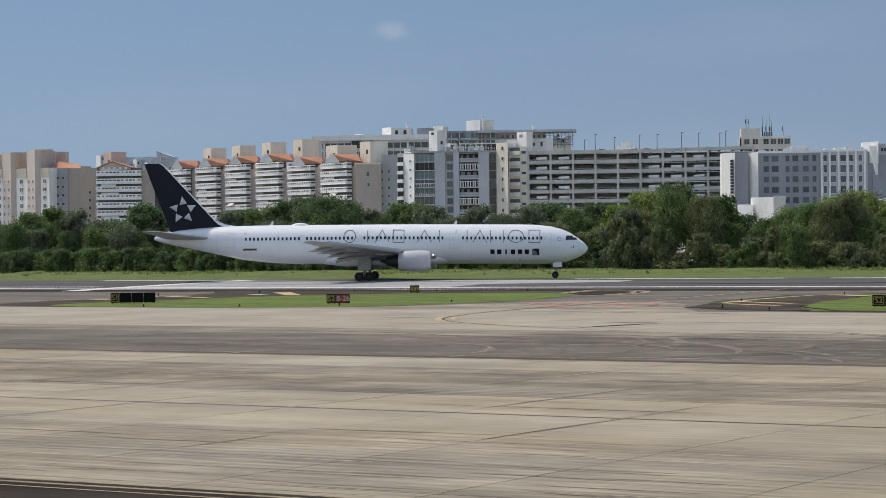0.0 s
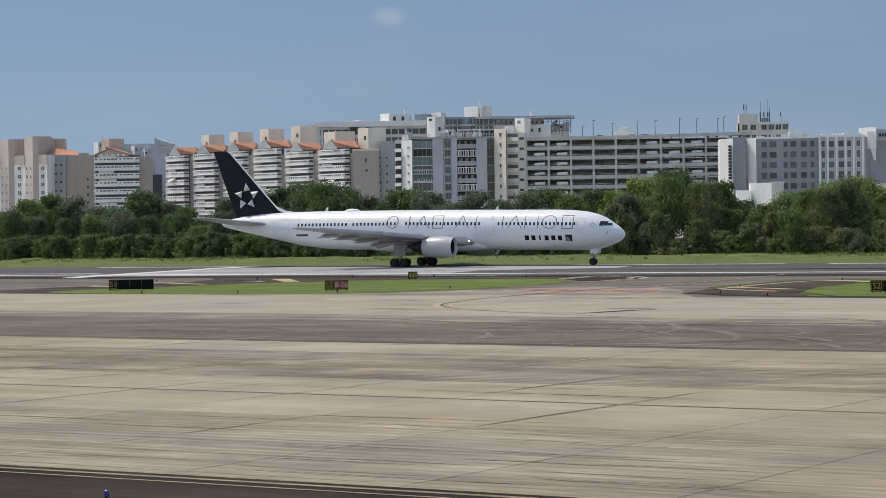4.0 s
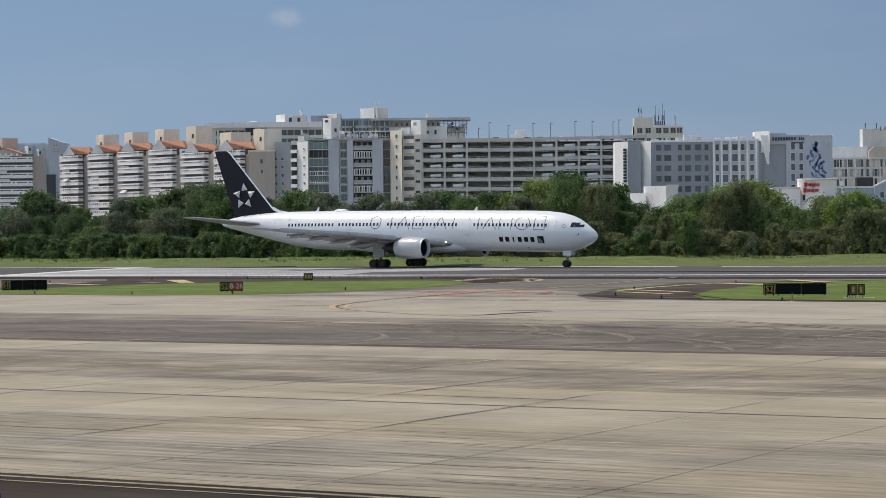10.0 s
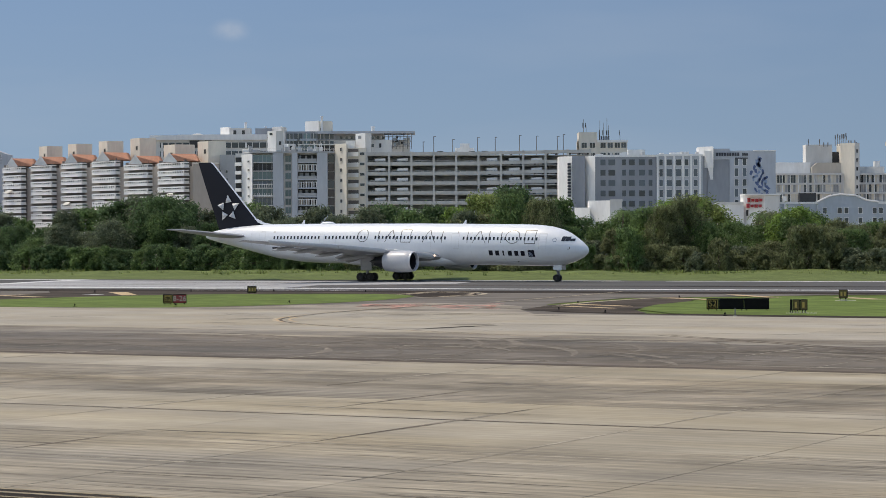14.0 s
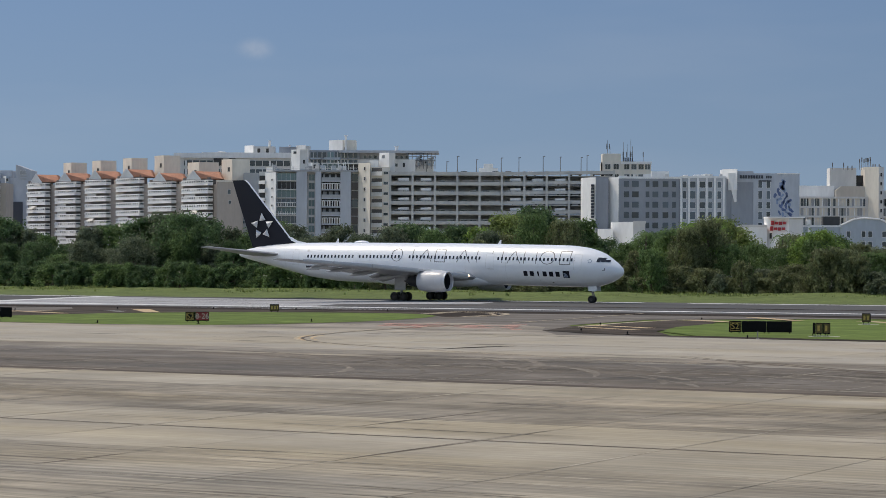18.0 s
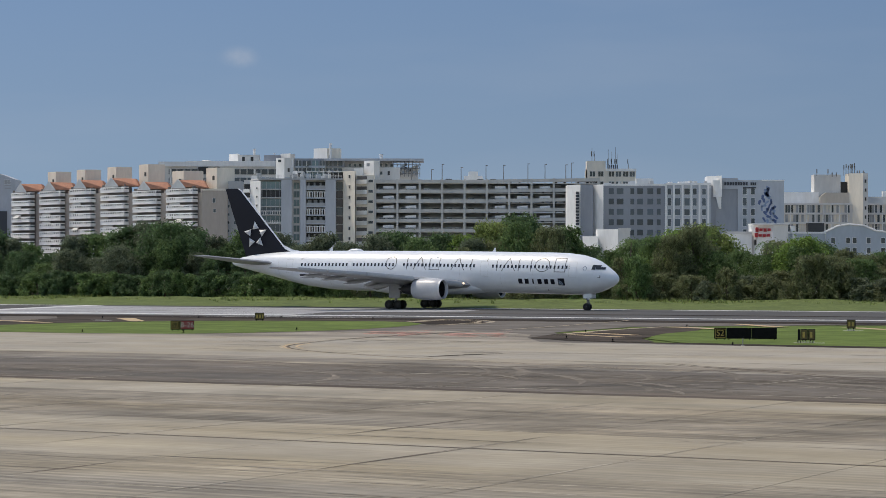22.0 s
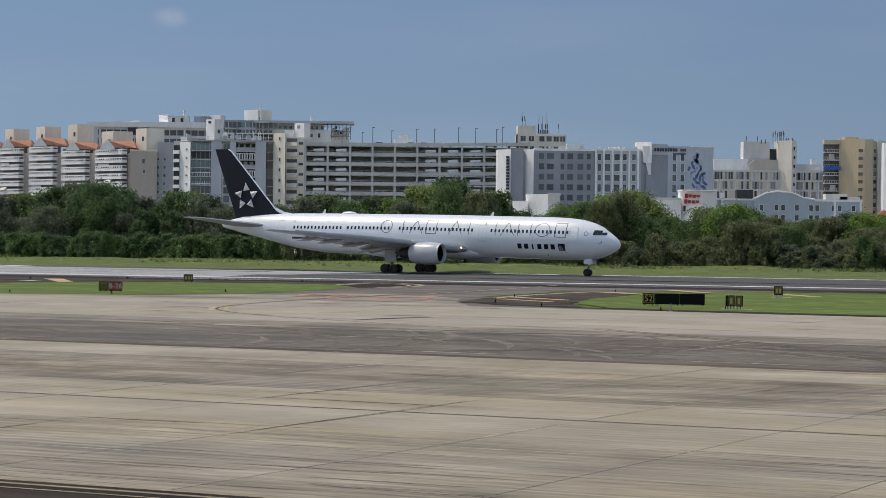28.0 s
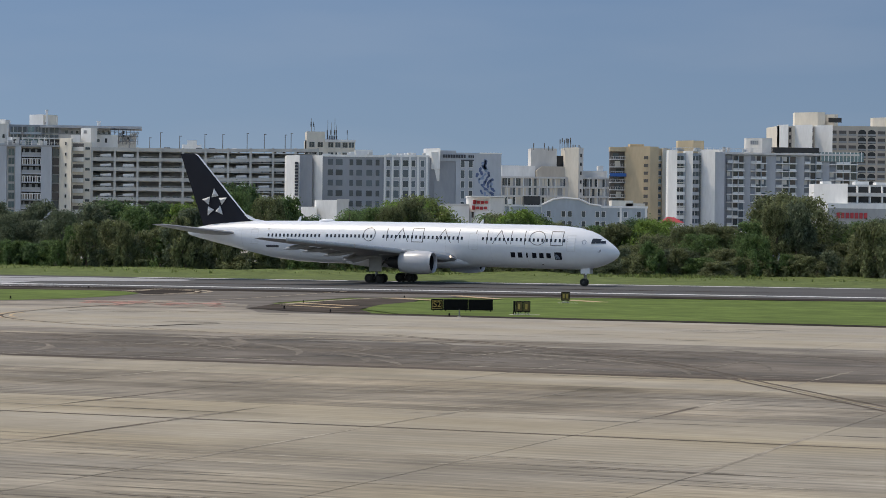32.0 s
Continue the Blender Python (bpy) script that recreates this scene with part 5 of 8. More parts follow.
    win(h, -16.4, y + 8, 35.6, 0.7, 1.4, glass=M_VOID)
    for z in steps(34.0, 3.3, 8):
        lit_win(h, -30.8, -26.9, y, 1.3, -28.6, z, 0.55, 1.0, glass=M_VOID)
        lit("balcony", M_WHT, h, -26.8, -23.2, y, z - 2.2, z - 0.9, 0.9)
        boxes("recess", M_SHADE, h, (-26.5, -23.2, y - 0.1, y + 0.05, z - 0.9, z + 0.25))
        win(h, -22.0, y, z - 1.3, 1.4, 0.8)


def back_hotel():
    """Long pale high-rise behind: a low left range, a stepped middle and a deep roof slab with steelwork at its right end."""
    y = 1000
    h = house("tall_hotel", -65, y, "long pale high-rise behind the other blocks", "tower")
    boxes("left_range", M_OFF, h, (-116, -61.4, y, y + 18, 0, 47.2))
    boxes("roof_edge", M_WHT, h, (-118.2, -106.5, y - 1.6, y + 18, 47.2, 49.2), (-106.5, -69, y - 1.0, y + 18, 47.2, 49.5), label="white roof edge")
    boxes("main_wall", M_OFF, h, (-61.4, -9, y + 1, y + 18, 0, 47.0))
    boxes("upper_wall", M_HOTELD, h, (-61.4, -40, y + 0.5, y + 12, 47, 50.7))
    boxes("roof_slab", M_HOTEL, h, (-48.5, -6.7, y - 2.5, y + 16, 49.6, 50.6))
    boxes("slab_wall", M_GREY, h, (-40, -20, y + 2, y + 12, 47, 49.6))
    # white and grey blocks on the left range
    lit("roof_block", M_WHT, h, -89.1, -84.9, y + 6, 48, 52.7, 1.2, depth=6)
    # side faces of the white blocks toned down in colour for shade
    boxes("roof_block_side", M_OFF, h, (-84.9, -76.1, y + 1, y + 9, 48, 52.2))
    boxes("grey_block", M_HOTELD, h, (-74.0, -67.2, y + 1.2, y + 9, 48, 52.1))
    lit("roof_block", M_WHT, h, -67.3, -62.8, y + 5, 47, 52.8, 1.1, depth=6)
    boxes("roof_block_side", M_OFF, h, (-62.8, -61.2, y, y + 8, 47, 52.5))
    for x in (-82.6, -79.0):
        win(h, x, y + 1, 50.2, 1.2, 2.2, glass=M_VOID, trim=M_OFF)
    # cream lift tower
    # white on the cream tower's sunlit face: sunlight put into the colour
    lit("lift_tower", M_WHT, h, -53.5, -47.4, y + 10, 47, 55.3, 1.1, depth=6)
    boxes("lift_tower_side", M_CREAM, h, (-47.4, -41.9, y + 3.3, y + 14, 47, 55.1))
    win(h, -46.4, y + 3.3, 51.6, 0.7, 0.9, glass=M_VOID)
    for x, z, r in ((-78.2, 54.5, 0.5), (-46.0, 56.8, 0.5), (-24.5, 52.4, 0.7), (-69.7, 52.6, 0.35)):
        bm = bmesh.new()
        tube(bm, (x, y + 3, 47), (x, y + 3, z), r, r, 8)
        tube(bm, (x, y + 3, z), (x, y + 3, z + 0.35), r * 1.3, r * 1.3, 8)
        part("vent_pipe", bm, M_WHT, h)
    bm = bmesh.new()
    bmesh.ops.create_uvsphere(bm, u_segments=14, v_segments=7, radius=1, matrix=Matrix.Translation((-99.0, y + 8, 49.6)) @ Matrix.Diagonal((2.6, 1.6, 0.7, 1)))
    part("roof_dome", bm, M_OFF, h)
    # window bands of the left range
    for k, z in enumerate((45.2, 41.6, 38.0)):
        boxes("window_strip", M_HGLASS, h, (-114, -62, y - 0.3, y + 0.1, z - 1.3, z + 0.9))
        for q in range(18):
            boxes("mullion", M_OFF if q % 4 else M_WHT, h, (-113.6 + 2.95 * q, -113.3 + 2.95 * q + (0.5 if q % 4 == 0 else 0), y - 0.5, y - 0.3, z - 1.3, z + 0.9))
    boxes("dark_recess", M_VOID, h, (-101.5, -97.4, y - 1.2, y - 1.0, 44.0, 47.0), (-95.0, -92.2, y - 1.2, y - 1.0, 45.4, 47.0))
    # middle: two tiers of dark and blue windows with bright piers
    for z in (48.6, 45.4, 42.0):
        for x0, x1, m in ((-60.6, -58.2, M_GLASS), (-57.6, -54.2, M_HGLASS), (-53.6, -51.0, M_TEAL), (-50.4, -48.4, M_GLASS), (-47.6, -45.4, M_GLASS), (-44.6, -41.0, M_HGLASS)):
            boxes("window_bay", m, h, (x0, x1, y + 0.2, y + 0.5, z - 1.1, z + 1.2))
            boxes("bay_bar", M_OFF, h, ((x0 + x1) / 2 - 0.12, (x0 + x1) / 2 + 0.12, y + 0.1, y + 0.2, z - 1.1, z + 1.2))
        boxes("balcony_rail", M_BLUEW, h, (-55.0, -48.0, y - 1.2, y - 1.0, z - 1.9, z - 1.0), (-61.0, -56.4, y - 0.8, y - 0.6, z - 1.8, z - 1.1))
    for z in (48.0, 44.6, 41.2):
        for k in range(9):
            win(h, -37.8 + 2.2 * k, y + (2 if z > 47 else 1), z, 1.1, 1.3, glass=M_GLASS, trim=M_OFF)
    # open steelwork with machines at the right end
    bm = bmesh.new()
    for k in range(8):
        x = -19.4 + k * 1.6
        tube(bm, (x, y - 2.2, 43), (x, y - 2.2, 49.8), 0.13, 0.13, 6)
    for z in (44.2, 46.4, 48.2):
        tube(bm, (-20, y - 2.2, z), (-8, y - 2.2, z), 0.13, 0.13, 6)
    for k in range(5):
        tube(bm, (-19 + 2.4 * k, y - 2.2, 44.2), (-17.4 + 2.4 * k, y - 2.2, 48.2), 0.09, 0.09, 6)
    part("steel_frame", bm, M_POLE, h, "open steelwork on the roof")
    rng = random.Random(91)
    for k in range(14):
        x, z, w = rng.uniform(-19.5, -9.5), rng.uniform(43.5, 47.6), rng.uniform(0.6, 1.6)
        boxes("machine", (M_WHT, M_GREY, M_BLUEW, M_VOID)[k % 4], h, (x, x + w, y - 1.9 + 0.08 * k, y - 0.8 + 0.08 * k, z, z + rng.uniform(0.5, 1.4)))


def garage():
    y = 760
    x0, x1 = -20.6, 51.0
    h = house("parking_garage", 14, y, "open concrete parking garage with several decks", "parking garage")
    bend = lambda x: 0.016 * max(0.0, x - 12)
    rows = [32.2 - 3.13 * k for k in range(9)]
    n = 10
    w = (x1 - x0) / n
    for k, z in enumerate(rows):
        for i in range(n):
            a = x0 + i * w
            bm = bmesh.new()
            box(bm, a, a + w, y, y + 0.35, z - 0.1 + bend(a), z + 0.95 + bend(a), 0)
            for v in bm.verts:
                v.co.z += bend(v.co.x) - bend(a)
            part("spandrel", bm, M_CONCB, h)
        boxes("deck", M_CONCB, h, (x0, x1, y + 0.35, y + 16, z - 0.3, z - 0.1))
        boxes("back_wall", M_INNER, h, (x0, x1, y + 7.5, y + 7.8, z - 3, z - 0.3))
        # pale slanting ramp parapets behind the openings
        for i in (0, 1, 5, 6, 7):
            bm = bmesh.new()
            a = x0 + i * w
            box(bm, a + 2.6, a + 6.0, y + 0.5, y + 0.62, z - 1.95, z - 1.15, 0, 0.05)
            part("ramp_wall", bm, M_WHT, h, "pale slanting ramp parapet")
        boxes("rail", M_OFF, h, (x0, x1, y + 0.5, y + 0.56, z + 1.35 - 3.13, z + 1.42 - 3.13))
    for i in range(n + 1):
        a = x0 + i * w
        boxes("column", M_CONCB, h, (a - 0.35, a + 0.35, y - 0.12, y + 0.6, 0, 33.3 + bend(a)))
    # cars on the decks and the roof
    rng = random.Random(11)

    def car_body(bm):
        box(bm, -2.1, 2.1, 0, 1.8, 0.35, 0.95)
        v = box(bm, -1.3, 1.2, 0.1, 1.7, 0.95, 1.5)
        for q in v[4:]:
            q.co.x *= 0.75
        bmesh.ops.bevel(bm, geom=bm.edges[:], offset=0.12, segments=1, affect="EDGES")

    def car_wheels(bm):
        for x in (-1.35, 1.35):
            for q in (0.1, 1.7):
                tube(bm, (x, q - 0.1, 0.32), (x, q + 0.1, 0.32), 0.32, 0.32, 10)

    def car_glass(bm):
        v = box(bm, -1.22, 1.12, 0.06, 1.74, 1.0, 1.42)
        for q in v[4:]:
            q.co.x *= 0.78
    me, mw, mg = (shared((k,), f, (m,)) for k, f, m in (("car_body", car_body, M_CAR), ("car_wheels", car_wheels, M_TYRE), ("car_glass", car_glass, M_GLASS)))
    for k, z in enumerate(rows[:7]):
        for i in range(n):
            for q in (0.3, 0.72):
                if rng.random() < (0.55 if k else 0.3):
                    a = x0 + (i + q) * w
                    c = thing("parked_car", (a, y + 1.2 + rng.random() * 3, z - 0.1), "small car parked on the garage deck", "car", "cars in the garage")
                    for nm, mesh in (("body", me), ("wheels", mw), ("cabin_glass", mg)):
                        piece(nm, mesh, c, c.location)
    # lamp posts on the roof
    for a, z in ((0.9, 38.3), (7, 37.3), (15, 37.9), (20.7, 38), (28.5, 38.5), (34, 38.3), (40.7, 38.2), (42.6, 38.8), (-2.5, 36.6), (-9, 37.0)):
        p = thing("roof_lamp_post", (a, y + 4, 32.1), "dark lamp post on the garage roof", "lamp post", "garage roof lamp posts")
        bm = bmesh.new()
        tube(bm, (a, y + 4, 32.1), (a, y + 4, z), 0.14, 0.1, 8)
        part("pole", bm, M_POLE, p)
        boxes("lamp_head", M_POLE, p, (a - 0.15, a + 0.65, y + 3.8, y + 4.2, z - 0.15, z + 0.05))
    # white stair head on the roof
    h2 = house("stair_head", 10, y + 10, "small white stair house on the garage roof", "stair house")
    h2.location.z = 32.1
    boxes("wall", M_WHT, h2, (8, 14, y + 10, y + 16, 32.1, 34.8))
    boxes("roof", M_WHT, h2, (9.5, 12.5, y + 9.8, y + 15, 34.8, 36.2))


def sign_tower():
    y = 800
    h = house("office_tower", 58, y, "cream tower with roof aerials behind the hotel", "tower")
    boxes("wall", M_CREAM, h, (49.8, 66.2, y, y + 12, 0, 38.2))
    boxes("stair_block", M_CREAM, h, (49.8, 56, y - 0.4, y + 8, 30, 41.0))
    for z in (36.6, 33.2):
        for x in (51.6, 54.4, 58, 60.4, 62.8, 65):
            if x > 55 or z < 38:
                win(h, x, y - (0.4 if x < 56 else 0), z, 1.7, 1.7, bars=1)
    boxes("parapet", M_WHT, h, (55.8, 66.4, y - 0.3, y, 37.6, 38.4))
    for k in range(6):
        boxes("sign_bar", M_SIGNDK, h, (56.6 + k * 0.62, 57.0 + k * 0.62, y - 0.5, y - 0.2, 38.4, 39.7 + 0.4 * (k == 0)), label="small dark plain sign bar")
    for k, x in enumerate((51.5, 52.4, 57.0, 58.2, 59.4, 60.0, 63.8)):
        bm = bmesh.new()
        z = 40.8 if x < 56 else 38.2
        tube(bm, (x, y + 1, z), (x, y + 1, (45.5, 43.4, 45, 44.2, 45.8, 43.5, 40.2)[k]), 0.1, 0.06, 6)
        for d in (0.6, 1.3):
            box(bm, x - 0.35, x - 0.1, y + 0.8, y + 1.1, z + d + 1.2, z + d + 2.2)
        part("aerial", bm, M_POLE, h, "thin roof aerial with panels")


def hotel():
    y = 700
    h = house("hotel", 70, y, "pale grey six-storey hotel with a blue mural", "hotel")
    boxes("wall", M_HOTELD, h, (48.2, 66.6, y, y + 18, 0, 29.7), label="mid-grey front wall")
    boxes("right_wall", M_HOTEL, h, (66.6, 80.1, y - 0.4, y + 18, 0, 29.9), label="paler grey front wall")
    bm = bmesh.new()
    prism(bm, [(37.8, y + 1.3), (41.4, y - 3.4), (41.4, y + 10), (37.8, y + 10)], 0, 29.5)
    part("corner_fin", bm, M_WHT, h, "white corner fin with a vertical sign")
    boxes("recess_wall", M_HOTELD, h, (41.4, 45.3, y - 1.0, y + 10, 0, 29.6))
    bm = bmesh.new()
    prism(bm, [(45.3, y + 1.4), (48.2, y - 2.6), (48.2, y + 2), (45.3, y + 2)], 0, 29.6)
    part("corner_fin", bm, M_WHT, h)
    for k in range(11):
        boxes("sign_bar", M_SIGNDK, h, (40.1, 41.0, y - 3.3, y - 1.9, 26.8 - k * 0.92, 27.45 - k * 0.92), label="small dark plain sign bar")
    boxes("roof_edge", M_WHT, h, (48.2, 66.6, y - 0.25, y, 29.3, 29.9), (66.6, 80.0, y - 0.65, y - 0.4, 29.5, 30.1))
    zs = steps(27.7, 3.05, 7)
    for x, w in ((50.7, 1.5), (53.3, 2.0), (56.9, 1.1), (59.2, 1.7), (62.2, 1.7), (64.7, 1.1)):
        grid(h, (x,), zs, y, w, 1.7, glass=M_HGLASS, trim=M_HOTELD)
    for x, w in ((67.8, 1.0), (70.2, 1.6), (73.0, 1.6), (75.3, 1.1), (78.0, 1.1), (79.6, 0.01)):
        if w > 0.5:
            for k, z in enumerate(zs):
                win(h, x, y - 0.4, z - 0.1, w, 2.2 if k % 2 else 1.8, glass=M_HGLASS, trim=M_WHT)
    for x in (66.7, 69.0, 71.6, 74.2, 76.6, 79.2):
        boxes("pilaster", M_WHT, h, (x - 0.2, x + 0.35, y - 0.75, y - 0.4, 0, 29.6))
    boxes("link_wall", M_HOTELD, h, (79.9, 81.8, y + 0.3, y + 12, 0, 29.4))
    # right tower with the mural
    boxes("tower_wall", M_HOTEL, h, (88, 101.6, y - 0.6, y + 18, 0, 31.0))
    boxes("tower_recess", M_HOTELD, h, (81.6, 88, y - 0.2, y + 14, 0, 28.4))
    boxes("tower_band", M_HOTEL, h, (83, 88, y - 0.6, y + 14, 28.4, 31.6))
    bm = bmesh.new()
    prism(bm, [(79.2, y + 2.2), (83, y - 2.6), (83, y + 8), (79.2, y + 8)], 26, 32.2)
    part("white_wedge", bm, M_WHT, h)
    bm = bmesh.new()
    v = [bm.verts.new(p) for p in ((80.4, y - 1.6, 31), (83, y - 2.1, 31), (83, y - 1.2, 22.5), (82.4, y - 0.9, 22.5))]
    u = [bm.verts.new(p.co + Vector((0, 1.2, 0))) for p in v]
    bm.faces.new(v)
    bm.faces.new(u[::-1])
    for i in range(4):
        bm.faces.new((v[i], u[i], u[(i + 1) % 4], v[(i + 1) % 4]))
    part("white_fin", bm, M_WHT, h)
    for k, z in enumerate(zs):
        for x in (90.0, 92.4):
            win(h, x, y - 0.6, z, 1.1, 2.3 if k % 2 else 1.9, glass=M_HGLASS, trim=M_WHT)
    for k in range(13):
        x0, x1, z0, z1 = (84.0 + k * 0.78, 84.6 + k * 0.78, 29.45, 30.4) if k < 9 else (91.7 + (k - 9) * 0.6, 92.15 + (k - 9) * 0.6, 29.5, 30.3) if k < 12 else (89.5, 93.3, 28.55, 28.95)
        boxes("sign_bar", M_SIGNDK, h, (x0, x1, y - 0.8, y - 0.6, z0, z1), label="dark plain sign bar")
    boxes("tower_trim", M_WHT, h, (95, 101.7, y - 0.8, y - 0.6, 30.8, 31.1))
    rng = random.Random(3)
    for k in range(34):
        u = k / 33
        wide = float(np.interp(u, [0, 0.08, 0.25, 0.38, 0.52, 0.66, 0.8, 1], [1.5, 2.5, 1.7, 1.6, 2.6, 2.0, 0.7, 0.25]))
        side = (-0.9, 0.1, 0.8, -0.35, 0.5)[k % 5]
        cx, cz = 97.3 - 0.9 * u + 0.5 * math.sin(u * 7) + side * wide, 17.6 + 11.0 * u + rng.uniform(-0.3, 0.3)
        w, l, t = 0.26 + 0.14 * rng.random(), 0.6 + 0.35 * rng.random(), 1.57 + 0.9 * math.sin(u * 9 + side) + rng.uniform(-0.5, 0.5)
        bm = bmesh.new()
        c, s = math.cos(t), math.sin(t)
        pts = [(-l, -w), (l * 0.6, -w * 1.3), (l, 0), (l * 0.5, w), (-l * 0.8, w * 0.6)]
        f = [bm.verts.new((cx + p * c - q * s, y - 0.64, cz + p * s + q * c)) for p, q in pts]
        bb = [bm.verts.new(v.co + Vector((0, 0.035, 0))) for v in f]
        bm.faces.new(f)
        bm.faces.new(bb[::-1])
        for i in range(5):
            bm.faces.new((f[i], bb[i], bb[(i + 1) % 5], f[(i + 1) % 5]))
        part("mural_stroke", bm, M_MURAL if k % 3 else M_MURAL_PALE, h, "blue painted stroke of the wall mural")
    # roof clutter
    for x0, x1, z in ((58.4, 63.5, 31.6), (49, 51, 30.3), (68, 69.2, 30.6), (71, 73.5, 30.7), (74, 76.5, 30.9)):
        boxes("roof_unit", M_WHT, h, (x0, x1, y + 4, y + 7, 29.6, z))
    rng = random.Random(78)
    for k in range(12):
        x, w = rng.uniform(52, 79), rng.uniform(0.5, 1.6)
        boxes("roof_unit", M_WHT if k % 2 else M_OFF, h, (x, x + w, y + 1.0 + 0.2 * k, y + 2.2 + 0.2 * k, 29.6, 30.0 + rng.uniform(0.2, 0.9)))
    # low white annex
    h = house("hotel_annex", 50, 680, "low white annex beside the hotel", "annex")
    lit("wall", M_WHT, h, 45.6, 51.2, 686, 0, 16.2, 1.1, "white wall turned to the sun", 6)
    # off-white side of the white annex, shade in its colour
    boxes("side_wall", M_OFF, h, (51.2, 54.6, 680, 692, 0, 16.1))
    lit("low_wing", M_WHT, h, 41.6, 45.6, 686, 0, 14.2, 1.0)
    boxes("parapet", M_OFF, h, (51.2, 54.8, 679.7, 680, 15.7, 16.5))
    # small building with red sign
    y = 672
    h = house("restaurant", 92, y, "white low tower with plain red sign bars", "building")
    lit("wall", M_WHT, h, 89.0, 94.5, y + 6.0, 0, 17.4, 1.2, depth=5)
    # greyer off-white stands for shade on the white tower's side
    boxes("side_wall", M_OFF, h, (94.5, 98.6, y - 0.6, y + 10, 0, 17.3))
    boxes("parapet", M_WHT, h, (88.7, 99.0, y - 1.2, y + 10, 17.4, 17.75))
    boxes("low_wing", M_WHT, h, (81.5, 89.0, y + 4, y + 12, 0, 15.2))
    boxes("low_parapet", M_OFF, h, (81.3, 89.0, y + 3.7, y + 4, 14.8, 15.5))
    boxes("air_unit", M_WHT, h, (99.6, 100.7, y - 0.4, y + 2, 15.4, 17.0))
    for k in range(4):
        for z, d in ((15.9, 0.1), (14.3, -0.1)):
            q = 90.0 + k * 0.98
            bm = bmesh.new()
            box(bm, q + d, q + d + 0.75, y + 4.6 - 1.2 * (q + d - 89), y + 5.8 - 1.2 * (q + d - 89), z - 0.45 + (k % 2) * 0.15, z + 0.45 + (k == 0) * 0.3)
            part("sign_bar", bm, M_SIGNRED, h, "red plain sign bar")
    lit_win(h, 89.0, 94.5, y + 6.0, 1.2, 90.2, 12.4, 0.6, 1.6, glass=M_VOID)


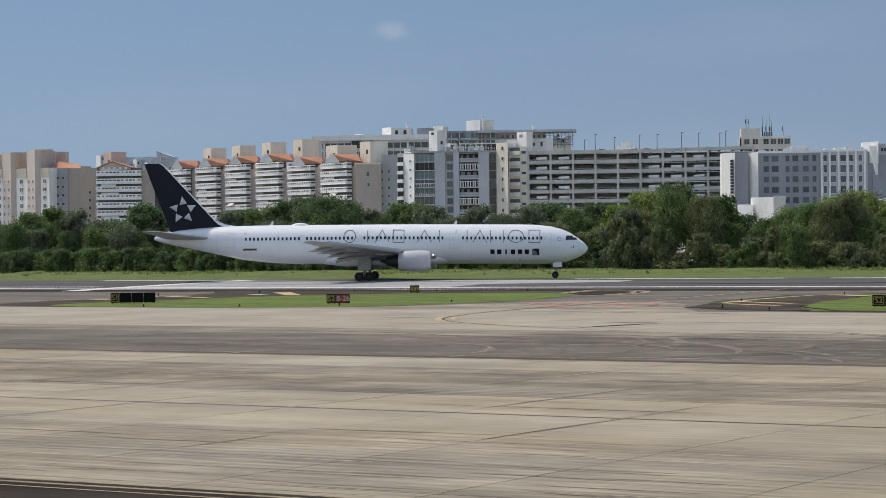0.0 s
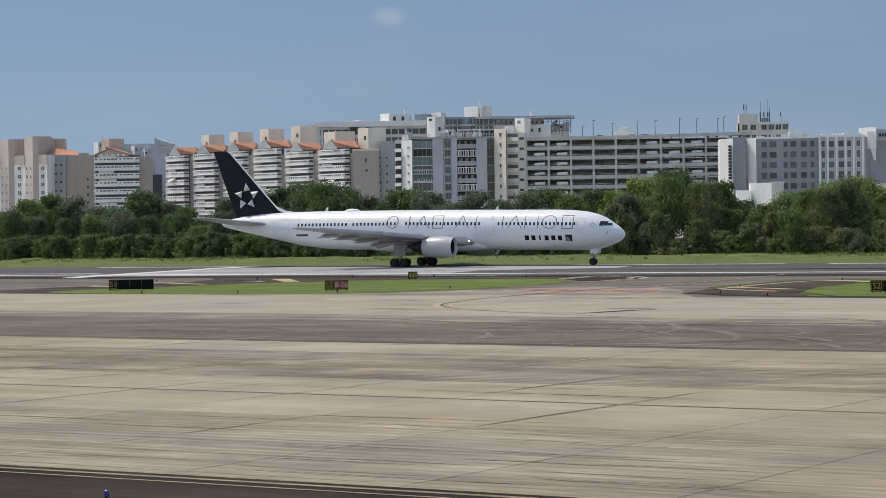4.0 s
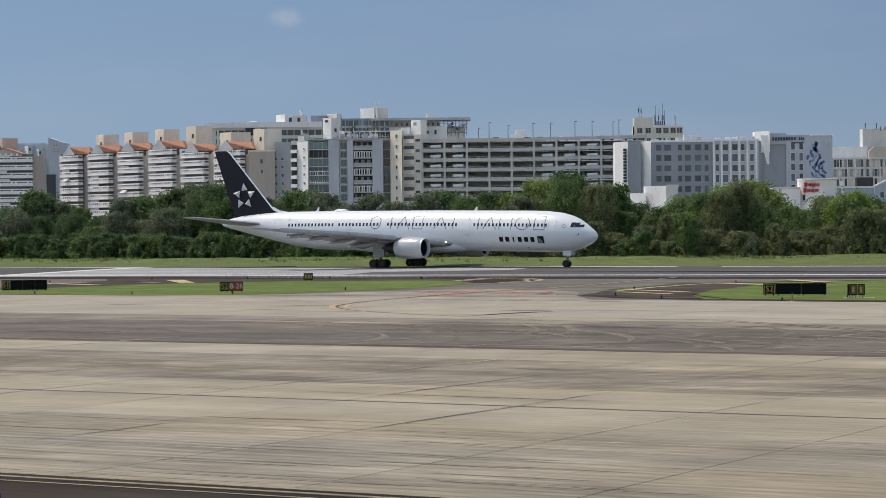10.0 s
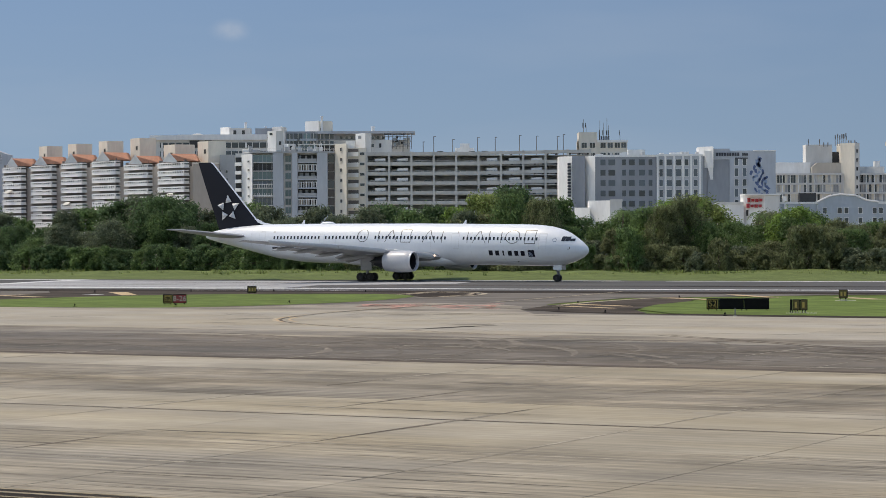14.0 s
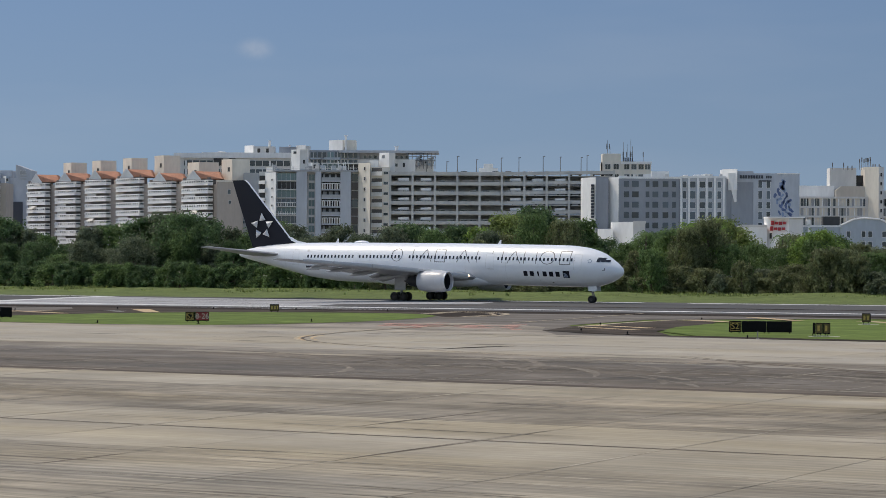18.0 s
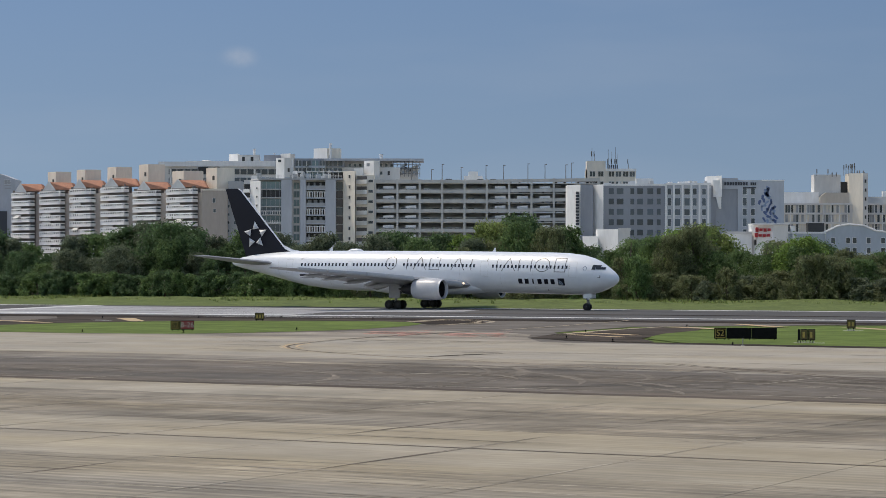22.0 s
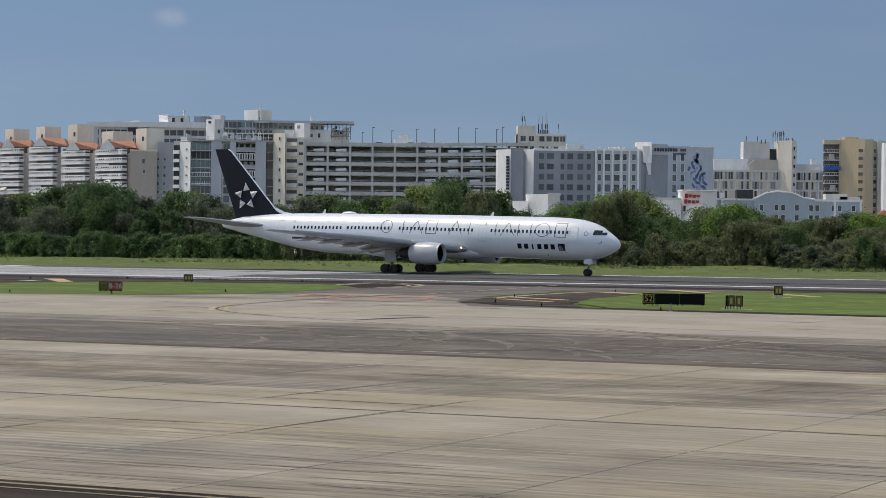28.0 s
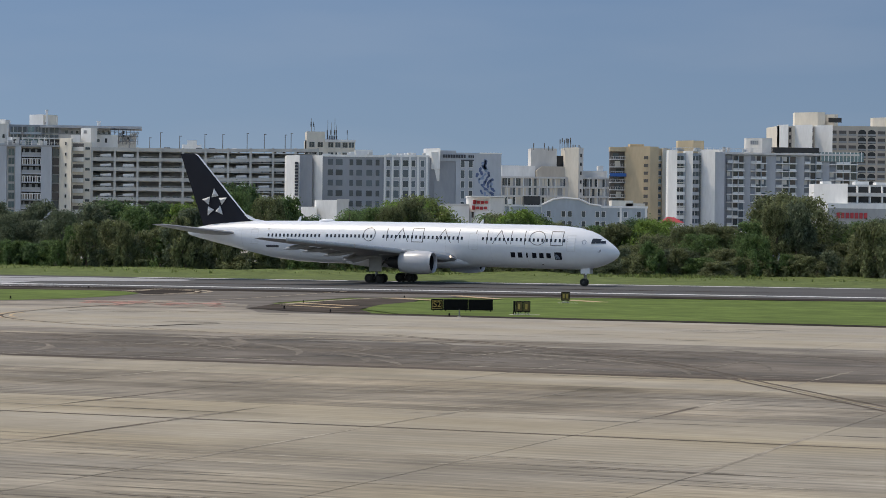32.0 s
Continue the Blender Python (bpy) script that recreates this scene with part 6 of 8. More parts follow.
def right_blocks():
    y = 680
    h = house("blue_grey_hall", 121, y, "low blue-grey building with a stepped pediment", "building")
    boxes("wall", M_BLUEW, h, (99.9, 141.9, y, y + 16, 0, 15.2))
    bm = bmesh.new()
    v = [(110.5, 15.6), (111.4, 16.0), (113.9, 17.2), (117.1, 17.7), (121.5, 17.3), (124.8, 15.9), (128, 15.5), (128, 0), (110.5, 0)]
    a = [bm.verts.new((x, y - 1.2, z)) for x, z in v]
    b = [bm.verts.new((x, y + 3, z)) for x, z in v]
    bm.faces.new(a)
    bm.faces.new(b[::-1])
    for k in range(len(v)):
        bm.faces.new((a[k], b[k], b[(k + 1) % len(v)], a[(k + 1) % len(v)]))
    bmesh.ops.recalc_face_normals(bm, faces=bm.faces)
    part("pediment_wall", bm, M_BLUEW, h)
    bm = bmesh.new()
    for p, q in zip(v[:6], v[1:7]):
        tube(bm, (p[0], y - 1.4, p[1]), (q[0], y - 1.4, q[1]), 0.28, 0.28, 6)
    part("coping", bm, M_WHT, h)
    boxes("coping", M_WHT, h, (99.7, 110.5, y - 0.3, y, 15.0, 15.5), (128, 142, y - 0.3, y, 14.9, 15.5))
    grid(h, (112.6, 116.9, 118.8, 122.8, 126.9), (13.0, 10.1), y - 1.2, 1.1, 1.6, trim=M_WHT)
    grid(h, (104.0, 128.9, 133.6, 135.4, 139.4), (13.0, 10.1), y, 1.1, 1.6, trim=M_WHT)
    for x in (101.5, 126.5, 134, 141.5):
        boxes("pilaster", M_WHT, h, (x - 0.3, x + 0.3, y - 0.25, y, 0, 15))
    for x0, x1, z in ((132.3, 138.7, 17.2), (136.5, 142.3, 16.4)):
        boxes("roof_unit", M_CREAM, h, (x0, x1, y + 5, y + 9, 15, z))
    boxes("dark_box", M_VOID, h, (106.0, 110.8, y + 3, y + 6, 15.2, 18.1))
    # cream hotel with aerials
    y = 850
    CR = M_OFF
    h = house("cream_hotel", 143, y, "cream hotel slab with a lift tower full of aerials", "hotel")
    boxes("wall", CR, h, (120, 172, y, y + 14, 0, 28.0))
    boxes("upper_wall", M_WHT, h, (124, 136.4, y + 3, y + 12, 28, 32.2), label="white upper storey")
    boxes("upper_wall_right", CR, h, (153, 163, y + 3, y + 12, 28, 30.6))
    bm = bmesh.new()
    prism(bm, [(136.5, 28.0), (147.7, 28.0), (147.7, 32.0), (138.5, 32.0), (136.5, 30.4)], y + 1, y + 11)
    for v in bm.verts:
        v.co.y, v.co.z = v.co.z, v.co.y
    bmesh.ops.recalc_face_normals(bm, faces=bm.faces)
    part("sloped_roof", bm, M_SAND, h, "sloped sand-coloured roof end")
    boxes("tower", CR, h, (134.9, 144.4, y + 4, y + 11, 28, 38.6))
    lit("tower_front", M_CREAM, h, 147.0, 151.2, y + 1, 0, 38.9, 1.0, depth=9)
    boxes("tower_side", CR, h, (151.2, 153, y - 3, y + 10, 0, 38.8))
    boxes("tower_link", M_VOID, h, (144.4, 147.0, y + 5, y + 10, 28, 36.0))
    rng = random.Random(61)
    for z in (27.6, 24.2, 20.8, 17.4):
        for x0, x1 in ((120, 147), (153, 172)):
            boxes("band", CR, h, (x0, x1, y - 0.8, y, z - 0.1, z + 0.6))
            n = int((x1 - x0) / 0.95)
            for k in range(n):
                q = x0 + (x1 - x0) * k / n
                boxes("curtained_window", rng.choice((M_CREAM, M_CREAM, M_GLASS, M_GREY, M_OFF)), h, (q + 0.1, q + 0.85, y - 0.2, y, z - 2.8, z - 0.1))
                if k % 3 == 0:
                    boxes("wall_fin", M_WHT, h, (q - 0.1, q + 0.12, y - 0.7, y, z - 2.8, z - 0.1))
    boxes("roof_dish", M_WHT, h, (159.6, 161.6, y + 4, y + 6, 30.6, 32.6))
    grid(h, (152.1,), steps(36, 3.2, 8), y - 3, 0.6, 1.2, glass=M_VOID)
    rng = random.Random(2)
    for k in range(16):
        x = (135.5, 139.5, 141, 142.5, 146, 147.5, 148.3, 149.1, 150, 150.8, 152.2, 152.7, 145.2, 146.8, 148, 149)[k]
        z1 = 38.6 + rng.random() * 1.3 + (2.6 if 145 < x < 149.5 else 0.5)
        bm = bmesh.new()
        tube(bm, (x, y + 2, 38), (x, y + 2, z1), 0.09, 0.07, 6)
        box(bm, x - 0.18, x + 0.18, y + 1.7, y + 1.95, z1 - 1.4, z1 + 0.1)
        part("aerial", bm, M_POLE, h, "mobile phone aerial panel")
    # tan tower
    y = 800
    h = house("tan_tower", 164, y, "tan apartment tower with corner balconies and a blue awning", "tower")
    lit("wall", M_TAN, h, 159.0, 166.5, y, 0, 37.6, 0.8, "tan wall turned to the sun", 14)
    boxes("front_wall", M_TAN, h, (166.5, 169.4, y - 6.0, y + 14, 0, 37.5))
    boxes("side_wall", M_TAN, h, (169.4, 175.0, y + 1, y + 14, 0, 37.2))
    boxes("roof_block", M_TAN, h, (161.3, 166.2, y + 3, y + 7, 37, 38.6))
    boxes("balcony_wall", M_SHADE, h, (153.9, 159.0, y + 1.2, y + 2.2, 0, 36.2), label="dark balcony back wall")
    boxes("balcony_roof", M_TAN, h, (153.7, 159.1, y - 0.6, y + 2.2, 35.9, 37.4))
    for k, z in enumerate(steps(33.4, 2.62, 10)):
        bal = boxes("balcony", M_OFF, h, (153.8, 159.0, y - 0.8, y + 1.2, z - 0.35, z - 0.05))
        boxes("handrail", M_OFF if k % 3 else M_WHT, bal, (153.8, 159.0, y - 0.8, y - 0.68, z + 0.75, z + 0.87))
        for q in range(7):
            boxes("post", M_OFF, bal, (153.9 + q * 0.82, 154.0 + q * 0.82, y - 0.8, y - 0.7, z - 0.05, z + 0.8))
        boxes("balcony_door", M_CREAM if k % 4 == 1 else M_GLASS, h, (155.0 + 0.6 * (k % 3), 157.0 + 0.5 * (k % 3), y + 1.0, y + 1.2, z - 0.05, z + 1.9))
        lit_win(h, 159.0, 166.5, y, 0.8, 165.3, z + 0.3, 1.3, 1.1, glass=M_SHADE, trim=M_TAN)
        win(h, 170.7, y + 1, z + 0.3, 2.2, 1.8, glass=(M_TEAL, M_GLASS, M_HGLASS)[k % 3], bars=1)
        boxes("bay_rail", M_OFF, h, (169.5, 172.0, y + 0.2, y + 0.3, z - 0.5, z - 0.2))
        win(h, 174.2, y + 1, z + 0.3, 0.8, 1.8, glass=M_VOID, trim=M_BEIGE)
    boxes("pilaster", M_CREAM, h, (172.1, 173.6, y + 0.3, y + 1, 0, 37.4))
    boxes("awning", M_BLUEAWN, h, (153.5, 159.1, y - 2.0, y - 0.8, 27.3, 28.4), label="bright blue canvas awning")
    # long white high-rise
    y = 760
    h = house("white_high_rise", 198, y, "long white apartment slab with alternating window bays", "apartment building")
    # blue-grey puts the shade of the white front into the wall colour
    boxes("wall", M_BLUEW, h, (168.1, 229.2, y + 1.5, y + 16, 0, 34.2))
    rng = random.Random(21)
    # walls turned to the sun; shaded piers and faces get grey in place of shade
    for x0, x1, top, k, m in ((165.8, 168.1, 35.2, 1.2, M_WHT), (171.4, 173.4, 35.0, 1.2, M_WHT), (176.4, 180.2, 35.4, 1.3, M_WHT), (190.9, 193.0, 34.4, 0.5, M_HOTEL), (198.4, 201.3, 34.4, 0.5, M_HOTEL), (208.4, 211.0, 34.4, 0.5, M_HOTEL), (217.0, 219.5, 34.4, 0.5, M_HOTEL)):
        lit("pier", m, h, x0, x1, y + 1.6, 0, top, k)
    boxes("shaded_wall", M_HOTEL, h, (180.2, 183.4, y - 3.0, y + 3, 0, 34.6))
    # recess drawn as a darker strip, shade in its colour
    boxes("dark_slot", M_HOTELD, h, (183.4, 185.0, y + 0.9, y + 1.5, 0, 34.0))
    boxes("slot_windows", M_GLASS, h, (175.9, 176.4, y + 0.8, y + 1.5, 0, 33.6))
    for k, z in enumerate(steps(32.6, 2.57, 10)):
        # narrow window stacks between the lit walls
        for x0, x1 in ((168.2, 170.9), (173.4, 175.8)):
            boxes("window_stack", rng.choice((M_GLASS, M_GLASS, M_SHADE, M_HGLASS)), h, (x0 + 0.15, x1 - 0.3, y + 0.6, y + 0.9, z - 0.75, z + 0.7))
            boxes("stack_mullion", M_OFF, h, ((x0 + x1) / 2 - 0.2, (x0 + x1) / 2 - 0.06, y + 0.5, y + 0.6, z - 0.75, z + 0.7))
            boxes("stack_band", M_HOTEL if x0 > 170 else M_WHT, h, (x0 - 0.1, x1, y + (0.2 if x0 > 170 else -0.3), y + 1.4, z - 1.87, z - 0.75))
        if k in (1, 3, 6, 7):
            boxes("awning", M_AWN, h, (168.0, 170.9, y - 0.9, y + 0.4, z - 0.6 + 0.2 * (k % 2), z - 0.2), label="pale awning")
        # open balconies and bays
        for x0, x1 in ((185.1, 190.9), (193.0, 198.4), (201.4, 208.4), (211, 217), (219.5, 229)):
            boxes("slab", M_WHT, h, (x0, x1, y - 0.3, y + 1.5, z - 1.5, z - 1.2))
            n = 3 if x1 - x0 < 7.5 else 4
            for i in range(n):
                a, b = x0 + (x1 - x0) * i / n, x0 + (x1 - x0) * (i + 1) / n
                boxes("bay_glazing", (M_HOTELD if i == 0 else rng.choice((M_GLASS, M_SHADE, M_HGLASS, M_GLASS))), h, (a + 0.12, b - 0.12, y + 1.2, y + 1.45, z - 1.2, z + 0.95))
                u = rng.random()
                if u < 0.16:
                    boxes("blind", M_OFF if u < 0.07 else M_HOTEL, h, (a + 0.2, b - 0.2 - 0.6 * (u < 0.08), y + 0.9, y + 1.1, z - 0.4 - 2.5 * u, z + 0.95))
                elif u < 0.74:
                    boxes("balcony_rail", M_OFF if u < 0.5 else M_WHT, h, (a + 0.1, b - 0.1, y + 0.1, y + 0.2, z - 1.2, z - 0.55))
            for i in range(1, n):
                boxes("bay_fin", M_OFF if i % 2 else M_BLUEW, h, (x0 + (x1 - x0) * i / n - 0.12, x0 + (x1 - x0) * i / n + 0.12, y + 0.35, y + 1.2, z - 1.2, z + 1.05))
    boxes("roof_band", M_OFF, h, (180.2, 229.4, y - 0.35, y + 16, 34.05, 34.7))
    boxes("top_glazing", M_VOID, h, (200.5, 216, y + 0.6, y + 3, 34.9, 36.6))
    boxes("top_glazing", M_TEAL, h, (216.4, 231, y + 0.2, y + 3, 32.2, 35.2))
    for k in range(12):
        boxes("top_mullion", M_WHT, h, (216.4 + k * 1.25, 216.6 + k * 1.25, y, y + 0.2, 32.2, 35.4))
    for x0, x1, z, m in ((170.6, 178.4, 38.6, M_TAN), (193.6, 201.4, 39.8, M_OFF), (182, 186, 35.8, M_WHT), (176.8, 178, 37.6, M_WHT)):
        lit("penthouse", m, h, x0, x0 + (x1 - x0) * 0.55, y + 9, 34.5, z, 0.9)
        boxes("penthouse_side", m, h, (x0 + (x1 - x0) * 0.55, x1, y + 9 - 0.49 * (x1 - x0), y + 12, 34.5, z - 0.05))
    win(h, 195.4, y + 5.5, 38.2, 2.6, 1.2, glass=M_GREY, bars=3)
    rng = random.Random(79)
    for k in range(24):
        x, w, d = rng.uniform(167, 215), rng.uniform(0.5, 2.0), rng.uniform(0.4, 1.5)
        boxes("roof_unit", (M_WHT, M_OFF, M_GREY, M_BLUEW)[k % 4], h, (x, x + w, y + 0.6 + 0.1 * k, y + 1.8 + 0.1 * k, 34.9, 34.9 + d))
    bm = bmesh.new()
    for z in (35.5, 36.0):
        tube(bm, (166.6, y - 0.2, z), (200, y - 0.2, z), 0.05, 0.05, 6)
    for k in range(18):
        tube(bm, (166.6 + 1.96 * k, y - 0.2, 34.9), (166.6 + 1.96 * k, y - 0.2, 36.0), 0.05, 0.05, 6)
    part("roof_railing", bm, M_OFF, h, "thin pale roof railing")
    # big cream hotel behind
    y = 900
    h = house("cream_high_rise", 262, y, "cream high-rise with arched balconies and a tall roof block", "tower")
    # light put into the tints: paler walls at the sunlit left, browner front
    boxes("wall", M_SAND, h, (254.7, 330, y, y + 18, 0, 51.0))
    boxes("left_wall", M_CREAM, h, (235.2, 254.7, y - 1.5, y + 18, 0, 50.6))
    for x in (238.5, 247.4):
        boxes("slot", M_BEIGE, h, (x, x + 1.6, y - 2.1, y - 2, 0, 50.2))
        for z in steps(49, 2.9, 12):
            win(h, x + 0.8, y - 2.1, z, 0.8, 1.6, glass=M_VOID, trim=M_BEIGE)
    for x0, x1 in ((235.2, 238.0), (241.5, 246.8), (249.6, 254.8)):
        lit("pilaster", M_WHT, h, x0, x1, y - 1.5, 0, 50.9, 1.1)
    for x0, x1, z in ((245.1, 255.5, 56.5), (255.5, 261.4, 55.9), (276.6, 296, 55.0)):
        lit("roof_block", M_CREAM, h, x0, x0 + (x1 - x0) * 0.7, y + 12, 50, z, 0.9)
        boxes("roof_block_side", M_CREAM, h, (x0 + (x1 - x0) * 0.7, x1, y + 12 - 0.62 * (x1 - x0), y + 14, 50, z - 0.06))
    boxes("roof_slot", M_VOID, h, (256.0, 261.2, y + 2.5, y + 3, 52.4, 54.2))

    def arch(bm):
        box(bm, -1.55, 1.55, 0, 0.1, -1.25, 0.5, 0)
        n = 10
        v0 = [bm.verts.new((1.45 * math.cos(math.pi * k / n), 0.02, 0.5 + 0.85 * math.sin(math.pi * k / n))) for k in range(n + 1)]
        bm.faces.new(v0[::-1])
    for i in range(9):
        for k, z in enumerate(steps(48.2, 2.85, 13)):
            x = 257 + i * 3.9
            if i in (3, 4) and 1 < z < 60 and k not in (4,):
                piece("arch_recess", shared(("arch_recess",), arch, (M_VOID,)), h, (x, y - 0.12, z))
            else:
                win(h, x, y, z, 2.9, 1.8, glass=M_SHADE, trim=M_BEIGE, name="loggia")
            boxes("loggia_rail", M_GREY, h, (x - 1.6, x + 1.6, y - 0.3, y - 0.2, z - 1.0, z - 0.3)) if i < 7 and k < 8 else None
    h.location.x += 4.0
    # low block with shop front
    y = 650
    h = house("low_white_block", 195, y, "low white block with balconies over a dark shop front", "building")
    bm = bmesh.new()
    prism(bm, [(181.5, y + 7), (189, y - 1), (189, y + 12), (181.5, y + 12)], 0, 22.2)
    part("left_wing", bm, M_WHT, h)
    boxes("wall", M_OFF, h, (189, 225, y + 1, y + 12, 0, 22.0))
    for z in (20.4, 17.6):
        boxes("balcony_recess", M_VOID, h, (189.2, 225, y + 0.9, y + 1, z - 0.8, z + 1.0))
        boxes("balcony_front", M_OFF, h, (189, 225, y - 0.6, y + 1, z - 1.7, z - 0.7))
        for k in range(9):
            boxes("divider", M_WHT, h, (192 + k * 3.6, 192.25 + k * 3.6, y - 0.5, y + 1, z - 0.8, z + 1.2))
    boxes("canopy", M_WHT, h, (183, 225, y - 2, y + 1, 15.2, 16.6))
    boxes("shop_front", M_GREY, h, (183.2, 225, y - 1.8, y - 1.5, 0, 15.2))
    for k in range(7):
        boxes("sign_bar", M_SIGNRED, h, (185.6 + k * 1.32, 186.5 + k * 1.32, y - 2.1, y - 1.9, 12.4, 14.0), label="red plain sign bar")
    for x0, x1, z in ((183.5, 186, 22.9), (193, 197, 23.0), (199, 203, 22.8)):
        boxes("roof_unit", M_WHT, h, (x0, x1, y + 5, y + 8, 21.8, z))
    h.location.x += 3.7


def kiosk():
    """Small hut with a red roof that shows over the trees."""
    y = 640
    h = house("kiosk", 141, y, "small hut with a faded red roof among the trees", "hut")
    boxes("wall", M_OFF, h, (138.6, 143.2, y, y + 4, 0, 10.6))
    bm = bmesh.new()
    v = [bm.verts.new(p) for p in ((138.0, y - 0.6, 10.6), (143.8, y - 0.6, 10.6), (143.8, y + 4.6, 10.6), (138.0, y + 4.6, 10.6), (139.6, y + 2, 12.2), (141.6, y + 2, 12.0))]
    for q in ((0, 1, 5, 4), (1, 2, 5), (2, 3, 4, 5), (3, 0, 4), (3, 2, 1, 0)):
        bm.faces.new([v[i] for i in q])
    part("roof", bm, M_SIGNRED, h, "faded red hip roof")


pink_row()
left_blocks()
kiosk()
back_hotel()
white_block()
garage()
sign_tower()
hotel()
right_blocks()

# ---------------------------------------------------------------- trees and shrubs behind the runway
def leafage(name, col, sheen):
    m = mat(name, col, 0.7, big=0.3, big_size=2.2, vary=0.5, spec=0.35)
    n, l = m.node_tree.nodes, m.node_tree.links
    p = n["Principled BSDF"]
    tr = n.new("ShaderNodeBsdfTranslucent")
    mx = n.new("ShaderNodeMixShader")
    mx.inputs[0].default_value = sheen
    src = p.inputs["Base Color"].links[0].from_socket
    l.new(src, tr.inputs["Color"])
    l.new(p.outputs[0], mx.inputs[1])
    l.new(tr.outputs[0], mx.inputs[2])
    l.new(mx.outputs[0], n["Material Output"].inputs["Surface"])
    return m


M_LEAF = [leafage("leaves_dark_green", (0.107, 0.172, 0.075), 0.5), leafage("leaves_mid_green", (0.140, 0.215, 0.081), 0.5), leafage("leaves_olive", (0.182, 0.205, 0.101), 0.5),
          leafage("leaves_fresh_green", (0.195, 0.293, 0.072), 0.5), leafage("leaves_yellow_green", (0.224, 0.280, 0.094), 0.5), leafage("leaves_grey_green", (0.156, 0.189, 0.117), 0.45)]
M_BLADES = leafage("long_grass_blades", (0.19, 0.235, 0.08), 0.5)
M_BARK = mat("bark", (0.14, 0.11, 0.085), 0.95, fine=0.3, fine_size=0.3)


def leaf(bm, p, d, size, rng):
    """A folded tuft of leaves at p that faces d."""
    d = (d + Vector((rng.uniform(-1, 1), rng.uniform(-1, 1), rng.uniform(-0.5, 1.0))) * 0.95).normalized()
    u = d.orthogonal().normalized()
    u.rotate(Matrix.Rotation(rng.random() * math.tau, 3, d))
    v = d.cross(u)
    a, b = size * rng.uniform(0.6, 1.35), size * rng.uniform(0.22, 0.5)
    c = [bm.verts.new(q) for q in (p - u * a, p - v * b + d * 0.12 * size, p + u * a, p + v * b + d * 0.12 * size)]
    bm.faces.new((c[0], c[1], c[2]))
    bm.faces.new((c[0], c[2], c[3]))


def crown_mesh(seed, blobs, count, size, floor=0.3):
    """A crown of leaf tufts on the shells of many lumps; lumps: x, y, z, rx, rz."""
    rng = random.Random(seed)

    def make(bm):
        tot = sum(b[3] * b[3] for b in blobs)
        for x, y, z, rx, rz in blobs:
            for _ in range(int(count * rx * rx / tot)):
                a, t = rng.random() * math.tau, math.asin(rng.uniform(-0.75, 1))
                d = Vector((math.cos(a) * math.cos(t), math.sin(a) * math.cos(t), math.sin(t)))
                r = max(0.15, rng.gauss(0.78, 0.34))
                p = Vector((x + d.x * rx * r, y + d.y * rx * r, z + d.z * rz * r))
                if p.z > floor:
                    leaf(bm, p, d, size, rng)
    return make


def trunk_mesh(seed, h, blobs):
    rng = random.Random(seed)

    def make(bm):
        top = Vector((rng.uniform(-0.4, 0.4), rng.uniform(-0.4, 0.4), h * 0.55))
        tube(bm, (0, 0, -0.2), top, 0.24, 0.15, 8)
        for x, y, z, rx, rz in blobs[:6]:
            tube(bm, top * rng.uniform(0.6, 1.0), (x, y, z), 0.1, 0.03, 6)
    return make


def tree_kind(seed, h, wide, lumps, count, size, low):
    rng = random.Random(seed)
    blobs = []
    for k in range(lumps):
        a = rng.random() * math.tau
        u = rng.random()
        z = h * (low + (0.93 - low) * u)
        r = wide * 0.5 * math.sqrt(rng.random()) * (1.0 - 0.6 * u * u)
        s = rng.choice((rng.uniform(0.045, 0.08), rng.uniform(0.07, 0.13))) * wide
        blobs.append((math.cos(a) * r, math.sin(a) * r, z, s, min(s * rng.uniform(0.9, 2.0), max(0.28, (h - z) / 1.2))))
    return blobs, crown_mesh(seed + 1, blobs, count, size), trunk_mesh(seed + 2, h, blobs)


TREES = [tree_kind(31 + k, 10, (8.5, 10, 7, 9, 8, 11)[k], (84, 96, 70, 88, 76, 104)[k], 7400, 0.27, (0.35, 0.3, 0.4, 0.28, 0.35, 0.33)[k]) for k in range(6)]
SHRUBS = [tree_kind(71 + k, 5, (6.5, 7.5, 6)[k], (54, 60, 48)[k], 4300, 0.26, 0.05) for k in range(3)]


def plant(name, kinds, i, m, at, scale, turn, label, cat, group):
    t = thing(name, at, label, cat, group)
    blobs, crown, trunk = kinds[i]
    piece("crown", shared((name + "_crown", i, m), crown, (M_LEAF[m],)), t, at)
    piece("trunk", shared((name + "_trunk", i), trunk, (M_BARK,)), t, at)
    t.scale = scale
    t.rotation_euler = (0, 0, turn)
    return t


